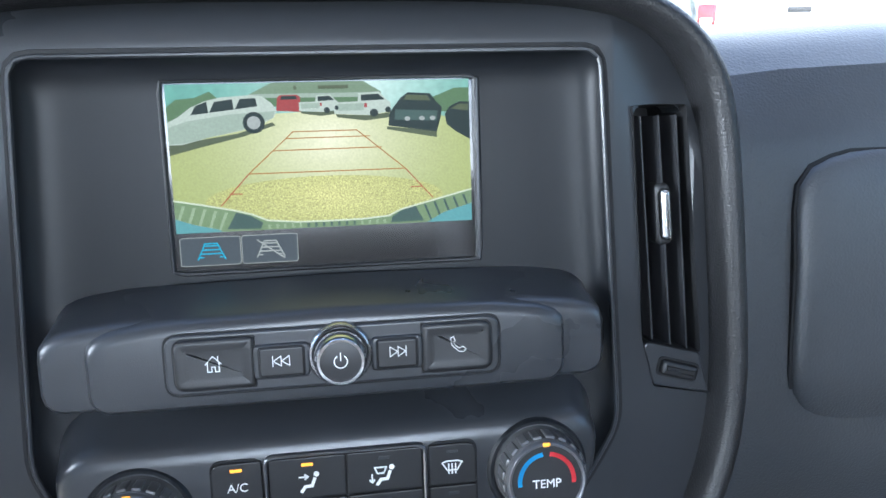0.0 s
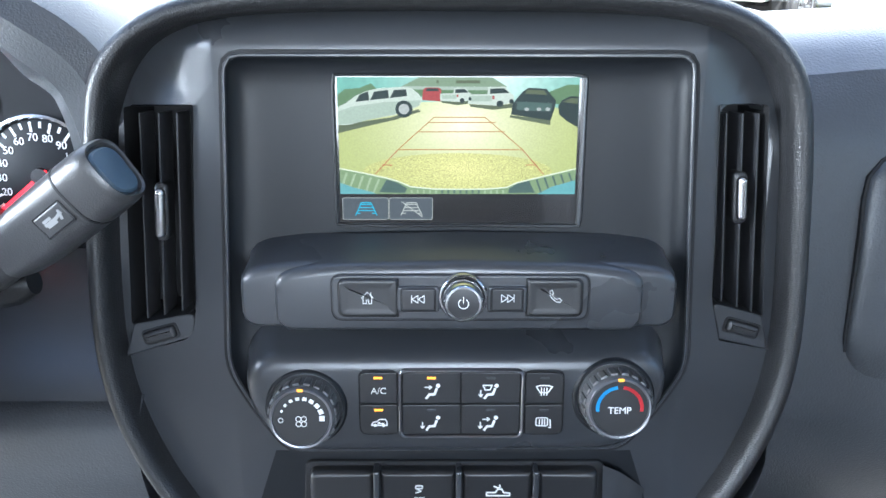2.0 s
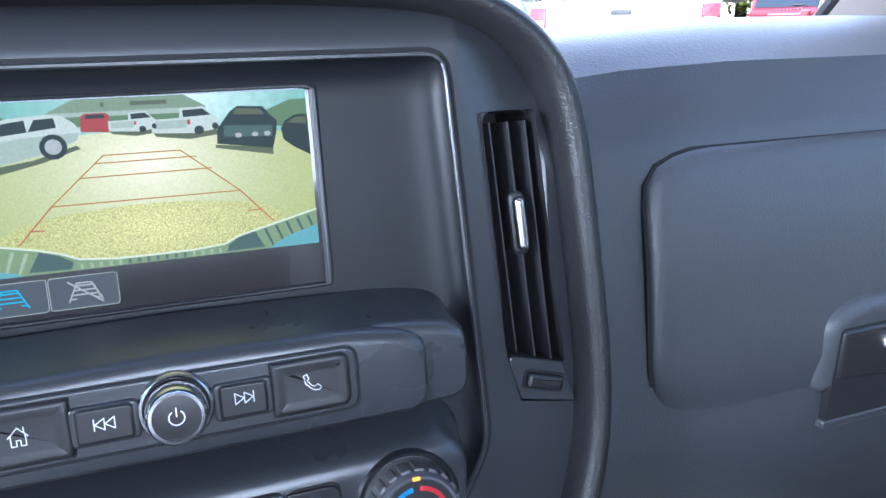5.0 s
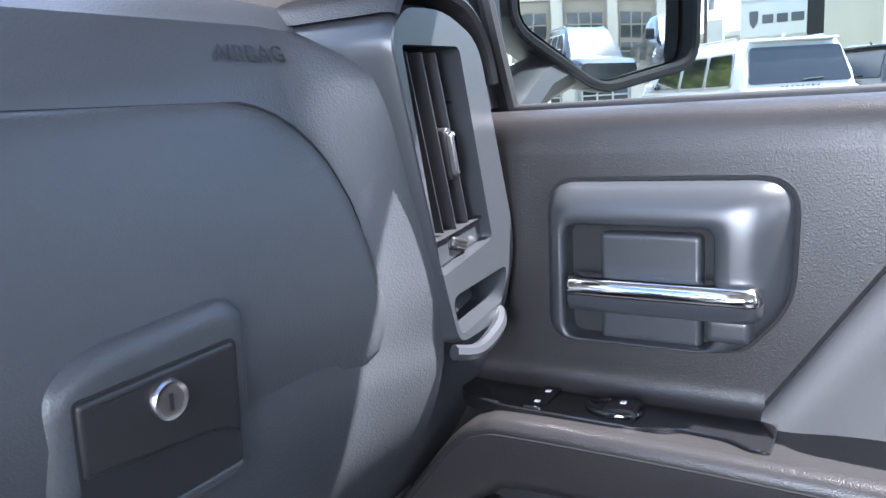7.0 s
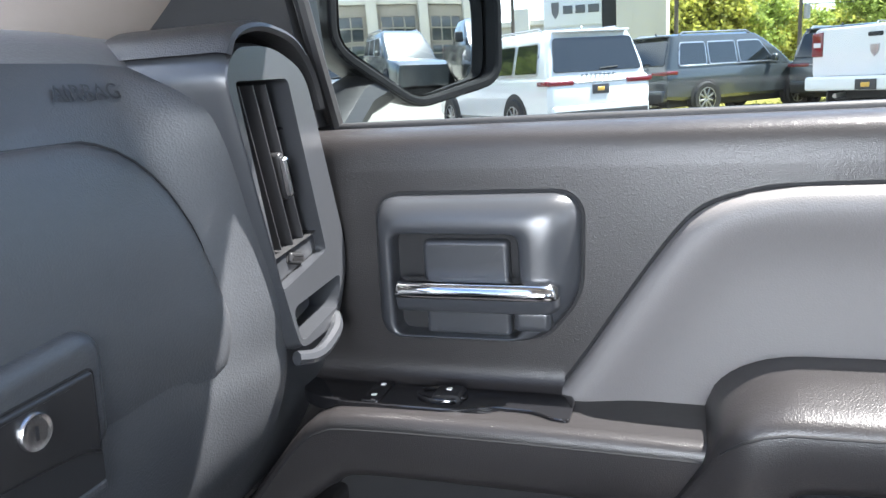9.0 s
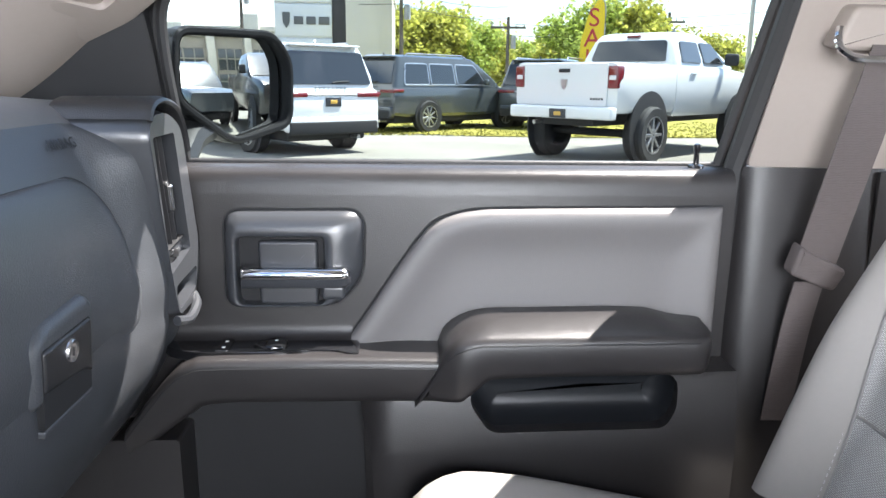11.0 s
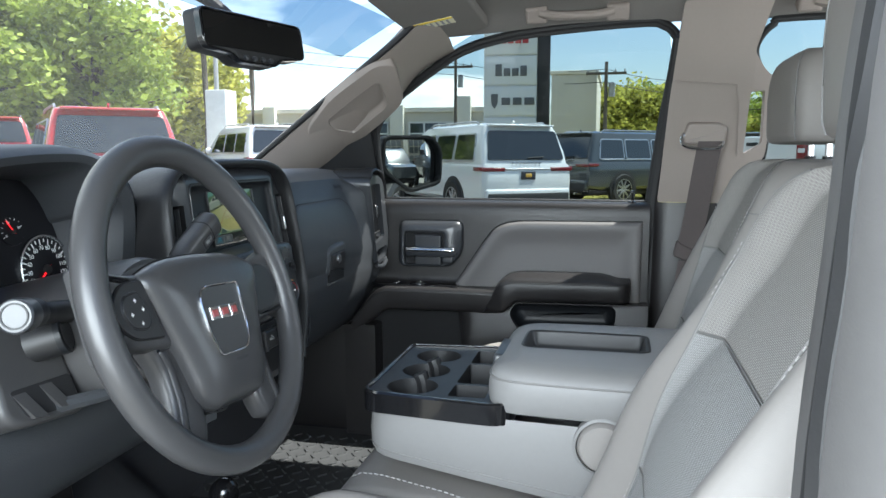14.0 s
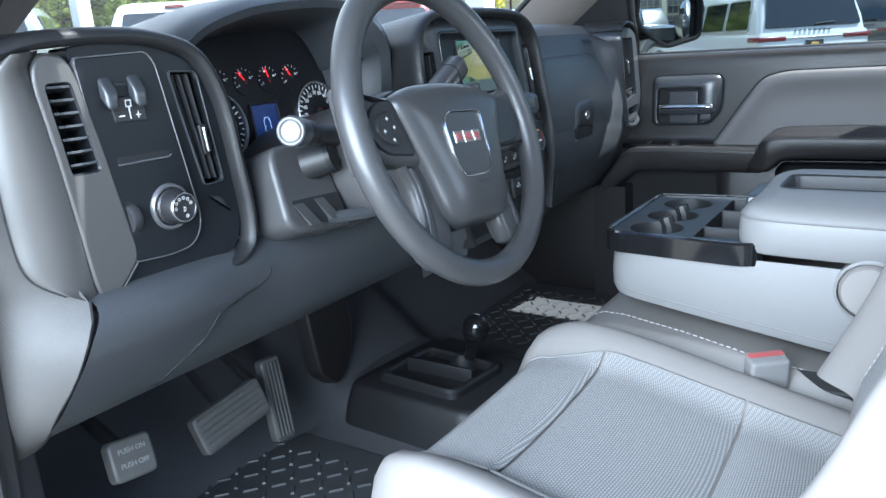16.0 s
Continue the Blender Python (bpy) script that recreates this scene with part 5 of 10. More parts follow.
plate_outline = ccw(fillet([(-0.8185, 1.3605), (-0.742, 1.3635), (-0.7337, 1.3537), (-0.7041, 1.190), (-0.7098, 1.171), (-0.7226, 1.1605), (-0.750, 1.1586), (-0.7895, 1.1614), (-0.7950, 1.168)], [0.004, 0.006, 0.006, 0.012, 0.012, 0.012, 0.02, 0.004, 0.004], 4))
sp = part("switch_plate", plate(plate_outline, -0.02, 0.0036, 0.0012, DP), "bezel", pod, "satin black switch plate")
part("plate_line", ring(inset(plate_outline, -0.0013), plate_outline, -0.01, 0.0042, 0.0006, DP, 100), "edge", pod)
for x, z in ((-0.791, 1.3360), (-0.760, 1.3365)):
    part("toggle", loft([[(x + a * e, z + b * e2 - 0.0012 * w_, w_ * 0.001) for a, b in rr(-0.0072, 0.0072, -0.0105, 0.0105, 0.0045, 5)] for e, e2, w_ in ((1.0, 1.0, 2), (1.0, 1.0, 5), (0.97, 0.96, 9), (0.88, 0.86, 12), (0.66, 0.62, 13.6), (0.35, 0.32, 14))]), "trim", sp, "grey satin toggle", smooth=60, matrix=DP)
part("toggle_bar", block(-0.783, -0.768, 1.3330, 1.3370, 0.003, 0.006, 0.001, DP), "black", sp)
key = part("brake_key", plate(ccw(fillet([(-0.7905, 1.3225), (-0.7540, 1.3232), (-0.7515, 1.2990), (-0.7870, 1.2992)], 0.002)), 0.0, 0.0052, 0.0008, DP), "button", sp, "black trailer brake keys")
part("key_gap", ring(ccw(fillet([(-0.7912, 1.3232), (-0.7534, 1.3239), (-0.7508, 1.2983), (-0.7876, 1.2985)], 0.002)), ccw(fillet([(-0.7905, 1.3225), (-0.7540, 1.3232), (-0.7515, 1.2990), (-0.7870, 1.2992)], 0.002)), 0.002, 0.0041, 0.0002, DP, 60), "void", sp)
stroke([((-0.789, 1.3105), (-0.7525, 1.3105)), ((-0.7705, 1.3105), (-0.7695, 1.2990))], 0.0007, 0.0055, DP, "key_split", "void", key)
stroke(chain([(-0.7740, 1.3135), (-0.7740, 1.3195), (-0.7685, 1.3195), (-0.7685, 1.3135)], True) + [((-0.7712, 1.3135), (-0.7705, 1.3020))], 0.0011, 0.0057, DP, "icon", "mark", key)
stroke([((-0.7825, 1.3050), (-0.7775, 1.3050)), ((-0.7645, 1.3050), (-0.7590, 1.3050)), ((-0.7617, 1.3022), (-0.7617, 1.3078))], 0.0009, 0.0057, DP, "icon", "mark", key)
part("card_slot", plate(rr(-0.7915, -0.7305, 1.2598, 1.2660, 0.001), 0.0, 0.0043, 0.0002, DP), "void", sp)
part("slot_lip", tube([DP @ Vector(p) for p in ((-0.7915, 1.2590, 0.0040), (-0.7330, 1.2590, 0.0040), (-0.7302, 1.2612, 0.0040))], 0.0009, 6), "edge", sp)
part("dimmer_seat", plate(ccw(fillet([(-0.7915, 1.2225), (-0.7830, 1.2225), (-0.7790, 1.1875), (-0.7880, 1.1875)], 0.002)), 0.0, 0.0040, 0.0003, DP), "void", sp)
wheel_ = part("dimmer_wheel", lathe([(0.0150, -0.0052), (0.0157, -0.0036), (0.0157, 0.0036), (0.0150, 0.0052), (0.0, 0.0052)], 36, DP @ Matrix.Translation((-0.7855, 1.2050, -0.0030)) @ Matrix.Rotation(radians(6), 4, "Z") @ Matrix.Rotation(radians(90), 4, "Y"), ribs=1, rib=0.02), "vane", sp, "ribbed grey dimmer wheel")
HK = DP @ Matrix.Translation((-0.7405, 1.2080, 0.0036))
hk = part("headlamp_knob", lathe([(0.0190, -0.001), (0.0188, 0.004), (0.0170, 0.006), (0.0162, 0.019), (0.0156, 0.021), (0.0, 0.0210)], 48, HK, ribs=1, rib=0.025), "button", sp, "round headlamp knob with white marks")
part("knob_ring", lathe([(0.0158, 0.0185), (0.0160, 0.0215), (0.0150, 0.0232), (0.0139, 0.0232), (0.0136, 0.0214)], 48, HK), "satin_chrome", hk)
part("knob_seat", lathe([(0.0245, -0.002), (0.0242, 0.002), (0.0225, 0.0042), (0.0205, 0.0040), (0.0192, 0.0010)], 48, HK), "edge", hk, "satin silver knob seat")
for a in range(20, 200, 32):
    p = (0.0098 * math.cos(radians(a)), 0.0098 * math.sin(radians(a)))
    stroke(chain(arc(p[0], p[1], 0.0015, 0, 300, 6), True), 0.0007, 0.0213, HK, "icon", "mark", hk)
stroke(chain(arc(0, -0.002, 0.0022, -90, 90, 6), True) + chain(arc(0.003, -0.0095, 0.0015, 0, 300, 6), True), 0.0008, 0.0213, HK, "icon", "mark", hk)
# dash end panel, seen through the open door: one grained sheet from the pod's side to the door seal
END = [(1.372, -0.022, -0.905), (1.350, -0.012, -0.912), (1.300, 0.000, -0.9185), (1.200, 0.018, -0.9215), (1.120, 0.032, -0.9225), (1.050, 0.046, -0.9230), (0.975, 0.066, -0.9230)]
loops = []
for k in range(25):
    z = 1.372 - 0.397 * k / 24
    ys, xs = lerp_table([(a, b) for a, b, c in END[::-1]], z), lerp_table([(a, c) for a, b, c in END[::-1]], z)
    inner = Vector((lerp_table([(0.9684, -0.8837), (1.0, -0.8900), (1.0326, -0.8929), (1.0676, -0.8839), (1.1009, -0.8745), (1.1243, -0.8603), (1.150, -0.850), (1.160, -0.860), (1.175, -0.888), (1.22, -0.8950), (1.285, -0.8965), (1.330, -0.8945), (1.352, -0.889), (1.372, -0.880)], z), lerp_table([(0.9684, 0.070), (1.0, 0.022), (1.0326, -0.0095), (1.0676, -0.0370), (1.1009, -0.0520), (1.1243, -0.0460), (1.150, -0.030), (1.160, -0.022), (1.175, -0.010), (1.22, -0.005), (1.285, -0.008), (1.330, -0.014), (1.352, -0.022), (1.372, -0.030)], z), z))
    outer = Vector((xs, ys, z))
    loops.append([inner + Vector((0.006, 0.010, 0)), inner + Vector((0.0015, 0.0025, 0)), inner] + [inner.lerp(outer, j / 5) + Vector((-0.006, -0.004, 0)) * math.sin(math.pi * j / 5) for j in range(1, 5)] + [outer, outer + Vector((0.004, 0.03, 0))])
part("end_panel", loft(loops, closed=False), "end_grain", pod, "grained dash end panel", smooth=60)
part("end_gap", tube([Vector(q[1]) + Vector((0.0006, -0.0012, 0)) for q in loops if 0.975 < q[1].z < 1.145], 0.0013, 6), "void", pod)

# ---- instrument cluster ----
cl = thing("instrument_cluster", "lit gauge cluster with red needles under a curved hood", "gauges", (-0.43, 0.15, 1.2))
arch = curve([(-0.668, 1.255), (-0.672, 1.31), (-0.660, 1.36), (-0.618, 1.398), (-0.55, 1.421), (-0.485, 1.431), (-0.40, 1.436), (-0.335, 1.432), (-0.27, 1.412), (-0.228, 1.378), (-0.212, 1.33), (-0.210, 1.25)], 5)
hood_prof = [(-0.052, 0.40), (-0.018, 0.27), (0.0, 0.14), (0.0, 0.07), (-0.004, 0.045), (-0.012, 0.035), (-0.022, 0.040), (-0.030, 0.06), (-0.045, 0.145)]
loops = []
for i, p in enumerate(arch):
    d = (arch[min(i + 1, len(arch) - 1)] - arch[max(i - 1, 0)]).normalized()
    n_ = Vector((-d.y, d.x))
    lean = 0.10 * (1.436 - p.y)
    fat = 1 + 1.1 * smooth_step(-0.34, -0.25, p.x)
    loops.append([(p.x + n_.x * a * (fat if y < 0.2 else 1), y + (lean if y < 0.2 else 0), p.y + n_.y * a * (fat if y < 0.2 else 1)) for a, y in hood_prof])
part("hood", loft(loops, closed=False), "soft", cl, "grained charcoal gauge hood")
CF = frame_of((-0.432, 0.128, 1.272), (1, 0, 0), (0, 0.16, 1))
M["gauge"] = mat("black gauge face", (0.008, 0.008, 0.010), 0.45, vary=0.05, spec=0.2)
M["lcd"] = mat("dim blue display", (0.004, 0.008, 0.03), 0.25, emit=(0.02, 0.05, 0.22), emit_strength=0.09)
M["lcd_line"] = mat("pale blue display line", (0.02, 0.03, 0.06), 0.3, emit=(0.25, 0.35, 0.6), emit_strength=0.5)
face = part("gauge_panel", plate(fillet([(-0.215, -0.08), (0.215, -0.08), (0.205, 0.06), (0.12, 0.125), (-0.12, 0.125), (-0.205, 0.06)], 0.03), -0.02, 0.0, 0.003, CF), "gauge", cl)
part("lower_ramp", loft([[(x, 0.118, 1.205), (x, 0.03, 1.185), (x, -0.02, 1.15)] for x in (-0.66, -0.43, -0.232)], closed=False), "ramp", cl)


def dial(cx, cy, r, a0, a1, ticks, needle, nums=(), ring_on=True):
    m = CF @ Matrix.Translation((cx, cy, 0.001))
    d = part("gauge", lathe([(r, -0.002), (r, 0.0008), (r * 0.98, 0.0012), (0.0, 0.0012)], 40, m), "gauge", cl, "round gauge with white marks and red needle")
    if ring_on:
        part("gauge_ring", lathe([(r * 1.10, -0.001), (r * 1.09, 0.004), (r * 1.04, 0.0046), (r * 1.0, 0.002), (r * 1.0, 0.0)], 48, m), "satin_chrome", d)
    segs = []
    for k in range(ticks + 1):
        a = radians(a0 + (a1 - a0) * k / ticks)
        q = 0.80 if k % 2 == 0 else 0.87
        segs.append(((r * q * math.cos(a), r * q * math.sin(a)), (r * 0.95 * math.cos(a), r * 0.95 * math.sin(a))))
    stroke(segs, max(r * 0.045, 0.0008), 0.0016, m, "gauge_marks", "mark", d)
    for k, s in nums:
        a = radians(a0 + (a1 - a0) * k)
        words("gauge_numeral", s, r * (0.24 if len(nums) < 9 else 0.19), "mark", d, m @ Matrix.Translation((r * (0.64 if len(nums) < 9 else 0.69) * math.cos(a), r * (0.64 if len(nums) < 9 else 0.69) * math.sin(a), 0.0015)))
    a = radians(needle)
    stroke([((-0.15 * r * math.cos(a), -0.15 * r * math.sin(a)), (0.93 * r * math.cos(a), 0.85 * r * math.sin(a)))], max(r * 0.055, 0.0015), 0.0038, m, "needle", "needle", d)
    part("needle_cap", lathe([(r * 0.16, 0.001), (r * 0.15, 0.0045), (0.0, 0.005)], 20, m), "black", d)


dial(-0.101, -0.010, 0.046, 225, -40, 24, 228, [(k / 6, str(k)) for k in range(7)])
dial(0.103, -0.009, 0.045, 247, -13, 24, 221, [(k / 12, str(10 * k)) for k in range(1, 13)])
for k, nd in enumerate((122, 128, 104, 122)):
    dial(-0.0830 + 0.0465 * k, 0.0495, 0.0195, 205, 20, 8, nd, [(0.0, "0"), (0.5, "40"), (1.0, "80")], ring_on=False)
disp = part("driver_display", plate(rr(-0.0365, 0.0135, -0.048, 0.0145, 0.002), 0.0, 0.0015, 0.0004, CF), "lcd", cl, "blue-lit driver display")
stroke(chain([(-0.017, -0.029), (-0.017, -0.009), (-0.014, -0.004), (-0.008, -0.004), (-0.005, -0.009), (-0.005, -0.029)], True), 0.0009, 0.0019, CF, "display_outline", "lcd_line", disp)
part("display_frame", ring(rr(-0.0400, 0.0170, -0.0515, 0.018, 0.003), rr(-0.0365, 0.0135, -0.048, 0.0145, 0.002), 0.0, 0.004, 0.001, CF, 48), "bezel", cl)

# ---- steering wheel and column ----
WC = (-0.432, -0.185, 1.252)
WH = frame_of(WC, (1, 0, 0), (0, 0.324, 0.946))
sw = thing("steering_wheel", "dark grey grained four-spoke steering wheel with chrome badge frame", "steering wheel", WC)
bmw = bmesh.new()
loops = []
for k in range(64):
    a = 2 * math.pi * k / 64
    thick = 0.0165 + 0.0022 * max(0, math.sin(a)) ** 2
    loops.append([((0.1845 + thick * math.cos(t)) * math.cos(a), (0.1845 + thick * math.cos(t)) * math.sin(a), 0.0165 * math.sin(t)) for t in (2 * math.pi * j / 14 for j in range(14))])
loops.append(loops[0])
M["wheel"] = mat("grained steering wheel rubber", (0.046, 0.0455, 0.047), 0.32, grain=0.22, grain_scale=1100, kind="leather", vary=0.08)
part("wheel_rim", loft(loops, (False, False), bm=bmw), "wheel", sw, "grained rim", matrix=WH)
WT = WH @ Matrix.Rotation(radians(-4.5), 4, "Z")
hub_o = ccw(fillet([(-0.118, 0.040), (-0.098, -0.010), (-0.080, -0.060), (-0.070, -0.104), (-0.050, -0.122), (0.050, -0.122), (0.070, -0.104), (0.080, -0.060), (0.098, -0.010), (0.118, 0.040), (0.075, 0.055), (0.0, 0.060), (-0.075, 0.055)], [0.012, 0.04, 0.06, 0.02, 0.014, 0.014, 0.02, 0.06, 0.04, 0.012, 0.03, 0.08, 0.03], 5))
ho = resample(hub_o, 96)
hub_rings = [(0.0, -0.045), (0.0, -0.010), (0.008, -0.0005), (0.022, 0.0045), (0.06, 0.0095), (0.13, 0.0140), (0.25, 0.0180), (0.42, 0.0202), (0.65, 0.0212), (0.9, 0.0215)]
part("hub", loft([[(x + (0.0 - x) * q, y + (-0.030 - y) * q, w) for x, y in ho] for q, w in hub_rings]), "wheel", sw, "padded airbag hub", smooth=60, matrix=WT)
part("hub_gap", loft([[(x, y, w) for x, y in inset(ho, d)] for d, w in ((-0.0016, -0.03), (-0.0016, -0.0065), (0.001, -0.0065))], (False, False)), "void", sw, matrix=WT)
for sx in (-1, 1):
    # cross spoke that swells into the rim, with its thumb switches
    sp_o = [(0.080 * sx, 0.046), (0.120 * sx, 0.044), (0.150 * sx, 0.050), (0.186 * sx, 0.062), (0.186 * sx, -0.044), (0.160 * sx, -0.030), (0.130 * sx, -0.036), (0.105 * sx, -0.040), (0.080 * sx, -0.044)]
    so = resample(ccw(fillet(sp_o, 0.012)), 80)
    part("spoke", loft([[(x, y, w) for x, y in inset(so, d)] for d, w in ((0.002, -0.024), (0.0, -0.014), (0.0012, -0.007), (0.004, -0.002), (0.009, 0.0005), (0.013, 0.001))]), "wheel", sw, smooth=60, matrix=WT)
    pad_o = ccw(fillet([(0.112 * sx, 0.036), (0.148 * sx, 0.034), (0.167 * sx, 0.012), (0.160 * sx, -0.012), (0.142 * sx, -0.024), (0.098 * sx, -0.028)], [0.006, 0.014, 0.014, 0.012, 0.010, 0.004], 5))
    pad = part("switch_pad", plate(pad_o, -0.01, 0.0042, 0.0015, WT), "button", sw, "black thumb switch pad")
    part("pad_gap", ring(inset(pad_o, -0.0012), pad_o, -0.01, 0.0020, 0.0003, WT, 64), "void", sw)
    if sx < 0:
        ringo = ccw(fillet([(-0.150, 0.022), (-0.124, 0.026), (-0.112, -0.004), (-0.122, -0.018), (-0.146, -0.014), (-0.157, 0.004)], 0.008, 4))
        part("thumb_ring", ring(ringo, inset(ringo, 0.0012), 0.002, 0.0052, 0.0004, WT, 64), "vane", pad)
        part("thumb_key", plate(inset(ringo, 0.0016), 0.002, 0.0062, 0.0014, WT), "button", pad)
        for dx, dy in ((0, 0.012), (-0.009, -0.002), (0.009, 0.002), (0.003, -0.012)):
            stroke([((-0.134 + dx - 0.002, 0.003 + dy), (-0.134 + dx + 0.002, 0.003 + dy)), ((-0.134 + dx, 0.001 + dy), (-0.134 + dx, 0.005 + dy))], 0.0009, 0.0065, WT, "icon", "mark", pad)
    low = [(0.060 * sx, -0.050), (0.094 * sx, -0.030), (0.118 * sx, -0.034), (0.104 * sx, -0.060), (0.103 * sx, -0.095), (0.118 * sx, -0.142), (0.096 * sx, -0.164), (0.066 * sx, -0.156), (0.055 * sx, -0.132), (0.055 * sx, -0.11)]
    lo = resample(ccw(fillet(low, [0.01, 0.01, 0.006, 0.02, 0.03, 0.01, 0.01, 0.02, 0.02, 0.02], 5)), 90)
    part("lower_spoke", loft([[(x, y, w) for x, y in inset(lo, d)] for d, w in ((0.002, -0.030), (0.0, -0.022), (0.0006, -0.013), (0.0022, -0.0085), (0.005, -0.006), (0.009, -0.0052))]), "wheel", sw, smooth=60, matrix=WT)
    part("spoke_edge", loft([[(x, y, w) for x, y in inset(ccw(fillet([(0.0935 * sx, -0.040), (0.1060 * sx, -0.040), (0.0985 * sx, -0.062), (0.0975 * sx, -0.096), (0.106 * sx, -0.138), (0.096 * sx, -0.146), (0.0865 * sx, -0.098), (0.087 * sx, -0.062)], 0.004)), d)] for d, w in ((0.0, -0.012), (0.0, -0.0050), (0.0016, -0.0035), (0.0030, -0.0032))]), "vane", sw, "satin grey spoke trim", smooth=60, matrix=WT)
part("column_boss", lathe([(0.062, -0.10), (0.060, -0.03), (0.055, -0.02), (0.0, -0.02)], 32, WH), "black", sw)
badge_o = fillet([(-0.044, 0.026), (0.044, 0.026), (0.041, -0.026), (0.031, -0.056), (-0.031, -0.056), (-0.041, -0.026)], [0.006, 0.006, 0.03, 0.007, 0.007, 0.03], 5)
BH = WT @ Matrix.Translation((-0.008, -0.010, 0.0010))
part("badge_frame", ring(badge_o, inset(ccw(badge_o), 0.0022), 0.010, 0.0226, 0.0009, BH, 72), "chrome", sw, "chrome badge frame")
part("badge_field", plate(inset(ccw(badge_o), 0.0022), 0.010, 0.0210, 0.0006, BH), "wheel", sw)
M["badge_red"] = mat("red badge enamel", (0.30, 0.06, 0.06), 0.3, coat=0.5)
for a, b in ((-0.029, -0.0120), (-0.0095, 0.0095), (0.0120, 0.028)):
    e = part("emblem", plate(rr(a, b, -0.0145, 0.0005, 0.001), 0.018, 0.0222, 0.0006, BH), "chrome", sw, "red badge blocks edged in chrome")
    part("emblem_fill", plate(rr(a + 0.0030, b - 0.0030, -0.0110, -0.0030, 0.0006), 0.020, 0.0227, 0.0003, BH), "badge_red", e)
stroke([((-0.010 + 0.005 * k, -0.0745), (-0.007 + 0.005 * k, -0.0745)) for k in range(5)], 0.0032, 0.0217, WT, "airbag_mark", "vane", sw)

col = thing("steering_column", "charcoal steering column shroud with two stalks", "steering column", (-0.432, -0.02, 1.2))
CS = frame_of((-0.432, -0.02, 1.205), (1, 0, 0), (0, 0.30, 0.95))
sh_o = resample(fillet([(-0.085, 0.045), (-0.02, 0.075), (0.03, 0.078), (0.085, 0.055), (0.09, -0.02), (0.07, -0.075), (-0.06, -0.08), (-0.088, -0.03)], 0.03), 48)
part("shroud", loft([[(x * s, y * s, w) for x, y in sh_o] for s, w in ((1.15, -0.12), (1.06, -0.02), (1.0, 0.04), (0.93, 0.085), (0.85, 0.10), (0.5, 0.102))]), "shroud", col, "charcoal two-piece shroud", matrix=CS)
part("shroud_wing", plate(fillet([(-0.173, 0.036), (-0.09, 0.042), (-0.08, -0.080), (-0.168, -0.070), (-0.187, -0.056), (-0.181, 0.02)], 0.012), -0.06, 0.035, 0.007, CS), "shroud", col, "charcoal ignition surround")
part("shroud_recess", plate(fillet([(-0.173, -0.030), (-0.088, -0.034), (-0.088, -0.070), (-0.160, -0.062)], 0.006), 0.02, 0.0358, 0.0005, CS), "void", col)
for dx in (-0.158, -0.122):
    part("recess_fin", loft([[(dx - 0.013, -0.033, 0.0355), (dx + 0.004, -0.034, 0.0355), (dx + 0.020, -0.068, 0.0410), (dx + 0.002, -0.064, 0.0410)], [(dx - 0.013, -0.033, 0.020), (dx + 0.004, -0.034, 0.020), (dx + 0.020, -0.068, 0.020), (dx + 0.002, -0.064, 0.020)]]), "shroud", col, matrix=CS)
part("tilt_lever", tube([CS @ Vector(p) for p in curve([(-0.12, -0.062, 0.03), (-0.05, -0.072, 0.05), (0.0, -0.07, 0.06)], 4)], 0.008, 8), "soft", col)
IG = frame_of((-0.540, -0.070, 1.230), (0.9, 0.43, 0), (0.0, 0.30, 0.95))
ig = part("ignition_lock", lathe([(0.021, -0.03), (0.020, 0.006), (0.017, 0.009), (0.013, 0.006), (0.0, 0.005)], 32, IG), "black", col, "gloss black ignition lock")
part("lock_ring", lathe([(0.0215, 0.002), (0.0212, 0.008), (0.0190, 0.009), (0.0185, 0.006)], 32, IG), "bezel", ig)
stalk = part("turn_stalk", tube(curve([(-0.50, -0.055, 1.248), (-0.555, -0.072, 1.258), (-0.585, -0.082, 1.265), (-0.625, -0.100, 1.2715)], 5), 0.0115, 16, taper=[1.15] * 5 + [1.0] * 5 + [1.35] * 6), "black", col, "black turn signal stalk")
dirn = (Vector((-0.632, -0.103, 1.2725)) - Vector((-0.585, -0.082, 1.265))).normalized()
TI = Matrix.Translation((-0.6285, -0.1015, 1.272)) @ dirn.to_track_quat("Z", "Y").to_matrix().to_4x4()
part("stalk_cap", lathe([(0.0170, -0.022), (0.0175, 0.0), (0.0168, 0.004), (0.0150, 0.0055), (0.0, 0.0060)], 32, TI), "trim", stalk)
part("stalk_ring", lathe([(0.0128, 0.0055), (0.0128, 0.0068), (0.0112, 0.0068), (0.0112, 0.0055)], 32, TI), "bezel", stalk)
lev = part("shift_lever", tube(curve([(-0.392, -0.035, 1.232), (-0.345, -0.038, 1.238), (-0.305, -0.040, 1.246), (-0.280, -0.040, 1.256), (-0.265, -0.040, 1.267)], 6), 0.0125, 14, taper=[1.35] * 6 + [1.1] * 6 + [1.0] * 6 + [1.15] * 7), "wheel", col, "charcoal column shift lever")
a_, b_ = Vector((-0.256, -0.041, 1.272)), Vector((-0.177, -0.052, 1.330))
SK = Matrix.Translation(a_) @ frame_of((0, 0, 0), (0, -1, 0.05), (b_ - a_).cross(Vector((0, -1, 0.05)))).to_3x3().to_4x4()
ax = (b_ - a_).normalized()
SK = frame_of(a_, Vector((0, -1, 0)).cross(ax).cross(ax) * -1, ax.cross(Vector((0, -1, 0))))
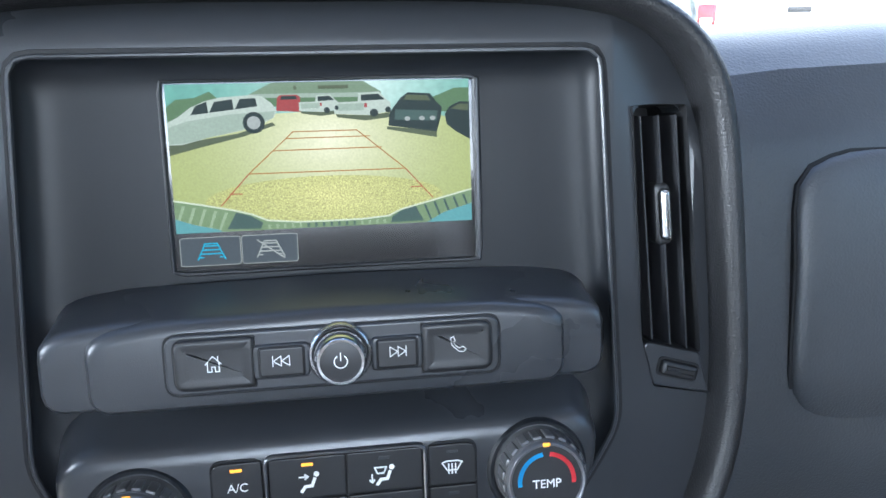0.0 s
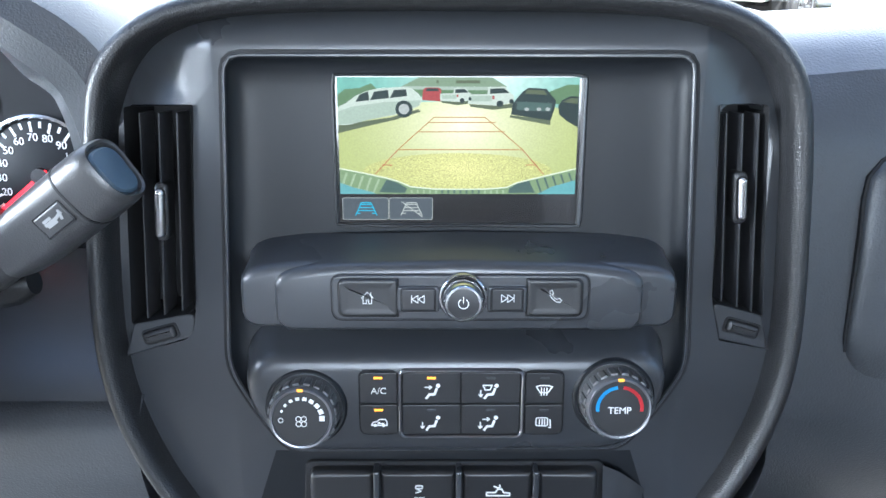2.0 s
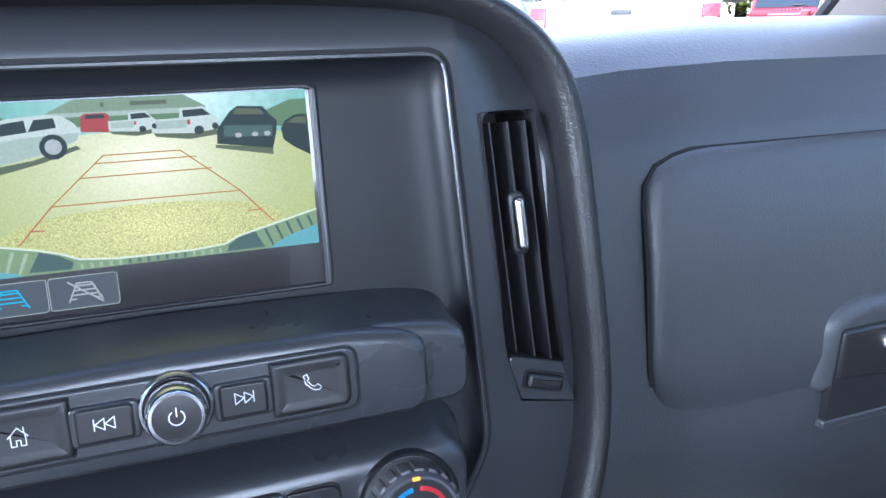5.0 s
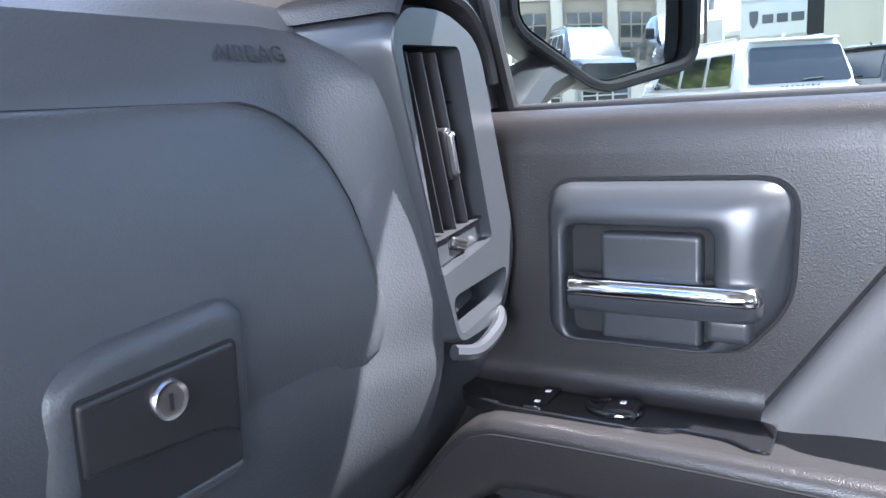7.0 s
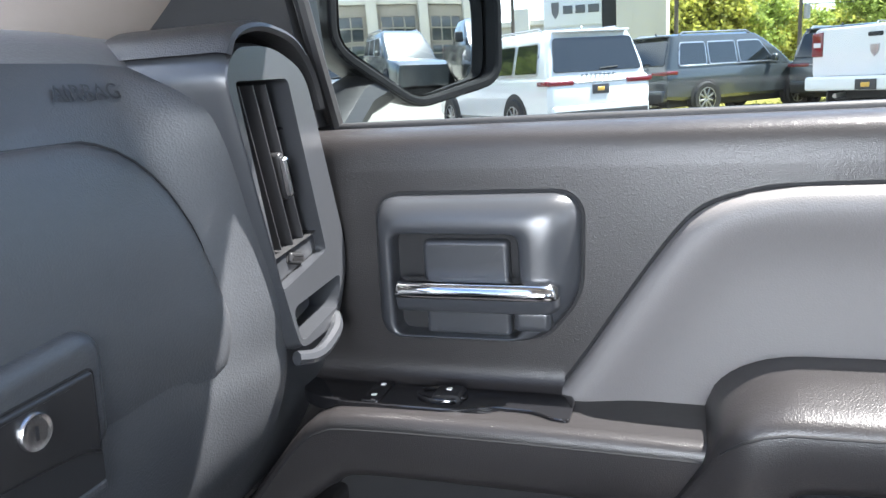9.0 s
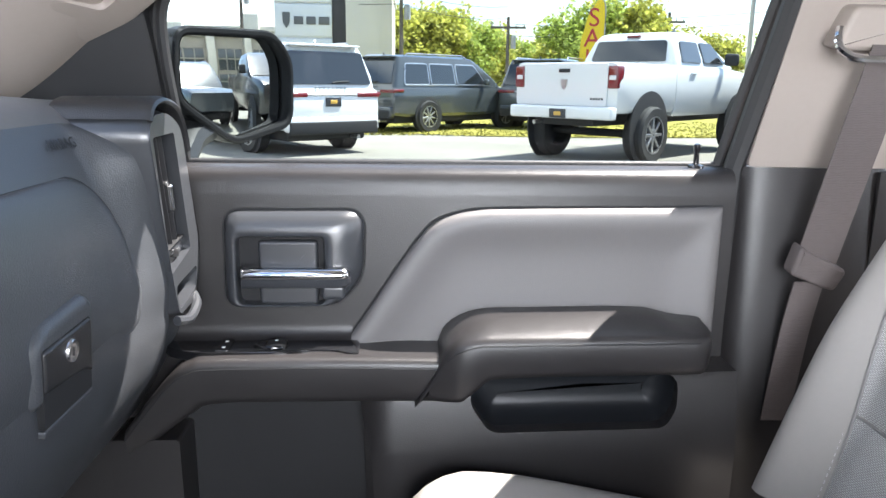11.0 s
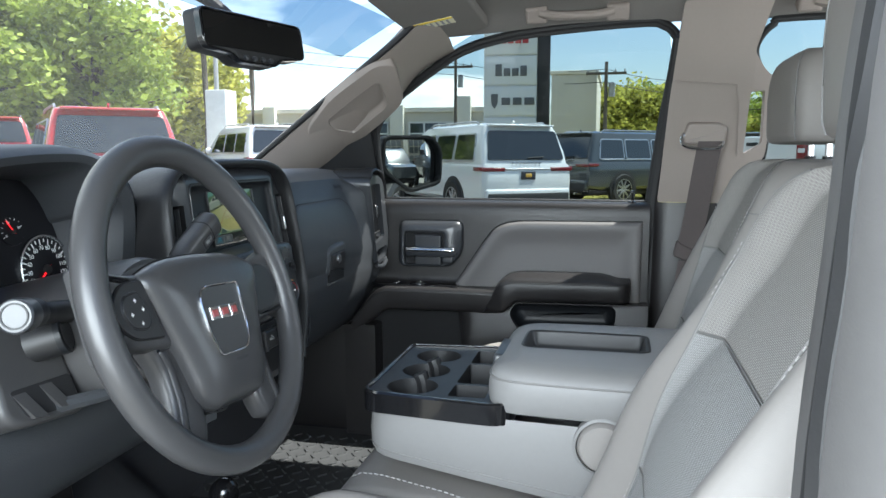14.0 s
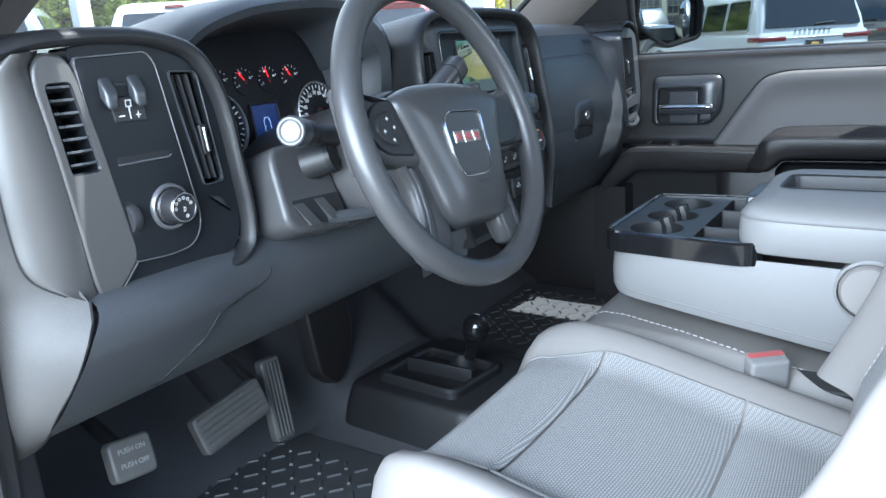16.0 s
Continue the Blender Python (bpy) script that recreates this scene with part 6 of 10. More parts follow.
sk = part("shift_knob", loft([[(x * s, y * s, w) for x, y in resample(fillet([(-0.018, -0.020), (0.018, -0.022), (0.018, 0.016), (-0.012, 0.022)], 0.014), 36)] for s, w in ((0.75, -0.012), (0.92, 0.0), (1.0, 0.02), (1.02, 0.060), (1.0, 0.078), (0.96, 0.0825), (0.89, 0.0845), (0.82, 0.0838), (0.79, 0.081))]), "wheel", lev, "charcoal shift grip with steel-blue end", matrix=SK)
M["blue_cap"] = mat("steel-blue satin cap", (0.055, 0.085, 0.115), 0.35)
part("knob_end", loft([[(x * s, y * s, w) for x, y in resample(fillet([(-0.018, -0.020), (0.018, -0.022), (0.018, 0.016), (-0.012, 0.022)], 0.014), 36)] for s, w in ((0.72, 0.079), (0.72, 0.0825), (0.66, 0.0838), (0.45, 0.0842))]), "blue_cap", sk, matrix=SK)
part("knob_band", loft([[(x * 1.035, y * 1.035, w) for x, y in resample(fillet([(-0.018, -0.020), (0.018, -0.022), (0.018, 0.016), (-0.012, 0.022)], 0.014), 36)] for w in (0.0585, 0.0600)]), "void", sk, matrix=SK)
kk_ = part("knob_key", block(0.0165, 0.0192, -0.0062, 0.0066, 0.034, 0.055, 0.001, SK), "wheel", sk)
KF = SK @ Matrix(((0, 0, 1, 0.0), (1, 0, 0, 0), (0, 1, 0, 0), (0, 0, 0, 1)))
stroke(chain(rr(-0.0066, 0.0070, 0.0335, 0.0555, 0.001), True), 0.0009, 0.0187, KF, "key_gap", "void", kk_)
stroke([((-0.002, 0.039), (-0.002, 0.044)), ((0.0, 0.0385), (0.0, 0.047)), ((0.0015, 0.0395), (0.0015, 0.046)), ((0.0, 0.047), (-0.001, 0.052)), ((0.002, 0.050), (-0.0025, 0.0515))], 0.0018, 0.01945, KF, "icon", "mark_dim", kk_)
part("lever_elbow", tube([(-0.36, -0.028, 1.225), (-0.30, -0.028, 1.236), (-0.272, -0.028, 1.241), (-0.262, -0.028, 1.243)], 0.0135, 12, taper=[1, 1, 0.95, 0.6]), "black", lev)

# ---- passenger's end of the dashboard ----
PP = frame_of((0, -0.02, 0), (1, 0, 0), (0, 0, 1))
pp = thing("vent_pod", "graphite end vent pod beside the passenger door", "dashboard", (0.73, 0.05, 1.1))
lip = [Vector((p.x, p.y)) for p in curve([(0.640, 1.362), (0.650, 1.375), (0.672, 1.382), (0.70, 1.382), (0.735, 1.373), (0.760, 1.350), (0.772, 1.32)], 6)]
part("hood_lip", rim_strip(lip, [(0.004, -0.10), (0.005, 0.0), (0.003, 0.007), (0.0, 0.009), (-0.003, 0.006), (-0.004, -0.01)]), "rim", pp, matrix=PP)
pod_face = fillet([(0.634, 1.350), (0.650, 1.368), (0.698, 1.370), (0.747, 1.351), (0.797, 1.186), (0.766, 1.132), (0.696, 1.131), (0.678, 1.187)], [0.010, 0.012, 0.02, 0.03, 0.02, 0.02, 0.012, 0.02], 4)
hole = fillet([(0.645, 1.345), (0.718, 1.346), (0.755, 1.200), (0.677, 1.186)], [0.006, 0.006, 0.006, 0.004], 4)
po = ccw(pod_face)
foot_hole = fillet([(0.689, 1.168), (0.778, 1.174), (0.770, 1.147), (0.698, 1.136)], [0.010, 0.008, 0.008, 0.010], 4)
part("face_plate", holed(po, [ccw(hole), ccw(foot_hole)], -0.05, 0.006, PP), "trim", pp, "satin graphite vent surround", smooth=30)
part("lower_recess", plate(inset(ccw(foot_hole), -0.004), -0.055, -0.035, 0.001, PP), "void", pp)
part("pod_wall", loft([[(x, y, w) for x, y in inset(po, d)] for d, w in ((0.0, 0.004), (-0.003, -0.004), (-0.004, -0.10))], (False, False)), "trim", pp, matrix=PP)
open_v = fillet([(0.645, 1.345), (0.718, 1.346), (0.752, 1.218), (0.679, 1.210)], 0.005, 3)
vent(pp, PP, open_v, [(0.663, 1.342, 0.697, 1.214), (0.682, 1.342, 0.716, 1.214), (0.700, 1.342, 0.734, 1.216)], (0.7130, 1.254, 1.287, 0.2), 0.05, fillet([(0.678, 1.209), (0.7525, 1.216), (0.7545, 1.200), (0.677, 1.187)], 0.003, 3))
part("lower_lip", tube([PP @ Vector(p) for p in curve([(0.690, 1.126, 0.004), (0.712, 1.122, 0.012), (0.745, 1.130, 0.012), (0.764, 1.138, 0.004)], 5)], 0.006, 8), "trim", pp)

# ---- passenger door ----
# Plane of the door: u towards the rear, v up, w into the cabin.
PD = frame_of((0.80, 0, 0), (0, -1, 0), (0, 0, 1))
door = thing("passenger_door", "closed passenger door with grey insert, armrest and chrome pull", "door", (0.85, -0.35, 0.7))
loops = []
for u in (-0.07, 0.0, 0.1, 0.25, 0.4, 0.55, 0.68, 0.735):
    loops.append(curve([(u, 1.296, -0.075), (u, 1.2965, -0.03), (u, 1.292, -0.012), (u, 1.282, -0.004), (u, 1.266, -0.0006), (u, 1.250, 0.0), (u, 1.18, 0.0), (u, 1.10, 0.0), (u, 0.95, 0.0), (u, 0.70, -0.01)], 5))
part("upper_panel", loft(loops, closed=False), "door_dark", door, "dark grained door panel", matrix=PD, smooth=60)
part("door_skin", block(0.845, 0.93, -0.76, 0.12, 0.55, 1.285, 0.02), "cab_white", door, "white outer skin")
part("belt_seal", block(0.852, 0.868, -0.745, 0.03, 1.286, 1.302, 0.004), "rubber", door)
ins_top = [(0.2215, 1.073), (0.245, 1.107), (0.2616, 1.1325), (0.298, 1.187), (0.322, 1.218), (0.340, 1.2315), (0.367, 1.240), (0.401, 1.2445), (0.50, 1.246), (0.653, 1.2472), (0.7176, 1.2486)]
ins_low = [(0.2215, 1.068), (0.228, 1.052), (0.238, 1.044), (0.345, 1.038), (0.36, 1.03), (0.7176, 1.03)]
top_line = [Vector(p) for p in ins_top] + [Vector((0.7176, 1.03))]


def edge_distance(u, v):
    """How far a place on the insert lies from its top and side edges."""
    best, q = 9.0, Vector((u, v))
    for a, b in zip(top_line, top_line[1:]):
        s = min(max((q - a).dot(b - a) / (b - a).length_squared, 0), 1)
        best = min(best, (q - a - (b - a) * s).length)
    return best


INSERT_RISE = [(0.0, 0.0), (0.0015, 0.0075), (0.004, 0.0125), (0.009, 0.0160), (0.016, 0.0172), (0.024, 0.0160), (0.034, 0.0125), (0.048, 0.0075), (0.064, 0.0045), (0.085, 0.0035)]
dish = []
for k in range(61):
    u = 0.2215 + 0.4961 * (0.5 - 0.5 * math.cos(math.pi * k / 60)) if k % 60 else (0.2215 if k == 0 else 0.7176)
    t_, b_ = lerp_table(ins_top, u), lerp_table(ins_low, u)
    dish.append([(u, t_ + (b_ - t_) * s, lerp_table(INSERT_RISE, edge_distance(u, t_ + (b_ - t_) * s))) for s in (0.0, 0.006, 0.018, 0.035, 0.06, 0.09, 0.13, 0.18, 0.24, 0.31, 0.40, 0.52, 0.66, 0.82, 1.0)])
part("insert", loft(dish, closed=False), "door_grey", door, "light grey dished door insert", matrix=PD, smooth=60)
part("insert_gap", tube([PD @ Vector((p.x, p.y, 0.001)) for p in curve(ins_top, 4)], 0.0022, 6), "void", door)
# pull handle set in its bezel
hb = fillet([(0.056, 1.112), (0.206, 1.1145), (0.238, 1.152), (0.2405, 1.242), (0.0585, 1.2405)], [0.022, 0.014, 0.022, 0.026, 0.022], 7)
cut = fillet([(0.0765, 1.119), (0.1885, 1.119), (0.1885, 1.2085), (0.0765, 1.2085)], 0.010, 5)
part("handle_gap", plate(inset(ccw(hb), -0.0028), -0.03, 0.0022, 0.0005, PD), "void", door)
ho, hc = resample(ccw(hb), 128), resample(ccw(cut), 128)
k = min(range(128), key=lambda s: sum((Vector(ho[j]) - Vector(hc[(j + s) % 128])).length for j in range(0, 128, 4)))
hc = hc[k:] + hc[:k]
loops = [[(*(Vector(a).lerp(Vector(b), s)), w) for a, b in zip(ho, hc)] for s, w in ((0, -0.02), (0, 0.003), (0.03, 0.0065), (0.09, 0.0105), (0.20, 0.0150), (0.36, 0.0195), (0.55, 0.0225), (0.74, 0.0240), (0.86, 0.0238), (0.94, 0.0225), (0.98, 0.0195), (1.0, 0.014), (1.0, -0.012))]
part("handle_bezel", loft(loops, (False, False)), "trim", door, "satin graphite handle surround", matrix=PD, smooth=60)
# shallow black floor; the colour carries the shade of a deeper well
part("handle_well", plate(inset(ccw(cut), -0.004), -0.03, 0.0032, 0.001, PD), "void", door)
part("well_floor", plate(rr(0.1025, 0.1795, 1.116, 1.2025, 0.006, 5), 0.0, 0.0135, 0.004, PD), "trim", door)


def bar_section(u, pts, squeeze, lift=0.0):
    return [(u, 1.158 + (v - 1.158) * squeeze, 0.014 + (w - 0.014) * squeeze + lift) for v, w in pts]


low_sec = [(1.1430, 0.012), (1.1428, 0.028), (1.1450, 0.0340), (1.1500, 0.0368), (1.1572, 0.0378), (1.1572, 0.012)]
top_sec = [(1.1580, 0.012), (1.1580, 0.0380), (1.1605, 0.0396), (1.1640, 0.0392), (1.1680, 0.0365), (1.1705, 0.0320), (1.1716, 0.0260), (1.1710, 0.018), (1.1695, 0.012)]
along = ((0.0835, 0.90), (0.0845, 0.97), (0.087, 1.0), (0.12, 1.0), (0.16, 1.0), (0.200, 1.0), (0.212, 0.98), (0.218, 0.90), (0.2215, 0.76), (0.2228, 0.60))
pull = part("pull_bar", loft([bar_section(u, low_sec, s) for u, s in along]), "trim", door, "door pull with chrome top", smooth=40, matrix=PD)
part("pull_chrome", loft([bar_section(u, top_sec, s) for u, s in along]), "chrome", pull, "chrome bar", smooth=50, matrix=PD)
part("pull_foot", plate(rr(0.184, 0.216, 1.126, 1.146, 0.006), 0.0, 0.026, 0.005, PD), "trim", pull)
# switch ledge that runs back into the armrest
ledge_top = [(-0.062, 0.968), (-0.028, 1.012), (0.0, 1.0445), (0.022, 1.0585), (0.055, 1.0637), (0.20, 1.0648), (0.348, 1.0625)]
ledge_low = [(-0.066, 0.925), (-0.032, 0.948), (0.0, 0.970), (0.022, 0.986), (0.055, 0.9978), (0.20, 0.9995), (0.348, 0.9985)]
loops = []
for p, q in zip(curve(ledge_top, 6), curve(ledge_low, 6)):
    t_, b_ = p.y, q.y
    loops.append([(p.x, b_, -0.005), (p.x, b_, 0.060), (p.x, b_ + 0.004, 0.0680), (p.x, b_ + 0.014, 0.0735), (p.x, b_ + 0.028, 0.0770), (p.x, t_ - 0.0125, 0.0800), (p.x, t_ - 0.0085, 0.0798), (p.x, t_ - 0.0035, 0.0775), (p.x, t_ - 0.0008, 0.0735), (p.x, t_, 0.066), (p.x, t_ - 0.001, 0.045), (p.x, t_ - 0.001, -0.005)])
part("switch_ledge", loft(loops), "door_dark", door, "dark ledge below the handle", matrix=PD, smooth=50)
part("ledge_seam", tube([PD @ Vector((p.x, p.y - 0.0125, 0.0800)) for p in curve(ledge_top, 6)], 0.0010, 6), "void", door)
# the cove that rises from the switch panel to the door face
part("ledge_cove", loft([curve([(u, 1.0655, 0.030), (u, 1.0665, 0.016), (u, 1.0715, 0.006), (u, 1.080, 0.0015), (u, 1.092, 0.0008)], 4) for u in (-0.02, 0.02, 0.06, 0.14, 0.2225)], closed=False), "door_dark", door, matrix=PD, smooth=60)
sp_o = fillet([(-0.030, 0.004), (0.224, 0.004), (0.2345, 0.022), (0.2345, 0.0615), (0.222, 0.0615), (0.205, 0.050), (0.165, 0.048), (0.135, 0.0600), (0.03, 0.0600), (-0.012, 0.045)], [0.004, 0.006, 0.008, 0.004, 0.006, 0.012, 0.012, 0.012, 0.02, 0.02], 5)
sp2 = part("switch_panel", loft([[(x, z, w) for x, w in (inset(ccw(sp_o), d))] for z, d in ((1.055, 0.0), (1.0664, 0.0), (1.0672, 0.0008))]), "gloss", door, "gloss black switch panel", matrix=PD)
lk = part("lock_switch", block(0.0520, 0.0680, 1.0640, 1.0695, 0.014, 0.058, 0.0015, PD), "gloss", sp2, "door lock switch")
for w in (0.024, 0.047):
    part("switch_mark", block(0.0580, 0.0625, 1.0694, 1.0699, w - 0.0022, w + 0.0022, 0.0005, PD), "mark", lk)
wsw = part("window_switch", loft([[(0.119 + 0.0235 * math.cos(a) * s, 1.067 + h, 0.033 + 0.0150 * math.sin(a) * s) for a in (2 * math.pi * k / 28 for k in range(28))] for s, h in ((1.0, 0.0), (0.98, 0.0022), (0.93, 0.0030), (0.86, 0.0022), (0.80, 0.0006), (0.5, 0.0003))]), "gloss", sp2, "window rocker switch in its dish", matrix=PD, smooth=60)
part("rocker", loft([[(u, z, w) for w, z in ((0.0225, 1.0665), (0.0225, 1.0705 + h), (0.0255, 1.0718 + h), (0.0405, 1.0718 + h), (0.0435, 1.0705 + h), (0.0435, 1.0665))] for u, h in ((0.1130, -0.0015), (0.1150, 0.0), (0.1300, 0.0022), (0.1365, 0.0014), (0.1385, -0.0010))]), "button", wsw, matrix=PD)
part("switch_mark", block(0.1240, 0.1285, 1.0735, 1.0742, 0.0305, 0.0355, 0.0003, PD), "mark", wsw)
# armrest: a padded top over a leathered face with a slanted foot
arm_low = [(0.307, 0.9990), (0.325, 1.0020), (0.345, 1.0045), (0.366, 1.0075), (0.384, 1.0225), (0.397, 1.0365), (0.43, 1.0405), (0.66, 1.0435), (0.70, 1.0445)]
arm_seam = [(0.307, 1.0000), (0.345, 1.0657), (0.352, 1.0740), (0.361, 1.0813), (0.374, 1.0868), (0.390, 1.0899), (0.46, 1.0910), (0.66, 1.0925), (0.70, 1.0925)]
arm_back = [(0.307, 1.0010), (0.337, 1.0540), (0.342, 1.0760), (0.352, 1.0890), (0.365, 1.0980), (0.382, 1.1050), (0.403, 1.1090), (0.609, 1.1115), (0.632, 1.1070), (0.65, 1.1010), (0.70, 1.0980)]
loops = []
for u in (0.307, 0.315, 0.325, 0.335, 0.340, 0.345, 0.350, 0.356, 0.362, 0.368, 0.376, 0.384, 0.392, 0.40, 0.42, 0.46, 0.52, 0.58, 0.62, 0.64, 0.655, 0.668, 0.676, 0.682, 0.686, 0.688):
    b_, s_ = lerp_table(arm_low, u), lerp_table(arm_seam, u)
    k_ = max(lerp_table(arm_back, u), s_ + 0.001)
    wi = (0.082 + 0.024 * smooth_step(0.307, 0.37, u)) - 0.030 * max(0.0, (u - 0.664) / 0.024) ** 2.4
    rise = min(0.0135, k_ - s_)
    cr = 0.004 * smooth_step(0.345, 0.38, u)
    loops.append([(u, b_, 0.0), (u, b_, wi - 0.024), (u, min(b_ + 0.005, s_ - 0.0008), wi - 0.010), (u, min(b_ + 0.016, s_ - 0.0006), wi - 0.003), (u, max(s_ - 0.006, b_ + 0.0006), wi), (u, s_ - 0.0004, wi - 0.0012), (u, s_ + 0.35 * rise, wi - 0.0022), (u, s_ + 0.75 * rise, wi - 0.009), (u, s_ + rise, wi - 0.021), (u, max(k_ + cr * 0.6, s_ + rise), wi - 0.042), (u, k_ + cr, 0.035), (u, k_, 0.008), (u, k_, 0.0)])
arm = part("armrest", loft(loops), "door_dark", door, "dark padded armrest", matrix=PD, smooth=50)
part("arm_seam", tube([PD @ Vector((u, lerp_table(arm_seam, u), 0.0812 + 0.024 * smooth_step(0.307, 0.37, u))) for u in (0.3465, 0.350, 0.356, 0.361, 0.367, 0.374, 0.382, 0.39, 0.41, 0.46, 0.55, 0.662)], 0.0011, 6), "void", arm)
# lower panel with a grab pocket through it, over the map bin
pk = fillet([(0.3755, 1.000), (0.392, 1.030), (0.656, 1.032), (0.6545, 0.988), (0.640, 0.961), (0.405, 0.9568)], [0.014, 0.02, 0.01, 0.02, 0.022, 0.02], 6)
bm_ = holed(ccw([(0.230, 1.030), (0.735, 1.036), (0.735, 0.66), (0.262, 0.66), (0.2525, 0.87), (0.249, 0.92), (0.235, 0.985)]), [ccw(pk)], -0.050, 0.0)
for v in (1.02, 1.0, 0.98, 0.955, 0.945, 0.93, 0.90, 0.86, 0.80, 0.74):
    bmesh.ops.bisect_plane(bm_, geom=bm_.verts[:] + bm_.edges[:] + bm_.faces[:], plane_co=(0, v, 0), plane_no=(0, 1, 0))
for u in (0.235, 0.242, 0.25, 0.262, 0.28, 0.30, 0.50, 0.66, 0.70):
    bmesh.ops.bisect_plane(bm_, geom=bm_.verts[:] + bm_.edges[:] + bm_.faces[:], plane_co=(u, 0, 0), plane_no=(1, 0, 0))
for v in bm_.verts:
    if v.co.z > -0.001:
        v.co.z += lerp_table([(0.66, 0.060), (0.74, 0.066), (0.86, 0.071), (0.93, 0.073), (0.955, 0.070), (0.99, 0.064), (1.03, 0.056)], v.co.y) - 0.030 * (1 - smooth_step(0.23, 0.275, v.co.x)) ** 2
    else:
        v.co.z += 0.052
part("lower_panel", bm_, "door_dark", door, "dark lower door panel", matrix=PD, smooth=40)
# blacker than the door panel, so the pocket's inner shade is painted in
part("pull_pocket", loft([[(x, y, w) for x, y in inset(ccw(pk), d)] for d, w in ((-0.001, 0.050), (0.004, 0.030), (0.010, 0.018), (0.020, 0.012), (0.03, 0.011))], (False, True)), "bezel", door, "grab pocket with shade put into its colour", matrix=PD, smooth=60)
# a thin black sheet painted as the shade inside the open bin
part("map_bin", loft([[(x, y, w) for x, y in fillet([(-0.06, 0.93), (0.0, 0.975), (0.03, 0.985), (0.235, 0.990), (0.24, 0.80), (0.26, 0.66), (-0.06, 0.66)], 0.02)] for w in (0.002, 0.004)]), "void", door, "map bin, its deep shade put into a flat black sheet", matrix=PD)
part("bin_front", loft([[(u, v, w) for u, v in fillet([(-0.085, 0.9515), (0.0035, 0.9515), (0.006, 0.62), (-0.085, 0.62)], 0.006)] for w in (0.0, 0.066, 0.070)]), "door_dark", door, matrix=PD)
part("bin_shelf", block(0.0, 0.26, 0.70, 0.715, 0.0, 0.075, 0.004, PD), "door_dark", door)
pin = part("lock_pin", lathe([(0.011, 0.0), (0.010, 0.004), (0.004, 0.006), (0.0035, 0.022), (0.0048, 0.025), (0.0048, 0.032), (0.0, 0.034)], 20, Matrix.Translation((0.834, -0.690, 1.2955))), "gloss", door, "black lock pin")

# window opening of the front door: inclined plane
K = (0.68 - 0.845) / (1.75 - 1.295)


def wx(z):
    return 0.845 + K * (z - 1.295)


def win_line(points, off=0.0, per=6, closed=False):
    return [Vector((wx(p.y) + off, p.x, p.y)) for p in curve(points, per, closed)]


front_win = [(0.002, 1.297), (0.006, 1.44), (-0.008, 1.505), (-0.065, 1.566), (-0.110, 1.598), (-0.165, 1.633), (-0.25, 1.680), (-0.36, 1.709), (-0.50, 1.724), (-0.70, 1.734), (-0.748, 1.726), (-0.772, 1.706), (-0.776, 1.675), (-0.752, 1.50), (-0.730, 1.300)]
rear_win = [(-0.950, 1.300), (-0.955, 1.345), (-1.000, 1.40), (-1.005, 1.53), (-1.008, 1.593), (-0.978, 1.622), (-0.960, 1.665), (-0.970, 1.70), (-0.995, 1.724), (-1.03, 1.735), (-1.395, 1.736), (-1.435, 1.722), (-1.452, 1.690), (-1.448, 1.60), (-1.450, 1.302)]
part("window_seal", tube(win_line(front_win, 0.014), 0.007, 8, up=(1, 0, 0)), "rubber", door, "black rubber window seal")
part("upper_frame", tube(win_line([(p[0] + (0.010 if i < 4 else -0.012 if i > 10 else 0), p[1] + (0.012 if 3 < i < 11 else 0)) for i, p in enumerate(front_win)], 0.022), 0.009, 8, up=(1, 0, 0)), "black", door)
pane = part("window_pane", loft([[Vector((wx(z) + 0.016, y, z)) for y, z in ((0.03, 1.28), (-0.74, 1.28))], [Vector((wx(z) + 0.016, y, z)) for y, z in ((0.0, 1.58), (-0.78, 1.58))], [Vector((wx(z) + 0.016, y, z)) for y, z in ((-0.30, 1.735), (-0.76, 1.74))]], closed=False), "glass", door, "clear side window")
pane.visible_shadow = False
part("sail_panel", loft([[(wx(1.31) - 0.005, 0.012, 1.30), (wx(1.31) - 0.005, 0.30, 1.30), (wx(1.45) + 0.0, 0.20, 1.44), (wx(1.55), 0.02, 1.53), (wx(1.44), 0.015, 1.44)], [(0.875, 0.012, 1.30), (0.875, 0.30, 1.30), (0.86, 0.20, 1.44), (0.84, 0.02, 1.53), (0.86, 0.015, 1.44)]]), "black", door, "black sail panel")

# outside mirror on the passenger door
M["housing"] = mat("matt black mirror housing", (0.010, 0.010, 0.011), 0.8, spec=0.15, grain=0.2, grain_scale=900)
mir = thing("side_mirror", "black passenger side mirror reflecting the car lot", "mirror", (1.02, 0.0, 1.3))
MF = frame_of((1.0, -0.01, 1.40), (0.819, -0.574, 0), (0, 0, 1))
mo = resample(fillet([(-0.074, 0.068), (0.106, 0.071), (0.140, 0.036), (0.137, -0.060), (0.019, -0.082), (-0.079, -0.020)], 0.018), 64)
part("housing", loft([[(x * s, y * s, w) for x, y in inset(mo, -0.012)] for s, w in ((0.70, -0.10), (0.92, -0.06), (1.0, -0.01), (1.0, 0.010), (0.97, 0.014))], (True, False)), "black", mir, "black mirror housing", matrix=MF)
part("housing_lip", ring(inset(mo, -0.012), inset(mo, -0.001), -0.005, 0.014, 0.003, MF, 64), "housing", mir)
MG = MF @ Matrix.Translation((0.03, 0, 0.002)) @ Matrix.Rotation(radians(5), 4, "Y") @ Matrix.Translation((-0.03, 0, 0))
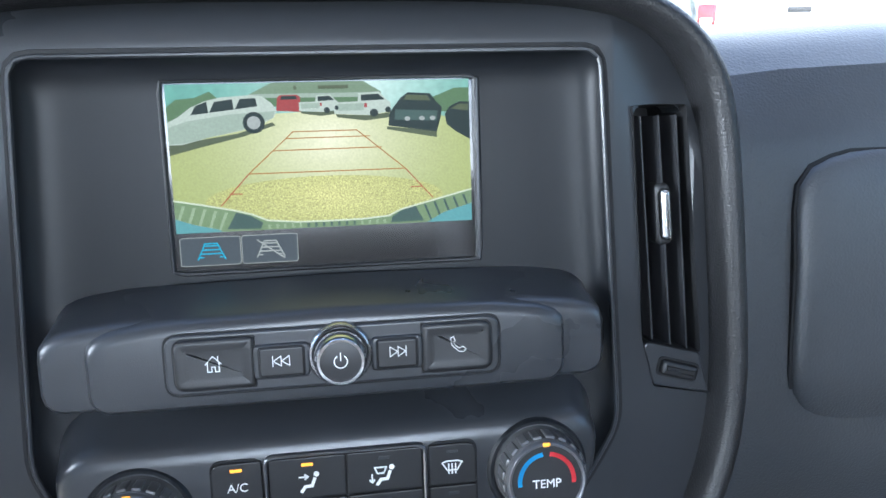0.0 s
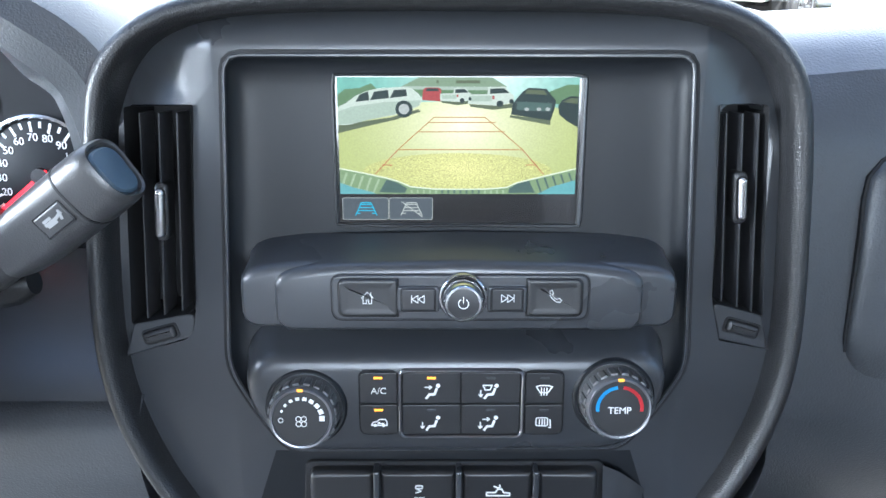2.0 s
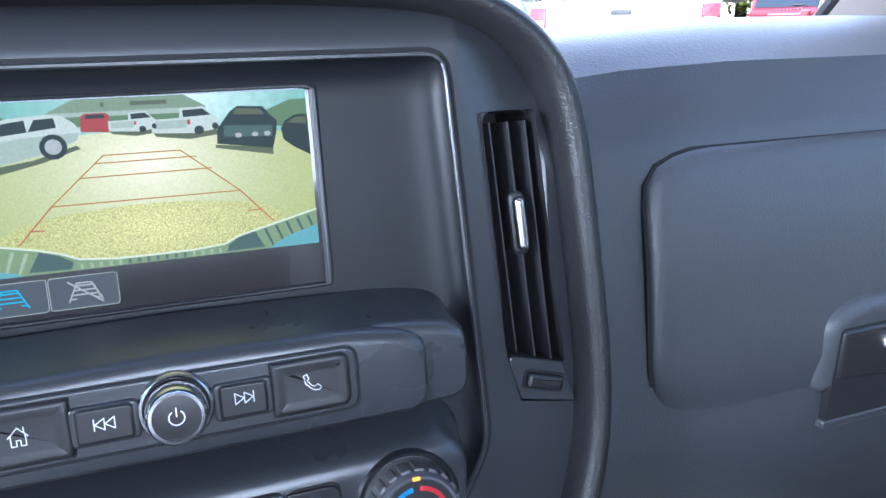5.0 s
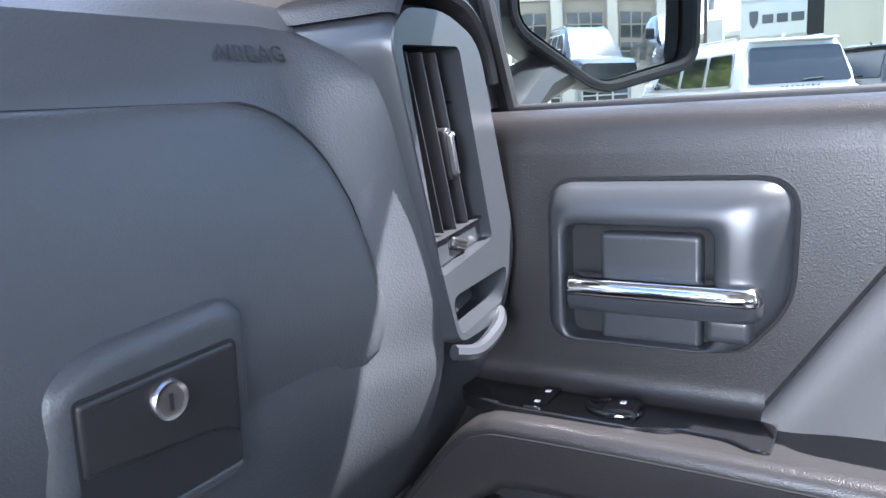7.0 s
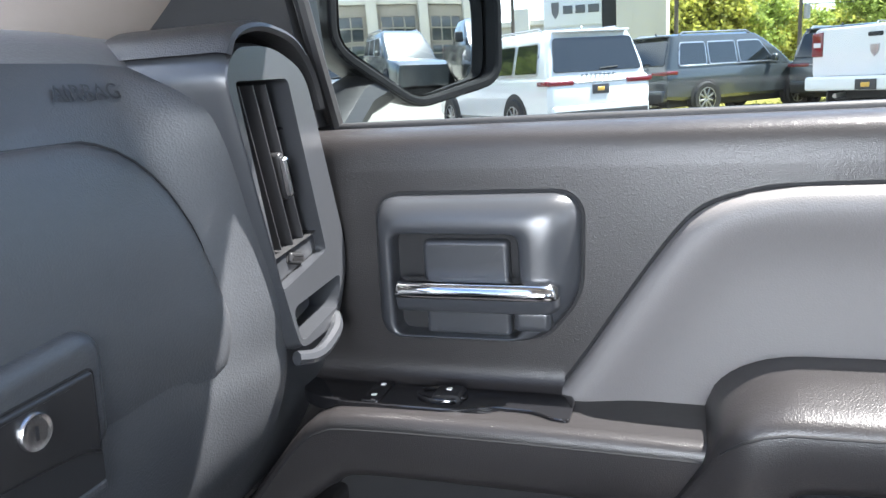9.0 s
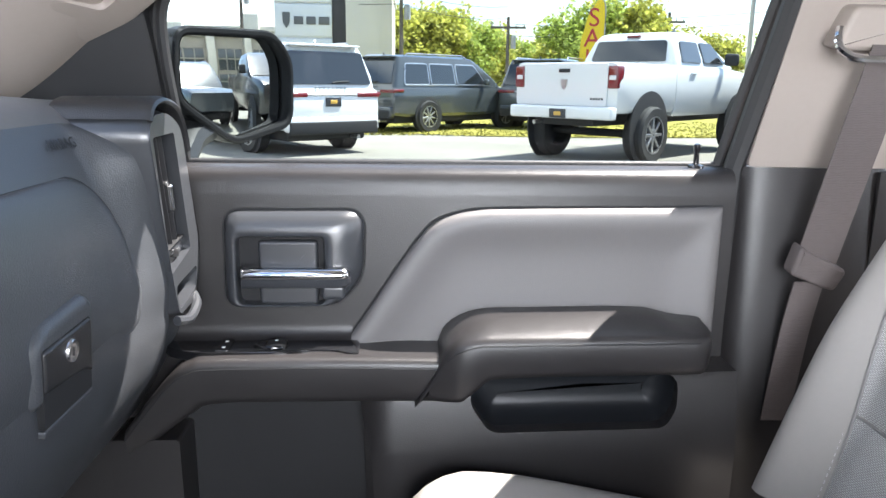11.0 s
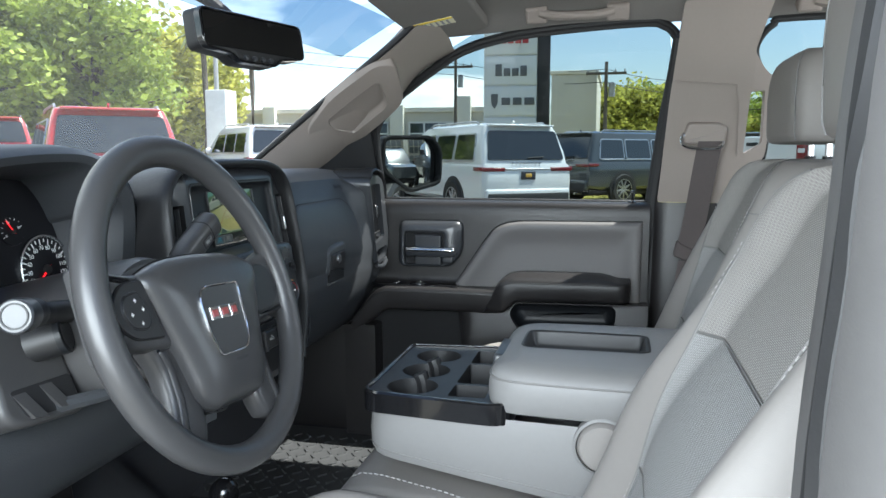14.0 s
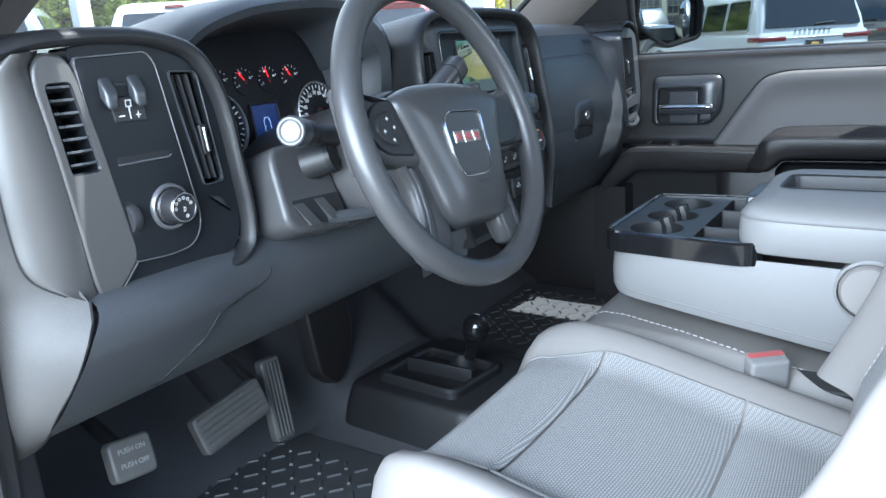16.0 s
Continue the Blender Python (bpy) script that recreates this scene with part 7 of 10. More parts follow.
part("mirror_glass", loft([[(x, y, -0.012) for x, y in inset(mo, 0.001)]] + [[(0.03 + (x - 0.03) * q, y * q, 0.004 - 0.36 * (((x - 0.03) * q) ** 2 + (y * q) ** 2)) for x, y in inset(mo, 0.001)] for q in (1.0, 0.9, 0.8, 0.7, 0.6, 0.5, 0.4, 0.3, 0.2, 0.1, 0.03)]), "mirror", mir, "slightly convex mirror glass", smooth=40, matrix=MG)
part("mount", tube([(0.90, 0.04, 1.285), (0.96, 0.035, 1.32), (1.03, 0.01, 1.345)], 0.035, 10, flat=0.7), "black", mir, "black mirror mount")

# ---- pillars, roof and glass ----
# windshield pillar with its grab handle
ap = thing("windshield_pillar", "warm grey windshield pillar trim with moulded grab handle", "pillar trim", (0.74, 0.25, 1.4))
inner_ = curve([(0.775, 0.420, 1.345), (0.745, 0.350, 1.395), (0.630, 0.118, 1.530), (0.541, -0.060, 1.630), (0.490, -0.165, 1.690), (0.47, -0.22, 1.735)], 6)
outer_ = curve([(0.850, 0.230, 1.345), (0.805, 0.160, 1.395), (0.775, 0.060, 1.470), (0.735, -0.070, 1.575), (0.710, -0.135, 1.640), (0.690, -0.235, 1.690)], 6)
crown_ = curve([(0.805, 0.320, 1.345), (0.765, 0.250, 1.395), (0.700, 0.090, 1.500), (0.640, -0.060, 1.605), (0.600, -0.145, 1.675), (0.57, -0.225, 1.722)], 6)
loops = []
for a, b, c_ in zip(inner_, outer_, crown_):
    q = c_ + Vector((-0.012, -0.012, -0.006))
    loops.append([a + Vector((0.06, 0.06, 0)), a, (a + q) / 2 + Vector((-0.004, -0.004, 0)), q, (b + q) / 2 + Vector((-0.004, -0.006, 0)), b, b + Vector((0.05, 0.0, 0.0))])
part("pillar_cover", loft(loops, closed=False), "pillar", ap, "warm grey pillar cover")
u_, w_ = Vector((-0.194, -0.39, 0.215)).normalized(), -Vector((0.272, 0.357, 0.8935))
GHF = frame_of((0.66, 0.0, 1.56), u_, w_.cross(u_))
grip_o = resample(fillet([(-0.198, 0.033), (-0.189, -0.083), (-0.175, -0.097), (-0.056, -0.092), (0.058, -0.077), (0.094, -0.053), (0.144, 0.004), (0.182, 0.055), (0.15, 0.085), (-0.02, 0.092), (-0.16, 0.065)], [0.02, 0.012, 0.012, 0.05, 0.03, 0.03, 0.05, 0.012, 0.04, 0.05, 0.04], 7), 144)
grip_p = resample(fillet([(-0.104, -0.047), (0.038, -0.042), (0.067, -0.017), (0.108, 0.036), (0.102, 0.048), (0.009, 0.052), (-0.095, 0.050), (-0.113, 0.025)], [0.010, 0.02, 0.03, 0.008, 0.008, 0.05, 0.02, 0.02], 6), 144)
k = min(range(144), key=lambda q: sum((Vector(grip_o[j]) - Vector(grip_p[(j + q) % 144])).length for j in range(0, 144, 4)))
grip_p = grip_p[k:] + grip_p[:k]


def grip_rise(v):
    """The handle stands proud along its outer edge and melts into the pillar along the inner one."""
    return lerp_table([(-0.10, 0.036), (-0.05, 0.034), (0.0, 0.027), (0.05, 0.013), (0.09, 0.0)], v)


def well_depth(v):
    return lerp_table([(-0.05, 0.0200), (0.0, 0.0125), (0.03, 0.0045), (0.05, 0.0012)], v)


loops = [[(x, y, -0.02) for x, y in inset(grip_o, -0.002)], [(x, y, grip_rise(y) * 0.30) for x, y in inset(grip_o, -0.0006)]]
for d, s_ in ((0.0, 0.80), (0.001, 0.91), (0.003, 0.975), (0.007, 1.0)):
    loops.append([(x, y, grip_rise(y) * s_) for x, y in inset(grip_o, d)])
loops += [[(*q, grip_rise(q.y)) for q in (Vector(a).lerp(Vector(b), s_) for a, b in zip(inset(grip_o, 0.007), grip_p))] for s_ in (0.4, 0.8, 0.95, 1.0)]
for d, s_ in ((0.0010, 0.10), (0.0020, 0.40), (0.0032, 0.75), (0.006, 0.94), (0.011, 1.0)):
    loops.append([(x, y, grip_rise(y) - well_depth(y) * s_) for x, y in inset(grip_p, d)])
part("grab_handle", loft(loops), "pillar", ap, "moulded grab handle with a finger well", smooth=50, matrix=GHF)

# B pillar
bp = thing("door_pillar", "warm grey upper and black lower pillar trim between the doors", "pillar trim", (0.76, -0.86, 0.7))


def pillar_plane(off):
    return lambda y, z: (wx(z) - off, y, z)


up_ = pillar_plane(0.030)
bp_out = fillet([(-0.752, 1.300), (-0.768, 1.55), (-0.790, 1.775), (-0.985, 1.775), (-0.952, 1.66), (-0.978, 1.622), (-1.012, 1.592), (-1.004, 1.50), (-1.000, 1.42), (-0.955, 1.345), (-0.948, 1.300)], 0.010, 3)
slot = fillet([(-0.952, 1.572), (-0.984, 1.575), (-0.990, 1.450), (-0.948, 1.424)], 0.008, 3)
bm_ = holed(ccw(bp_out), [ccw(slot)], -0.03, 0.0)
for v in bm_.verts:
    y, z, w = v.co
    bulge = 0.012 * math.sin(min(max((y + 1.01) / 0.24, 0), 1) * math.pi)
    v.co = Vector(up_(y, z)) + Vector((-(w + bulge if w > -0.01 else w) if True else 0, 0, 0))
part("upper_trim", bm_, "pillar", bp, "warm grey pillar trim with slot window", smooth=30)
part("trim_step", tube([Vector(up_(y, z)) + Vector((-0.009, 0, 0)) for y, z in ((-0.775, 1.598), (-0.83, 1.594), (-0.918, 1.586), (-0.928, 1.54), (-0.936, 1.42))], 0.0022, 6), "pillar", bp)
loops = []
for z in (1.300, 1.2, 1.1, 0.95, 0.75):
    x = wx(z) - 0.030 if z > 1.25 else 0.812 - 0.05 * (1.25 - z)
    loops.append(curve([(x + 0.06, -0.735, z), (x + 0.005, -0.75, z), (x - 0.010, -0.80, z), (x - 0.010, -0.90, z), (x + 0.005, -0.948, z), (x + 0.06, -0.96, z)], 4))
part("lower_trim", loft(loops, closed=False), "door_dark", bp, "black lower pillar trim")
part("door_seal", tube([(wx(z) - 0.014 if z > 1.27 else 0.833, -0.742 - (0.10 * (z - 1.297) if z > 1.297 else 0), z) for z in (0.7, 1.0, 1.2, 1.297, 1.45, 1.6, 1.70)], 0.014, 8), "rubber", bp)

# front belt
belt = thing("seat_belt", "brown-grey seat belt hanging from its pillar guide", "seat belt", (0.70, -0.83, 1.1))
part("guide_cover", plate(fillet([(-0.055, -0.020), (0.045, -0.022), (0.050, 0.020), (0.03, 0.030), (-0.04, 0.030)], 0.008), -0.01, 0.022, 0.006, frame_of((wx(1.47) - 0.045, -0.855, 1.472), (0, -1, 0), (-0.2, 0, 1))), "pillar", belt, "warm grey belt guide cover")
part("guide_loop", tube(curve([(0.722, -0.805, 1.474), (0.712, -0.800, 1.455), (0.706, -0.815, 1.441), (0.700, -0.85, 1.438), (0.700, -0.885, 1.440), (0.708, -0.895, 1.452)], 5), 0.005, 8), "chrome", belt, "bright guide loop")
webs = [(0.706, -0.866, 1.455), (0.716, -0.858, 1.40), (0.736, -0.846, 1.30), (0.752, -0.832, 1.20), (0.756, -0.827, 1.165)]
part("webbing", loft([[Vector(p) + Vector((dx, dy, 0)) for dx, dy in ((0.0, -0.028), (0.0, 0.028), (0.0018, 0.028), (0.0018, -0.028))] for p in curve(webs, 5)]), "webbing", belt, "brown-grey webbing")
part("buckle_tongue", plate(fillet([(-0.035, -0.012), (0.030, -0.020), (0.036, 0.012), (-0.020, 0.022), (-0.036, 0.030)], 0.008), -0.01, 0.014, 0.005, frame_of((0.756, -0.829, 1.172), (0, -1, -0.25), (-0.1, 0, 1))), "webbing", belt, "grey latch tongue")
part("webbing_tail", loft([[Vector(p) + Vector((dx, dy, 0)) for dx, dy in ((0.0, -0.020), (0.0, 0.020), (0.0018, 0.020), (0.0018, -0.020))] for p in curve([(0.758, -0.826, 1.155), (0.765, -0.818, 1.08), (0.775, -0.81, 0.95)], 5)]), "webbing", belt)

# rear door
rd = thing("rear_door", "rear cab door with dark frame and grey panel", "door", (0.85, -1.2, 0.7))
part("window_seal", tube(win_line(rear_win, 0.010), 0.008, 8, up=(1, 0, 0)), "rubber", rd, "black rubber window seal")
part("rear_frame", tube([(wx(z) - 0.006, y, z) for y, z in ((-1.470, 1.0), (-1.472, 1.302), (-1.470, 1.60), (-1.474, 1.70), (-1.44, 1.745))], 0.022, 8), "black", rd)
part("inner_panel", loft([[(0.86, -0.93, z0), (0.86, -1.50, z0), (0.80, -1.50, z0), (0.80, -0.93, z0)] for z0 in (1.295, 0.62)]), "door_dark", rd, "dark rear door panel")
part("panel_insert", plate(rr(1.0, 1.44, 1.02, 1.20, 0.03), -0.01, 0.008, 0.004, PD), "door_grey", rd)
part("outer_skin", block(0.865, 0.93, -1.52, -0.77, 0.55, 1.285, 0.02), "cab_white", rd)
pane = part("window_pane", loft([[(wx(1.28) + 0.014, -0.94, 1.28), (wx(1.28) + 0.014, -1.47, 1.28)], [(wx(1.74) + 0.014, -0.94, 1.74), (wx(1.74) + 0.014, -1.47, 1.74)]], closed=False), "glass", rd)
pane.visible_shadow = False
cp = thing("rear_pillar", "warm grey rear pillar trim with folded belt", "pillar trim", (0.78, -1.6, 0.9))
part("pillar_cover", loft([curve([(wx(z) + 0.02, -1.475, z), (wx(z) - 0.02, -1.50, z), (wx(z) - 0.035, -1.60, z), (wx(z) - 0.10, -1.72, z)], 4) for z in (1.31, 1.5, 1.76)], closed=False), "pillar", cp)
part("lower_cover", loft([curve([(0.86, -1.475, z), (0.80, -1.50, z), (0.78, -1.60, z), (0.72, -1.72, z)], 4) for z in (0.6, 1.0, 1.312)], closed=False), "door_dark", cp)
part("belt_guide", tube(curve([(0.715, -1.555, 1.530), (0.700, -1.555, 1.512), (0.70, -1.585, 1.495), (0.705, -1.61, 1.497)], 5), 0.005, 8), "black", cp)
part("webbing", loft([[Vector(p) + Vector((0, d, 0)) for d in (-0.024, 0.024)] for p in ((0.698, -1.582, 1.50), (0.70, -1.575, 1.38), (0.705, -1.565, 1.27), (0.71, -1.56, 1.0))], closed=False), "webbing", cp)
part("latch", block(0.685, 0.705, -1.60, -1.535, 1.245, 1.285, 0.006), "pillar", cp)

# roof lining
loops = []
for y in (-0.16, -0.25, -0.5, -0.9, -1.3, -1.75):
    dip = 0.035 * smooth_step(-0.45, -0.16, y)
    loops.append(curve([(-0.705, y, 1.738 - dip * 0.6), (-0.66, y, 1.763 - dip), (-0.60, y, 1.780 - dip), (-0.40, y, 1.797 - dip), (0.0, y, 1.802 - dip), (0.40, y, 1.797 - dip), (0.60, y, 1.780 - dip), (0.66, y, 1.763 - dip), (0.705, y, 1.738 - dip * 0.6)], 4))
tagged(part("ceiling", loft(loops, closed=False), "liner"), "grey knitted roof lining of the cab", "ceiling", kind="structure")
roof = part("cab_roof", loft([curve([(-0.73, y, 1.765), (-0.66, y, 1.805), (-0.40, y, 1.845), (0.0, y, 1.86), (0.40, y, 1.845), (0.66, y, 1.805), (0.73, y, 1.765)], 3) for y in (-0.08, -0.5, -1.0, -1.5, -1.82)], closed=False), "cab_white")
tagged(roof, "white painted cab roof", "roof", kind="structure")
tagged(part("cab_back_wall", block(-0.80, 0.80, -1.86, -1.80, 0.5, 1.32, 0.01), "door_dark"), "dark cab rear wall", "wall", kind="structure")


def grab_handle(at_):
    g = thing("roof_grab_handle", "warm grey folding grab handle on the roof lining", "handle", at_, "roof grab handles")
    m = frame_of(at_, (0, -1, 0), (-0.55, 0, 0.8))
    part("grip", tube([m @ Vector(p) for p in curve([(-0.085, 0.004, 0.020), (-0.045, 0.0, 0.028), (0.045, 0.0, 0.028), (0.085, 0.004, 0.020)], 5)], 0.0135, 10, flat=0.8), "pillar", g)
    for s in (-1, 1):
        part("foot", plate(rr(s * 0.095 - 0.026, s * 0.095 + 0.026, -0.022, 0.018, 0.007), -0.015, 0.026, 0.007, m), "pillar", g)
    return g


g1 = grab_handle((0.648, -0.545, 1.765))
g2 = copy_thing(g1, pose(0.648, -1.150, 1.768))
part("coat_hook", tube(curve([(0.635, -1.20, 1.765), (0.625, -1.20, 1.745), (0.632, -1.20, 1.735)], 4), 0.004, 8), "pillar", g2)
# sun visor with its label
vis = thing("sun_visor", "grey folded sun visor with a warning label", "sun visor", (0.40, -0.25, 1.73))
VF = frame_of((0.455, -0.245, 1.736), (1, 0, -0.05), (0, -1, 0.18))
part("visor_board", plate(rr(-0.24, 0.20, -0.09, 0.09, 0.03), -0.012, 0.010, 0.007, VF), "liner", vis)
part("visor_label", plate(rr(0.02, 0.075, -0.06, 0.03, 0.001), 0.009, 0.0108, 0.0002, VF), "label", vis, "pale warning label with yellow band")
part("label_band", plate(rr(0.02, 0.033, -0.06, 0.03, 0.001), 0.0106, 0.0112, 0.0001, VF), "yellow", vis)
for k in range(6):
    part("label_line", plate(rr(0.037, 0.071, -0.052 + 0.013 * k, -0.047 + 0.013 * k, 0.0003), 0.0106, 0.0111, 0.0001, VF), "mark_dim", vis)
oc = thing("overhead_console", "warm grey overhead console behind the mirror", "console", (0.0, -0.25, 1.74))
part("console_body", plate(rr(-0.10, 0.10, -0.14, 0.10, 0.03), -0.03, 0.018, 0.012, frame_of((0, -0.24, 1.755), (1, 0, 0), (0, -1, 0.1))), "pillar", oc)

# rear-view mirror
rv = thing("rearview_mirror", "black rear-view mirror with a row of small keys", "mirror", (0.0, 0.0, 1.62))
RV = frame_of((0.005, -0.035, 1.622), (0.95, -0.28, 0), (0.0, 0.12, 1))
ro = fillet([(-0.125, 0.036), (0.120, 0.036), (0.124, -0.026), (0.06, -0.033), (0.045, -0.046), (-0.045, -0.046), (-0.06, -0.034), (-0.122, -0.028)], 0.012)
part("mirror_case", plate(ro, -0.035, 0.0, 0.010, RV), "black", rv)
part("mirror_rim", ring(ro, inset(ccw(ro), 0.004), -0.01, 0.0035, 0.0015, RV, 90), "gloss", rv)
M["mirror_dim"] = mat("dimming mirror glass", (0.10, 0.105, 0.11), 0.02, 1.0, vary=0.01, rough_vary=0.005)
part("mirror_glass", plate(rr(-0.118, 0.117, -0.024, 0.031, 0.008), -0.005, 0.0022, 0.0006, RV), "mirror_dim", rv, "dimmed mirror glass")
for dx in (-0.03, -0.01, 0.01, 0.03):
    part("mirror_key", lathe([(0.0045, 0.0), (0.0045, 0.005), (0.0, 0.006)], 16, RV @ Matrix.Translation((dx, -0.0365, 0.0))), "trim", rv)
part("mirror_stem", tube([(0.0, -0.01, 1.64), (0.0, 0.05, 1.69), (0.0, 0.12, 1.725)], 0.012, 10), "black", rv)

# windshield: from the cowl to the roof edge
ws = thing("windshield", "clear windshield with a blue-tinted upper band", "window", (0, 0.5, 1.35))
rows = [(0.71, 1.33, 0.78), (0.45, 1.475, 0.74), (0.22, 1.595, 0.70), (0.06, 1.675, 0.67), (-0.10, 1.752, 0.63)]


def ws_row(y, z, half):
    return [(half * s, y + 0.10 * (1 - s * s), z + 0.035 * (1 - s * s)) for s in (-1, -0.75, -0.5, -0.25, 0, 0.25, 0.5, 0.75, 1)]


g_ = part("windshield_pane", loft([ws_row(*r) for r in rows[:4]], closed=False), "shade_glass", ws)
g_.visible_shadow = False
t_ = part("tint_band", loft([ws_row(*r) for r in rows[3:]], closed=False), "tint_band", ws, "blue-tinted upper band")
t_.visible_shadow = False
for s in (-1, 1):
    part("edge_band", tube([(s * (p.x + 0.006), p.y + 0.012, p.z + 0.004) for p in inner_], 0.008, 8), "rubber", ws)
part("cowl", loft([[(x, 0.70, 1.335), (x, 0.85, 1.30)] for x in (-0.85, 0.0, 0.85)], closed=False), "black", ws)
hood = thing("truck_hood", "white truck hood ahead of the windshield", "car hood", (0, 1.3, 1.0))
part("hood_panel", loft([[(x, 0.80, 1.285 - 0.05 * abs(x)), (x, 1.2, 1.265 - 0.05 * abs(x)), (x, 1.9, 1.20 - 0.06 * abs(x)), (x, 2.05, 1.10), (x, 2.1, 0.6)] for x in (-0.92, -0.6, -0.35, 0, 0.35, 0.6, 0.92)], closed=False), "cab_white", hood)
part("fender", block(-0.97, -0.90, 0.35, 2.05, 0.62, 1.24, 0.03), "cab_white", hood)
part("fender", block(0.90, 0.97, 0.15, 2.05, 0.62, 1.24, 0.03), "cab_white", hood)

# driver's door opening: windshield pillar, hinge post, sill and rear post
M["post_grey"] = mat("charcoal post trim", (0.085, 0.082, 0.082), 0.5, grain=0.2, grain_scale=500)
op = thing("driver_door_frame", "white driver door opening with grey trim and black seals", "door frame", (-0.92, -0.3, 0.6))
dp_in = curve([(-0.700, 0.330, 1.395), (-0.660, 0.150, 1.530), (-0.625, 0.0, 1.630), (-0.600, -0.130, 1.712)], 6)
dp_out = curve([(-0.845, 0.200, 1.365), (-0.815, 0.03, 1.470), (-0.755, -0.12, 1.60), (-0.715, -0.22, 1.69)], 6)
loops = []
for a, b in zip(dp_in, dp_out):
    q = (a + b) / 2 + Vector((0.02, -0.03, -0.012))
    loops.append([a + Vector((-0.05, 0.06, 0.0)), a, (a + q) / 2, q, (b + q) / 2, b, b + Vector((-0.04, 0.01, 0.01))])
part("pillar_cover", loft(loops, closed=False), "pillar", op, "warm grey pillar cover")
seal = curve([(-0.925, 0.055, 0.70), (-0.926, 0.045, 0.90), (-0.925, 0.034, 1.06), (-0.920, 0.016, 1.20), (-0.910, 0.01, 1.33), (-0.885, -0.035, 1.42), (-0.845, -0.115, 1.54), (-0.795, -0.23, 1.665), (-0.76, -0.36, 1.72), (-0.75, -0.55, 1.735)], 6)
part("door_seal", tube(seal, 0.013, 10), "rubber", op, "black rubber door seal")
part("seal_lip", tube([p + Vector((-0.016, -0.018, 0)) for p in seal], 0.006, 8), "rubber", op)
loops = []
for p in seal:
    loops.append([p + Vector(q) for q in ((0.02, 0.04, 0.0), (-0.012, -0.006, 0.0), (-0.030, -0.020, 0.004), (-0.055, -0.012, 0.006), (-0.070, 0.05, 0.01), (-0.07, 0.20, 0.012))])
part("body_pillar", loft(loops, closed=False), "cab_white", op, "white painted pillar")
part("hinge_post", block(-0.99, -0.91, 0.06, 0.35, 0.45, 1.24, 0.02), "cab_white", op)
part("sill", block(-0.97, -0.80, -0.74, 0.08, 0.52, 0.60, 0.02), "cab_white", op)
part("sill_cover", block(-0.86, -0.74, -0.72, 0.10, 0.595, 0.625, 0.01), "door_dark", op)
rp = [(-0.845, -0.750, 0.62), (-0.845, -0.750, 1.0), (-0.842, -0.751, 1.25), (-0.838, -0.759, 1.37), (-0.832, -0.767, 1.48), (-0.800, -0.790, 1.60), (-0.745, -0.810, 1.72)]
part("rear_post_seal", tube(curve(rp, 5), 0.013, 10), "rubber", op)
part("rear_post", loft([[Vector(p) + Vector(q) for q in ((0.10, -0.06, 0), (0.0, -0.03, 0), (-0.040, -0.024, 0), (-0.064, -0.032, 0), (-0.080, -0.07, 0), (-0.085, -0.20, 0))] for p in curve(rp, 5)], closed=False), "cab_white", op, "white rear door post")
part("rear_post_trim", loft([[Vector(p) + Vector(q) for q in ((-0.060, -0.024, 0), (-0.048, -0.008, 0), (-0.016, 0.008, 0), (0.03, 0.010, 0), (0.055, 0.002, 0), (0.10, -0.03, 0), (0.11, -0.14, 0))] for p in curve(rp, 5)], closed=False), "post_grey", op, "grey post trim")

# rear door on the driver's side, shut behind the post
rdd = thing("rear_door", "white rear cab door behind the driver post", "door", (-0.90, -1.3, 0.6))
part("outer_skin", block(-0.955, -0.875, -1.84, -0.80, 0.55, 1.285, 0.02), "cab_white", rdd)
part("inner_panel", block(-0.874, -0.80, -1.50, -0.86, 0.62, 1.29, 0.02), "door_dark", rdd, "dark rear door panel")
part("door_handle", block(-0.985, -0.955, -1.05, -0.88, 1.14, 1.18, 0.008), "black", rdd)

# ---- floor, console and seats ----
FLOOR = 0.62
loops = []
for y in (0.62, 0.45, 0.30, 0.10, -0.3, -0.8, -1.8):
    up = 0.30 * smooth_step(0.30, 0.66, y)
    loops.append(curve([(-0.86, y, FLOOR + up), (-0.40, y, FLOOR + up), (-0.22, y, FLOOR + 0.02 + up), (-0.15, y, FLOOR + 0.06 + up), (0.0, y, FLOOR + 0.07 + up), (0.15, y, FLOOR + 0.06 + up), (0.22, y, FLOOR + 0.02 + up), (0.45, y, FLOOR + up), (0.86, y, FLOOR + up)], 4))
tagged(part("floor", loft(loops, closed=False), "carpet"), "charcoal carpeted cab floor with a low tunnel", "floor", kind="structure")
tagged(part("firewall", loft([[(-0.88, 0.62, 0.85), (0.88, 0.62, 0.85)], [(-0.88, 0.72, 1.33), (0.88, 0.72, 1.33)]], closed=False), "carpet"), "dark carpeted bulkhead under the dashboard", "wall", kind="structure")
part_ = part("kick_panel", block(-0.885, -0.845, 0.14, 0.60, 0.60, 0.96, 0.01), "carpet")
tagged(part_, "dark kick panel beside the pedals", "trim", kind="structure")
tagged(part("kick_panel", block(0.80, 0.86, 0.05, 0.60, 0.60, 1.0, 0.01), "door_dark"), "dark kick panel below the glovebox", "trim", kind="structure")


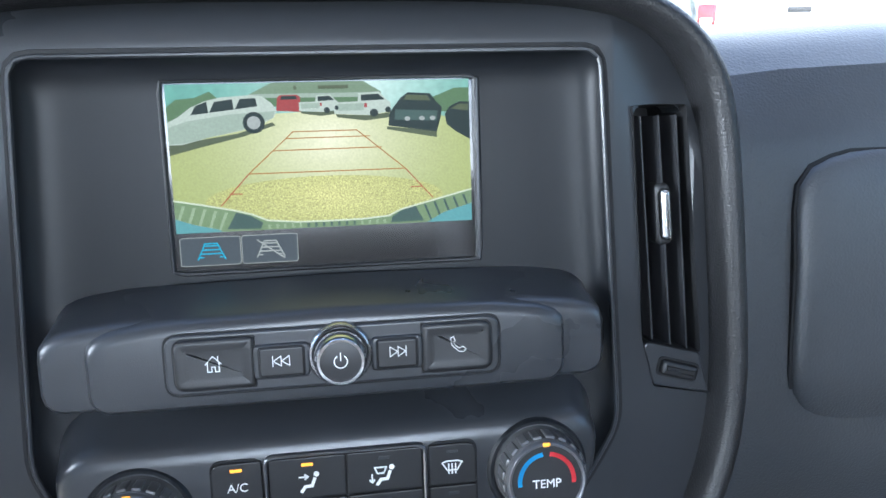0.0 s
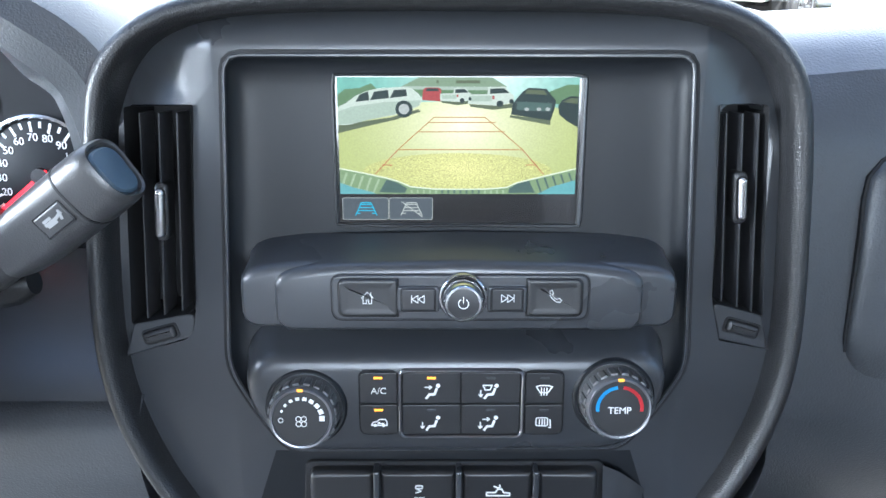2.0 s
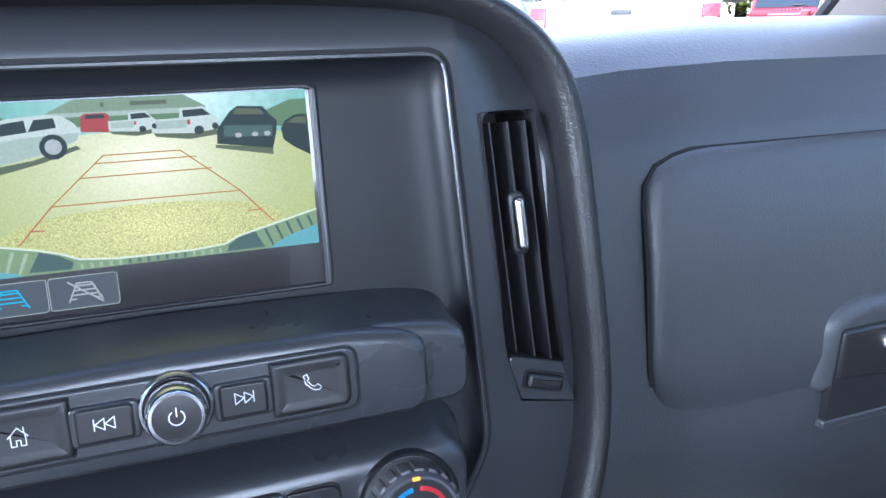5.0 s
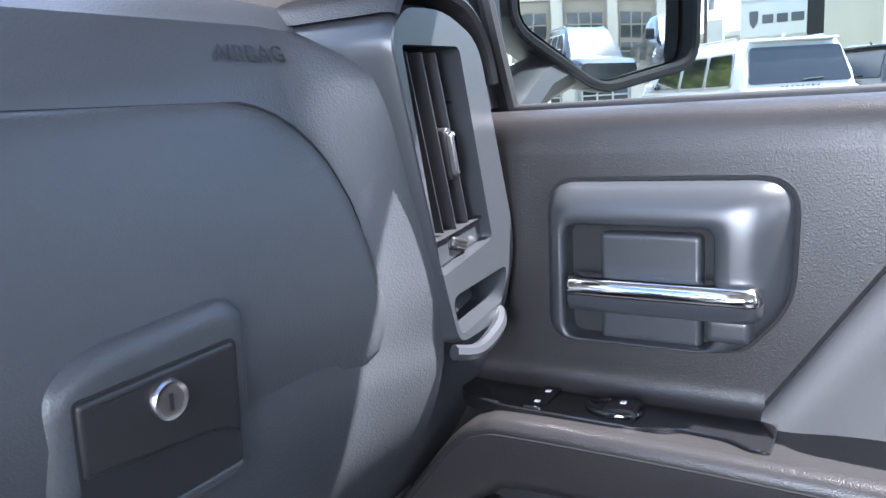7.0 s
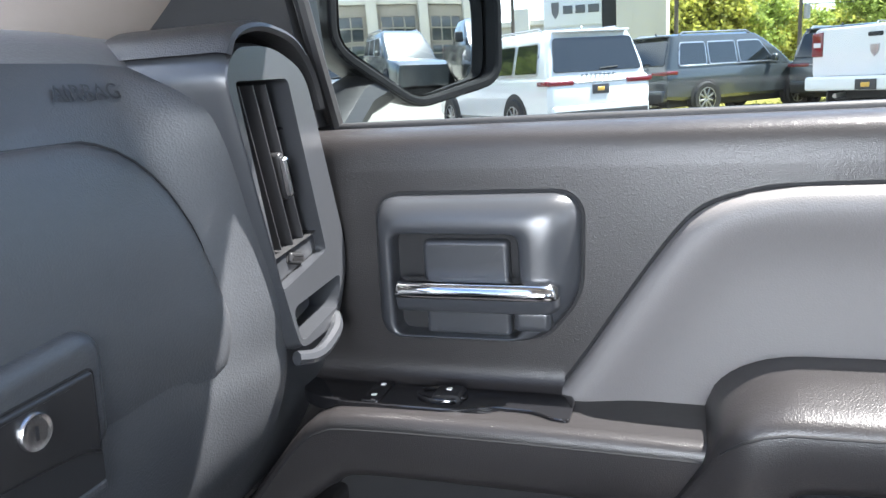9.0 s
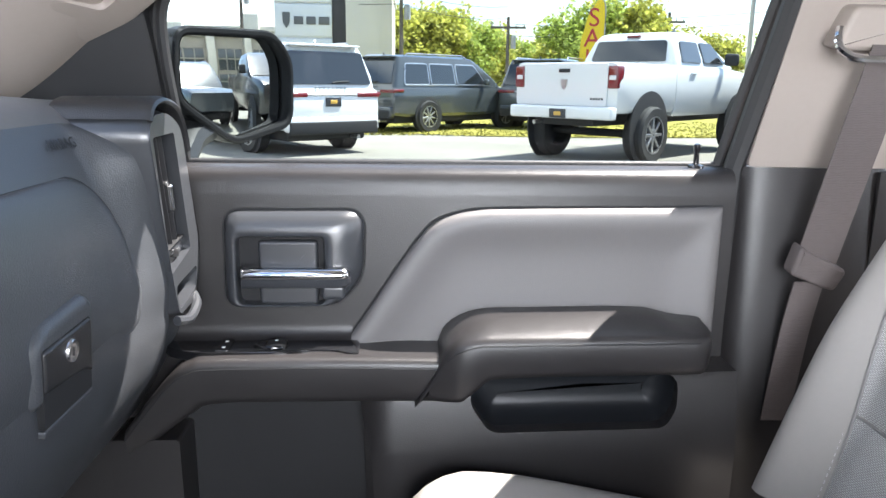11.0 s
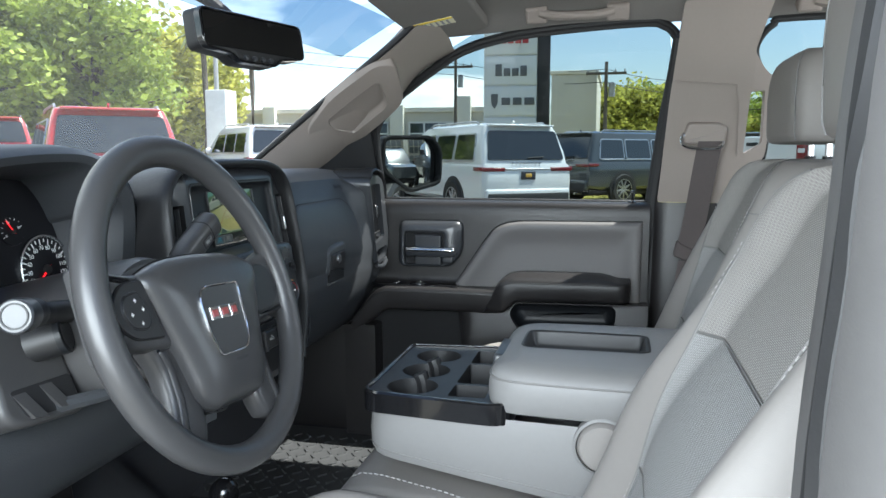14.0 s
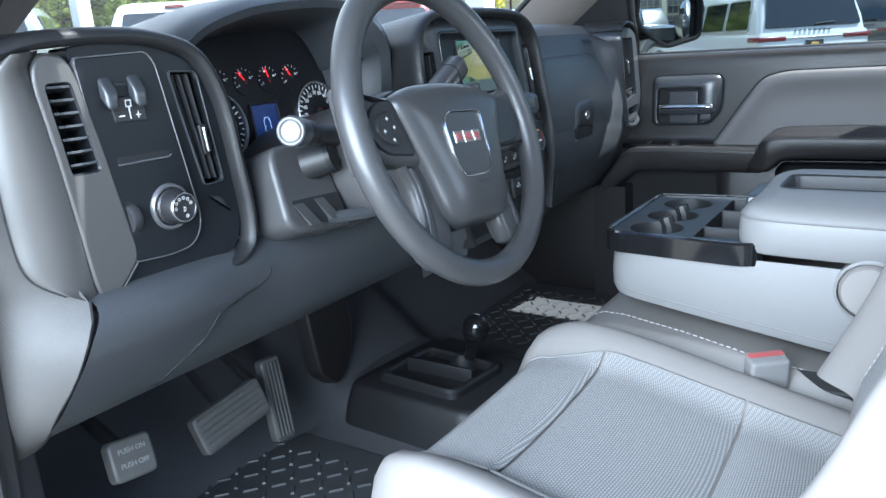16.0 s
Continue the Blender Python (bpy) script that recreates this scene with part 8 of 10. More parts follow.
def floor_mat(x0, x1, y0, y1, z):
    t = thing("floor_mat", "black rubber floor mat with raised tread bars", "floor mat", ((x0 + x1) / 2, (y0 + y1) / 2, z), "floor mats")
    part("mat_sheet", plate(rr(x0, x1, y0, y1, 0.05), z, z + 0.010, 0.004, Matrix.Identity(4)), "mat_rubber", t)
    n = 0
    bm_ = bmesh.new()
    for i in range(int((x1 - x0 - 0.08) / 0.034)):
        for j in range(int((y1 - y0 - 0.08) / 0.034)):
            cx, cy = x0 + 0.06 + i * 0.034, y0 + 0.06 + j * 0.034
            a = radians(40 if (i + j) % 2 else -40)
            d, e = Vector((math.cos(a), math.sin(a))) * 0.013, Vector((-math.sin(a), math.cos(a))) * 0.0035
            low = [bm_.verts.new((cx + s * d.x + r * e.x, cy + s * d.y + r * e.y, z + 0.0095)) for s, r in ((-1, -1), (1, -1), (1, 1), (-1, 1))]
            top = [bm_.verts.new((cx + 0.85 * s * d.x + 0.6 * r * e.x, cy + 0.85 * s * d.y + 0.6 * r * e.y, z + 0.0135)) for s, r in ((-1, -1), (1, -1), (1, 1), (-1, 1))]
            bm_.faces.new(top)
            for k in range(4):
                bm_.faces.new((low[k], low[(k + 1) % 4], top[(k + 1) % 4], top[k]))
    tagged(part("mat_tread", bm_, "mat_rubber", t, smooth=0), kind="stuff")
    return t


floor_mat(-0.80, -0.27, -0.22, 0.40, FLOOR + 0.002)
floor_mat(0.25, 0.76, -0.22, 0.34, FLOOR + 0.002)

# pedals
def pedal(name, label, centre, u, v, w, h, ribs, arm_to, lettering=None):
    t = thing(name, label, "pedal", centre)
    m = frame_of(centre, u, v)
    p = part("pedal_pad", plate(rr(-w / 2, w / 2, -h / 2, h / 2, 0.010), -0.010, 0.006, 0.004, m), "pedal", t)
    for k in range(ribs):
        if w > h:
            y = -h / 2 + h * (k + 0.7) / (ribs + 0.4)
            part("tread_rib", plate(rr(-w / 2 + 0.008, w / 2 - 0.008, y - 0.002, y + 0.002, 0.001), 0.004, 0.0085, 0.001, m), "pedal", p)
        else:
            x = -w / 2 + w * (k + 0.7) / (ribs + 0.4)
            part("tread_rib", plate(rr(x - 0.002, x + 0.002, -h / 2 + 0.008, h / 2 - 0.008, 0.001), 0.004, 0.0085, 0.001, m), "pedal", p)
    part("pedal_arm", tube([Vector(centre) + Vector((0, 0.012, 0)), Vector(centre).lerp(Vector(arm_to), 0.5) + Vector((0, 0.03, 0)), arm_to], 0.010, 8), "black", t)
    for i, s in enumerate(lettering or ()):
        words("pedal_lettering", s, 0.0090, "mark_dim", p, m @ Matrix.Translation((0, 0.010 - 0.018 * i, 0.0065)))
    return t


pedal("brake_pedal", "worn ribbed rubber brake pedal", (-0.530, 0.19, 0.818), (0.98, 0.0, 0.12), (-0.1, 0.35, 1), 0.135, 0.062, 6, (-0.51, 0.45, 1.02))
pedal("accelerator_pedal", "long ribbed accelerator pedal", (-0.408, 0.22, 0.785), (1, 0.05, -0.1), (-0.14, 0.22, 1), 0.045, 0.145, 5, (-0.42, 0.45, 0.95))
pedal("parking_brake_pedal", "worn parking brake pedal with raised lettering", (-0.748, 0.12, 0.880), (1, 0, -0.15), (0.1, 0.45, 1), 0.060, 0.052, 0, (-0.74, 0.40, 1.0), ("PUSH ON", "PUSH OFF"))
kp = thing("knee_duct", "dark plastic duct panel under the dashboard", "trim", (-0.20, 0.3, 0.7))
part("duct_panel", plate(fillet([(-0.085, 0.14), (0.06, 0.15), (0.075, 0.0), (0.05, -0.06), (-0.02, -0.10), (-0.075, -0.05)], 0.02), -0.02, 0.012, 0.006, frame_of((-0.17, 0.30, 0.80), (1, 0.2, 0), (0, 0.1, 1))), "door_dark", kp)

# four-wheel-drive lever on its floor box
tl = thing("transfer_lever", "black ball-topped transfer case lever on its floor box", "lever", (-0.05, 0.10, 0.64))
part("floor_box", loft([[(x, y, z) for x, y in fillet([(-0.215 - d, -0.05 - d), (0.04 + d, -0.08 - d), (0.07 + d, 0.21 + d), (-0.20 - d, 0.24 + d)], 0.035, 5)] for d, z in ((0.02, 0.63), (0.012, 0.68), (0.004, 0.712), (0.0, 0.720), (-0.006, 0.724))], (False, True)), "black", tl, "black floor box", smooth=50)
part("box_tray", ring(fillet([(-0.185, 0.0), (-0.03, -0.02), (-0.01, 0.17), (-0.17, 0.19)], 0.02), fillet([(-0.172, 0.014), (-0.043, -0.004), (-0.025, 0.155), (-0.158, 0.172)], 0.015), 0.715, 0.742, 0.005, Matrix.Identity(4), 60), "black", tl)
part("lever_boot", lathe([(0.032, 0.0), (0.026, 0.012), (0.016, 0.022), (0.010, 0.03), (0.0, 0.031)], 24, Matrix.Translation((-0.045, 0.065, 0.722))), "rubber", tl, "rubber lever boot")
part("lever_rod", tube(curve([(-0.045, 0.065, 0.725), (-0.050, 0.045, 0.765), (-0.056, 0.032, 0.795)], 4), 0.007, 8), "black", tl)
part("lever_ball", lathe([(0.0085, -0.040), (0.0095, -0.020), (0.014, -0.004), (0.022, 0.010), (0.0262, 0.022), (0.0268, 0.032), (0.0250, 0.042), (0.0205, 0.050), (0.0145, 0.0555), (0.007, 0.0585), (0.0, 0.059)], 28, Matrix.Translation((-0.057, 0.030, 0.790)) @ Matrix.Rotation(radians(15), 4, "X")), "gloss", tl, "gloss black lever ball", smooth=60)
part("box_divider", block(-0.105, -0.098, 0.01, 0.16, 0.722, 0.752, 0.002), "black", tl)


# ---- centre console: a folded-down middle seat ----
con = thing("center_console", "light grey folding centre console with black cup holder tray", "console", (0.0, -0.5, 0.9))


body_o = fillet([(-0.143, -0.275), (0.143, -0.275), (0.158, -0.45), (0.168, -0.62), (0.168, -0.90), (-0.168, -0.90), (-0.168, -0.62), (-0.158, -0.45)], [0.035, 0.035, 0.05, 0.05, 0.02, 0.02, 0.05, 0.05], 5)
bo = resample(body_o, 96)


def console_ring(d, z, slope=0.0):
    return [(x, y, z + slope * (y + 0.6)) for x, y in inset(bo, d)]


part("body_seam", tube([Vector(p) for p in console_ring(-0.0005, 0.932, 0.118)], 0.0013, 6, closed=True), "seam", con)
part("console_body", loft([console_ring(0.03, 0.9125, 0.128), console_ring(0.010, 0.9145, 0.128), console_ring(0.003, 0.918, 0.126), console_ring(0.0, 0.926, 0.12), console_ring(-0.002, 0.975, 0.05), console_ring(0.0, 1.018), console_ring(0.003, 1.036)], (True, False)), "vinyl_top", con, "light grey vinyl console body")
top_o = fillet([(-0.146, -0.271), (0.150, -0.271), (0.163, -0.40), (0.172, -0.507), (-0.170, -0.507), (-0.160, -0.40)], [0.04, 0.04, 0.03, 0.008, 0.008, 0.03], 6)
cups = []
for cx, cy in ((-0.093, -0.340), (-0.004, -0.340), (0.090, -0.340)):
    cups.append([(cx + 0.041 * math.cos(a), cy + 0.041 * math.sin(a)) for a in (2 * math.pi * k / 28 for k in range(28))])
bins = [rr(-0.130, -0.070, -0.463, -0.405, 0.006), rr(-0.062, 0.050, -0.463, -0.405, 0.006), rr(0.058, 0.142, -0.463, -0.405, 0.006)]
part("tray_top", holed(ccw(top_o), cups + bins, 1.030, 1.056), "button", con, "satin black cup holder tray", smooth=30)
part("tray_lip", ring(inset(ccw(top_o), -0.002), inset(ccw(top_o), 0.006), 1.028, 1.061, 0.003, Matrix.Identity(4), 110), "gloss", con, "gloss black tray edge")
part("tray_line", tube([(x, y, 1.060) for x, y in inset(ccw(top_o), 0.004)[:]], 0.0009, 6, closed=True), "satin_chrome", con)
for i, c_ in enumerate(cups):
    cp_ = part("cup_holder", loft([[(x, y, z) for x, y in inset(ccw(c_), d)] for d, z in ((0.0, 1.056), (0.002, 1.035), (0.005, 0.965), (0.012, 0.962))], (False, True)), "black", con, "round cup holder")
    if i < 2:
        x = (c_[0][0] - 0.041) + 0.046
        part("cup_rest", tube([(x, -0.352, 0.99), (x, -0.345, 1.05), (x, -0.340, 1.063)], 0.012, 10), "button", cp_)
for b_ in bins:
    part("storage_bin", loft([[(x, y, z) for x, y in inset(ccw(b_), d)] for d, z in ((0.0, 1.056), (0.003, 0.990), (0.008, 0.988))], (False, True)), "black", con, "small black storage bin")
# padded lid
lid_o = fillet([(-0.160, -0.470), (0.168, -0.470), (0.178, -0.60), (0.178, -0.83), (-0.175, -0.83), (-0.172, -0.60)], [0.050, 0.050, 0.05, 0.06, 0.06, 0.05], 8)
lo_ = resample(lid_o, 120)
well = resample(rr(-0.045, 0.072, -0.706, -0.508, 0.018), 120)
k = min(range(120), key=lambda s: sum((Vector(lo_[j]) - Vector(well[(j + s) % 120])).length for j in range(0, 120, 6)))
well = well[k:] + well[:k]
lid_loops = [[(x, y, z) for x, y in inset(lo_, d)] for d, z in ((0.010, 1.044), (0.002, 1.047), (-0.001, 1.053), (-0.003, 1.066), (-0.0025, 1.084), (-0.0005, 1.095), (0.003, 1.1030), (0.009, 1.1085), (0.018, 1.1125), (0.030, 1.1155), (0.040, 1.117))]
lid_loops += [[(*(Vector(a).lerp(Vector(b), s)), z) for a, b in zip(inset(lo_, 0.040), well)] for s, z in ((0.6, 1.119), (1.0, 1.118))]
lid = part("padded_lid", loft(lid_loops, (True, False)), "vinyl_top", con, "grey padded console lid")
part("lid_seam", tube([(x, y, 1.0955) for x, y in inset(lo_, -0.0006)], 0.0017, 6, closed=True), "seam", lid)
wr = ccw(well)
part("lid_tray", loft([[(x, y, z) for x, y in inset(wr, d)] for d, z in ((-0.003, 1.1185), (0.001, 1.1195), (0.004, 1.117), (0.009, 1.098), (0.012, 1.093), (0.0155, 1.0905))], (False, True)), "black", lid, "black recessed lid tray")
part("lid_latch", block(-0.03, 0.03, -0.4705, -0.462, 1.062, 1.090, 0.004), "bezel", lid)
part("front_sheet", plate(fillet([(-0.040, 1.066), (0.075, 1.066), (0.072, 1.116), (-0.036, 1.116)], 0.006), -0.01, 0.006, 0.004, frame_of((0.0, -0.362, 0), (-1, 0, 0), (0, -0.1, 1))), "trim", lid)
hinge = part("hinge_cover", lathe([(0.036, -0.01), (0.036, 0.006), (0.032, 0.012), (0.0, 0.013)], 36, frame_of((-0.170, -0.640, 1.012), (0, -1, 0), (0, 0, 1))), "vinyl", con, "round hinge cover")
part("hinge_ring", lathe([(0.042, -0.012), (0.042, 0.004), (0.038, 0.006), (0.037, 0.0)], 36, frame_of((-0.170, -0.640, 1.012), (0, -1, 0), (0, 0, 1))), "vinyl_top", hinge)


# ---- seats ----
def cushion_loft(stations, count=28):
    """Loops of rounded cross-sections: (centre, half width vector, half thickness vector, squareness)."""
    loops = []
    for c_, hx, hy, e in stations:
        c_, hx, hy = Vector(c_), Vector(hx), Vector(hy)
        loop = []
        for k in range(count):
            a = 2 * math.pi * k / count
            ca, sa = math.cos(a), math.sin(a)
            loop.append(c_ + hx * math.copysign(abs(ca) ** e, ca) + hy * math.copysign(abs(sa) ** e, sa))
        loops.append(loop)
    return loft(loops)


def seat_back_grid(rows, half, cols=33, bolster=0.045, depth=0.135):
    """A back with raised bolsters: rows of (height, centre y, width factor)."""
    front, rear = [], []
    top = rows[-1][0]
    upright = lerp_table([(z, y) for z, y, wf in rows], top - 0.10) - depth

    def back_y(z, y):
        k = max(0.0, (z - (top - 0.085)) / 0.085)
        return min(y - depth, upright) if k == 0 else y - depth * (1 - 0.75 * k * k)

    for z, y, wf in rows:
        f, r = [], []
        for i in range(cols):
            q = -1 + 2 * i / (cols - 1)
            s = math.copysign(1 - (1 - abs(q)) ** 1.5, q)
            lift = bolster * smooth_step(0.55, 0.82, abs(s)) * (1 - 0.9 * smooth_step(0.86, 1.0, abs(s)))
            edge = depth * max(0.0, (abs(s) - 0.84) / 0.16) ** 2.2 * 0.8
            f.append(Vector((s * half * wf, y + lift - edge, z)))
            r.append(Vector((s * half * wf * 0.98, back_y(z, y), z)))
        front.append(f)
        rear.append(r)
    return [f + r[::-1] for f, r in zip(front, rear)]


def car_seat(name, label, cx, back_rows, half, head, cushion, group):
    """Back rows: (z, y, width factor). head: centre x offset, y and z, half sizes. cushion: front y, rear y, top z."""
    t = thing(name, label, "car seat", (cx, (cushion[0] + cushion[1]) / 2, cushion[2] - 0.22), group)
    off = Matrix.Translation((cx, 0, 0))
    depth = 0.135
    rows = [(p.x, p.y, p.z) for p in curve(back_rows, 5)]
    part("backrest", loft(seat_back_grid(rows, half, 81)), "vinyl", t, "light grey vinyl backrest with bolsters", matrix=off, smooth=60)
    low, top = rows[0][0], rows[-1][0]
    table_y, table_w = [(r[0], r[1]) for r in rows], [(r[0], r[2]) for r in rows]

    def border(z):
        """Where the cloth ends, as a share of the half width: widening towards the shoulders."""
        return lerp_table([(0.0, 0.55), (0.20, 0.59), (0.36, 0.635), (0.52, 0.685), (0.62, 0.725), (0.72, 0.77), (0.80, 0.80), (0.86, 0.815), (0.92, 0.82), (0.97, 0.81), (1.0, 0.79)], (z - low) / (top - low))

    def front_y(s, z):
        lift = 0.045 * smooth_step(0.55, 0.82, abs(s)) * (1 - 0.9 * smooth_step(0.86, 1.0, abs(s)))
        return lerp_table(table_y, z) + lift - depth * max(0.0, (abs(s) - 0.84) / 0.16) ** 2.2 * 0.8

    first, split = low + 0.115, low + 0.58 * (top - low)
    for nm, z0, z1, weave in (("bottom_cloth", low + 0.02, first - 0.003, "cloth"), ("lower_cloth", first + 0.001, split - 0.002, "cloth"), ("upper_cloth", split + 0.002, top - 0.006, "cloth_rib")):
        g = []
        count = 7 if nm == "bottom_cloth" else 22
        for j in range(count):
            z = z0 + (z1 - z0) * j / (count - 1)
            wf, line = lerp_table(table_w, z), []
            for i in range(41):
                s = (-1 + 2 * i / 40) * border(z)
                edge_in = min(1.0, 6.0 * min(j, count - 1 - j) / (count - 1)) ** 0.5
                puff = 0.008 * (1 - (abs(s) / border(z)) ** 6) * (0.1 + 0.9 * edge_in)
                line.append(Vector((s * half * wf, front_y(s, z) + 0.0026 + puff, z)))
            g.append(line)
        part(nm, loft(g, closed=False), weave, t, "woven cloth panel", matrix=off, smooth=60)
    for zs in (first - 0.001, split):
        b = border(zs) * 0.99
        part("cloth_seam", tube([Vector((cx + s * half * lerp_table(table_w, zs), front_y(s, zs) + 0.003, zs)) for s in (b * k / 6 for k in range(-6, 7))], 0.0014, 6), "seam", t)
    for sx in (-1, 1):
        line, dots = [], bmesh.new()
        for k in range(41):
            z = low + 0.02 + (top - low - 0.028) * k / 40
            s = border(z) + 0.006
            line.append(Vector((cx + sx * half * lerp_table(table_w, z) * s, front_y(s, z) + 0.0015, z)))
        part("welt", tube(line, 0.0020, 6), "seam", t)
        # a cross seam on the flank, level with the shoulder
        zs = low + 0.80 * (top - low)
        flank = [Vector((cx + sx * half * lerp_table(table_w, zs - 0.012 * q) * s, front_y(s, zs - 0.012 * q) + 0.001, zs - 0.012 * q)) for q, s in ((0.0, 0.815), (0.1, 0.87), (0.2, 0.92), (0.4, 0.95), (0.6, 0.97), (0.8, 0.985), (1.0, 1.0))]
        flank.append(flank[-1] + Vector((0, -0.05, -0.008)))
        part("flank_seam", tube([p + Vector((sx * 0.0012, 0, 0)) for p in flank], 0.0013, 6), "seam", t)
        st = curve(line, 3)
        for a, b in zip(st[::2], st[1::2]):
            if a.z < zs:
                tube([a + Vector((sx * 0.007, 0.0025, 0)), b + Vector((sx * 0.007, 0.0025, 0))], 0.0008, 4, bm=dots)
        tagged(part("stitching", dots, "stitch", t, smooth=0), kind="stuff")
    # headrest: a deep squarish block with a rounded top
    hx, hy, hz, hw_, hh, hd = head
    H = []
    for s, z_, d, back in ((0.78, -1.0, 0.70, 0.0), (0.90, -0.985, 0.86, 0.0), (0.96, -0.94, 0.94, 0.0), (0.99, -0.80, 0.985, 0.0), (1.0, -0.45, 1.0, 0.0), (1.0, -0.05, 1.0, 0.02), (0.985, 0.25, 0.97, 0.05), (0.96, 0.48, 0.92, 0.09), (0.925, 0.66, 0.85, 0.13), (0.87, 0.80, 0.76, 0.17), (0.79, 0.90, 0.64, 0.20), (0.68, 0.96, 0.50, 0.22), (0.52, 0.99, 0.34, 0.23), (0.30, 1.0, 0.18, 0.23)):
        H.append(((cx + hx, hy + hd * back * 0.6, hz + hh * z_), (hw_ * s, 0, 0), (0, hd * d, 0), 0.36))
    hr = part("headrest", cushion_loft(H, 56), "vinyl", t, "light grey padded headrest", smooth=60)
    for sx in (-1, 1):
        part("headrest_seam", tube([c_ + Vector((sx * hx_.x * 0.905, hy_.y * 0.905, 0)) for c_, hx_, hy_ in ((Vector(a), Vector(b), Vector(c)) for a, b, c, _ in H[2:12])], 0.0013, 6), "vinyl_top", hr)
        part("headrest_post", tube([(cx + hx + sx * 0.069, hy - 0.005, top - 0.01), (cx + hx + sx * 0.069, hy - 0.005, hz - hh + 0.03)], 0.0065, 12), "chrome", hr, "chrome headrest post")
        part("post_collar", tube([(cx + hx + sx * 0.069, hy - 0.005, top - 0.012), (cx + hx + sx * 0.069, hy - 0.005, top + 0.006)], 0.011, 12), "black", hr)
    # cushion
    yf, yr, zt = cushion
    fall = [(0.0, 0.080), (0.008, 0.050), (0.022, 0.026), (0.045, 0.010), (0.08, 0.002), (0.13, 0.004), (0.20, 0.018), (0.28, 0.036), (0.38, 0.058), (yf - yr, 0.085)]

    def seat_top(s, y):
        d = yf - y
        lift = 0.030 * smooth_step(0.55, 0.82, abs(s)) - 0.11 * max(0.0, (abs(s) - 0.86) / 0.14) ** 2.2
        return zt - lerp_table(fall, d) + lift - 0.020 * (1 - s * s) * min(1.0, d / 0.06)

    ys = [yf - d for d in (0.0, 0.008, 0.02, 0.035, 0.055, 0.08, 0.11, 0.15, 0.20, 0.26, 0.32, 0.38, yf - yr)]
    g = []
    for j, y in enumerate(ys):
        pinch = 0.90 + 0.10 * smooth_step(yf + 0.01, yf - 0.07, y)
        line = [Vector((half * 1.03 * pinch * s, y, seat_top(s, y))) for s in (math.copysign(1 - (1 - abs(q)) ** 1.4, q) for q in (-1 + 2 * i / 40 for i in range(41)))]
        g.append(line + [Vector((p.x * 0.97, p.y - (0.03 if j == 0 else 0), zt - 0.20)) for p in line[::-1]])
    part("cushion", loft(g), "vinyl", t, "light grey vinyl seat cushion", matrix=off, smooth=60)
    for nm, d0, d1 in (("front_cloth", 0.030, 0.134), ("middle_cloth", 0.138, 0.325), ("rear_cloth", 0.329, yf - yr - 0.02)):
        g = []
        for j in range(13):
            y = yf - (d0 + (d1 - d0) * j / 12)
            b = 0.60 + 0.09 * smooth_step(0.06, 0.16, yf - y)
            pinch = 0.90 + 0.10 * smooth_step(yf + 0.01, yf - 0.07, y)
            line = []
            for i in range(21):
                s = (-1 + 2 * i / 20) * b
                puff = 0.006 * min(1.0, 5 * min(j, 12 - j) / 12) ** 0.5 * (1 - (abs(s) / b) ** 6)
                line.append(Vector((s * half * 1.03 * pinch, y, seat_top(s, y) + 0.0022 + puff)))
            g.append(line)
        part(nm, loft(g, closed=False), "cloth", t, "woven cloth panel", matrix=off, smooth=60)
        for sx in (-1, 1):
            part("cushion_welt", tube([Vector((cx, 0, 0)) + q for q in ((r[-1] if sx > 0 else r[0]) for r in g)], 0.0018, 6), "seam", t)
    part("seat_base", block(cx - half * 0.9, cx + half * 0.9, yr, yf - 0.06, FLOOR, zt - 0.19, 0.02), "black", t)
    return t


car_seat("passenger_seat", "light grey front passenger seat with woven cloth", 0.440,
         [(0.93, -0.760, 0.93), (1.02, -0.800, 1.0), (1.12, -0.840, 1.03), (1.22, -0.885, 1.0), (1.30, -0.923, 0.970), (1.345, -0.943, 0.935), (1.378, -0.960, 0.89), (1.400, -0.980, 0.80), (1.411, -1.000, 0.66), (1.414, -1.03, 0.45)],
         0.245, (-0.008, -1.038, 1.534, 0.146, 0.090, 0.080), (-0.285, -0.80, 0.920), "front seats")
car_seat("driver_seat", "light grey front driver seat with woven cloth", -0.455,
         [(0.93, -0.640, 0.93), (1.02, -0.682, 1.0), (1.12, -0.722, 1.03), (1.22, -0.785, 1.0), (1.30, -0.837, 0.970), (1.345, -0.858, 0.935), (1.378, -0.876, 0.89), (1.400, -0.896, 0.80), (1.411, -0.916, 0.66), (1.414, -0.94, 0.45)],
         0.245, (0.0, -0.945, 1.545, 0.150, 0.108, 0.092), (-0.190, -0.70, 0.918), "front seats")
mids = thing("middle_seat", "light grey middle seat cushion under the console", "car seat", (0, -0.5, 0.75))
g = []
MID_FALL = [(-0.80, 0.055), (-0.55, 0.028), (-0.40, 0.010), (-0.30, 0.003), (-0.262, 0.006), (-0.240, 0.018), (-0.228, 0.038), (-0.222, 0.075)]
for y, drop in MID_FALL[::-1]:
    line = [Vector((s * 0.205, y, 0.920 - drop - 0.05 * smooth_step(0.86, 1.0, abs(s)))) for s in (-1, -0.97, -0.93, -0.88, -0.8, -0.6, -0.3, 0, 0.3, 0.6, 0.8, 0.88, 0.93, 0.97, 1)]
    g.append(line + [Vector((p.x, p.y - (0.02 if y > -0.225 else 0), 0.76)) for p in line[::-1]])
part("cushion", loft(g), "vinyl", mids, "light grey vinyl cushion", smooth=60)
dots = bmesh.new()
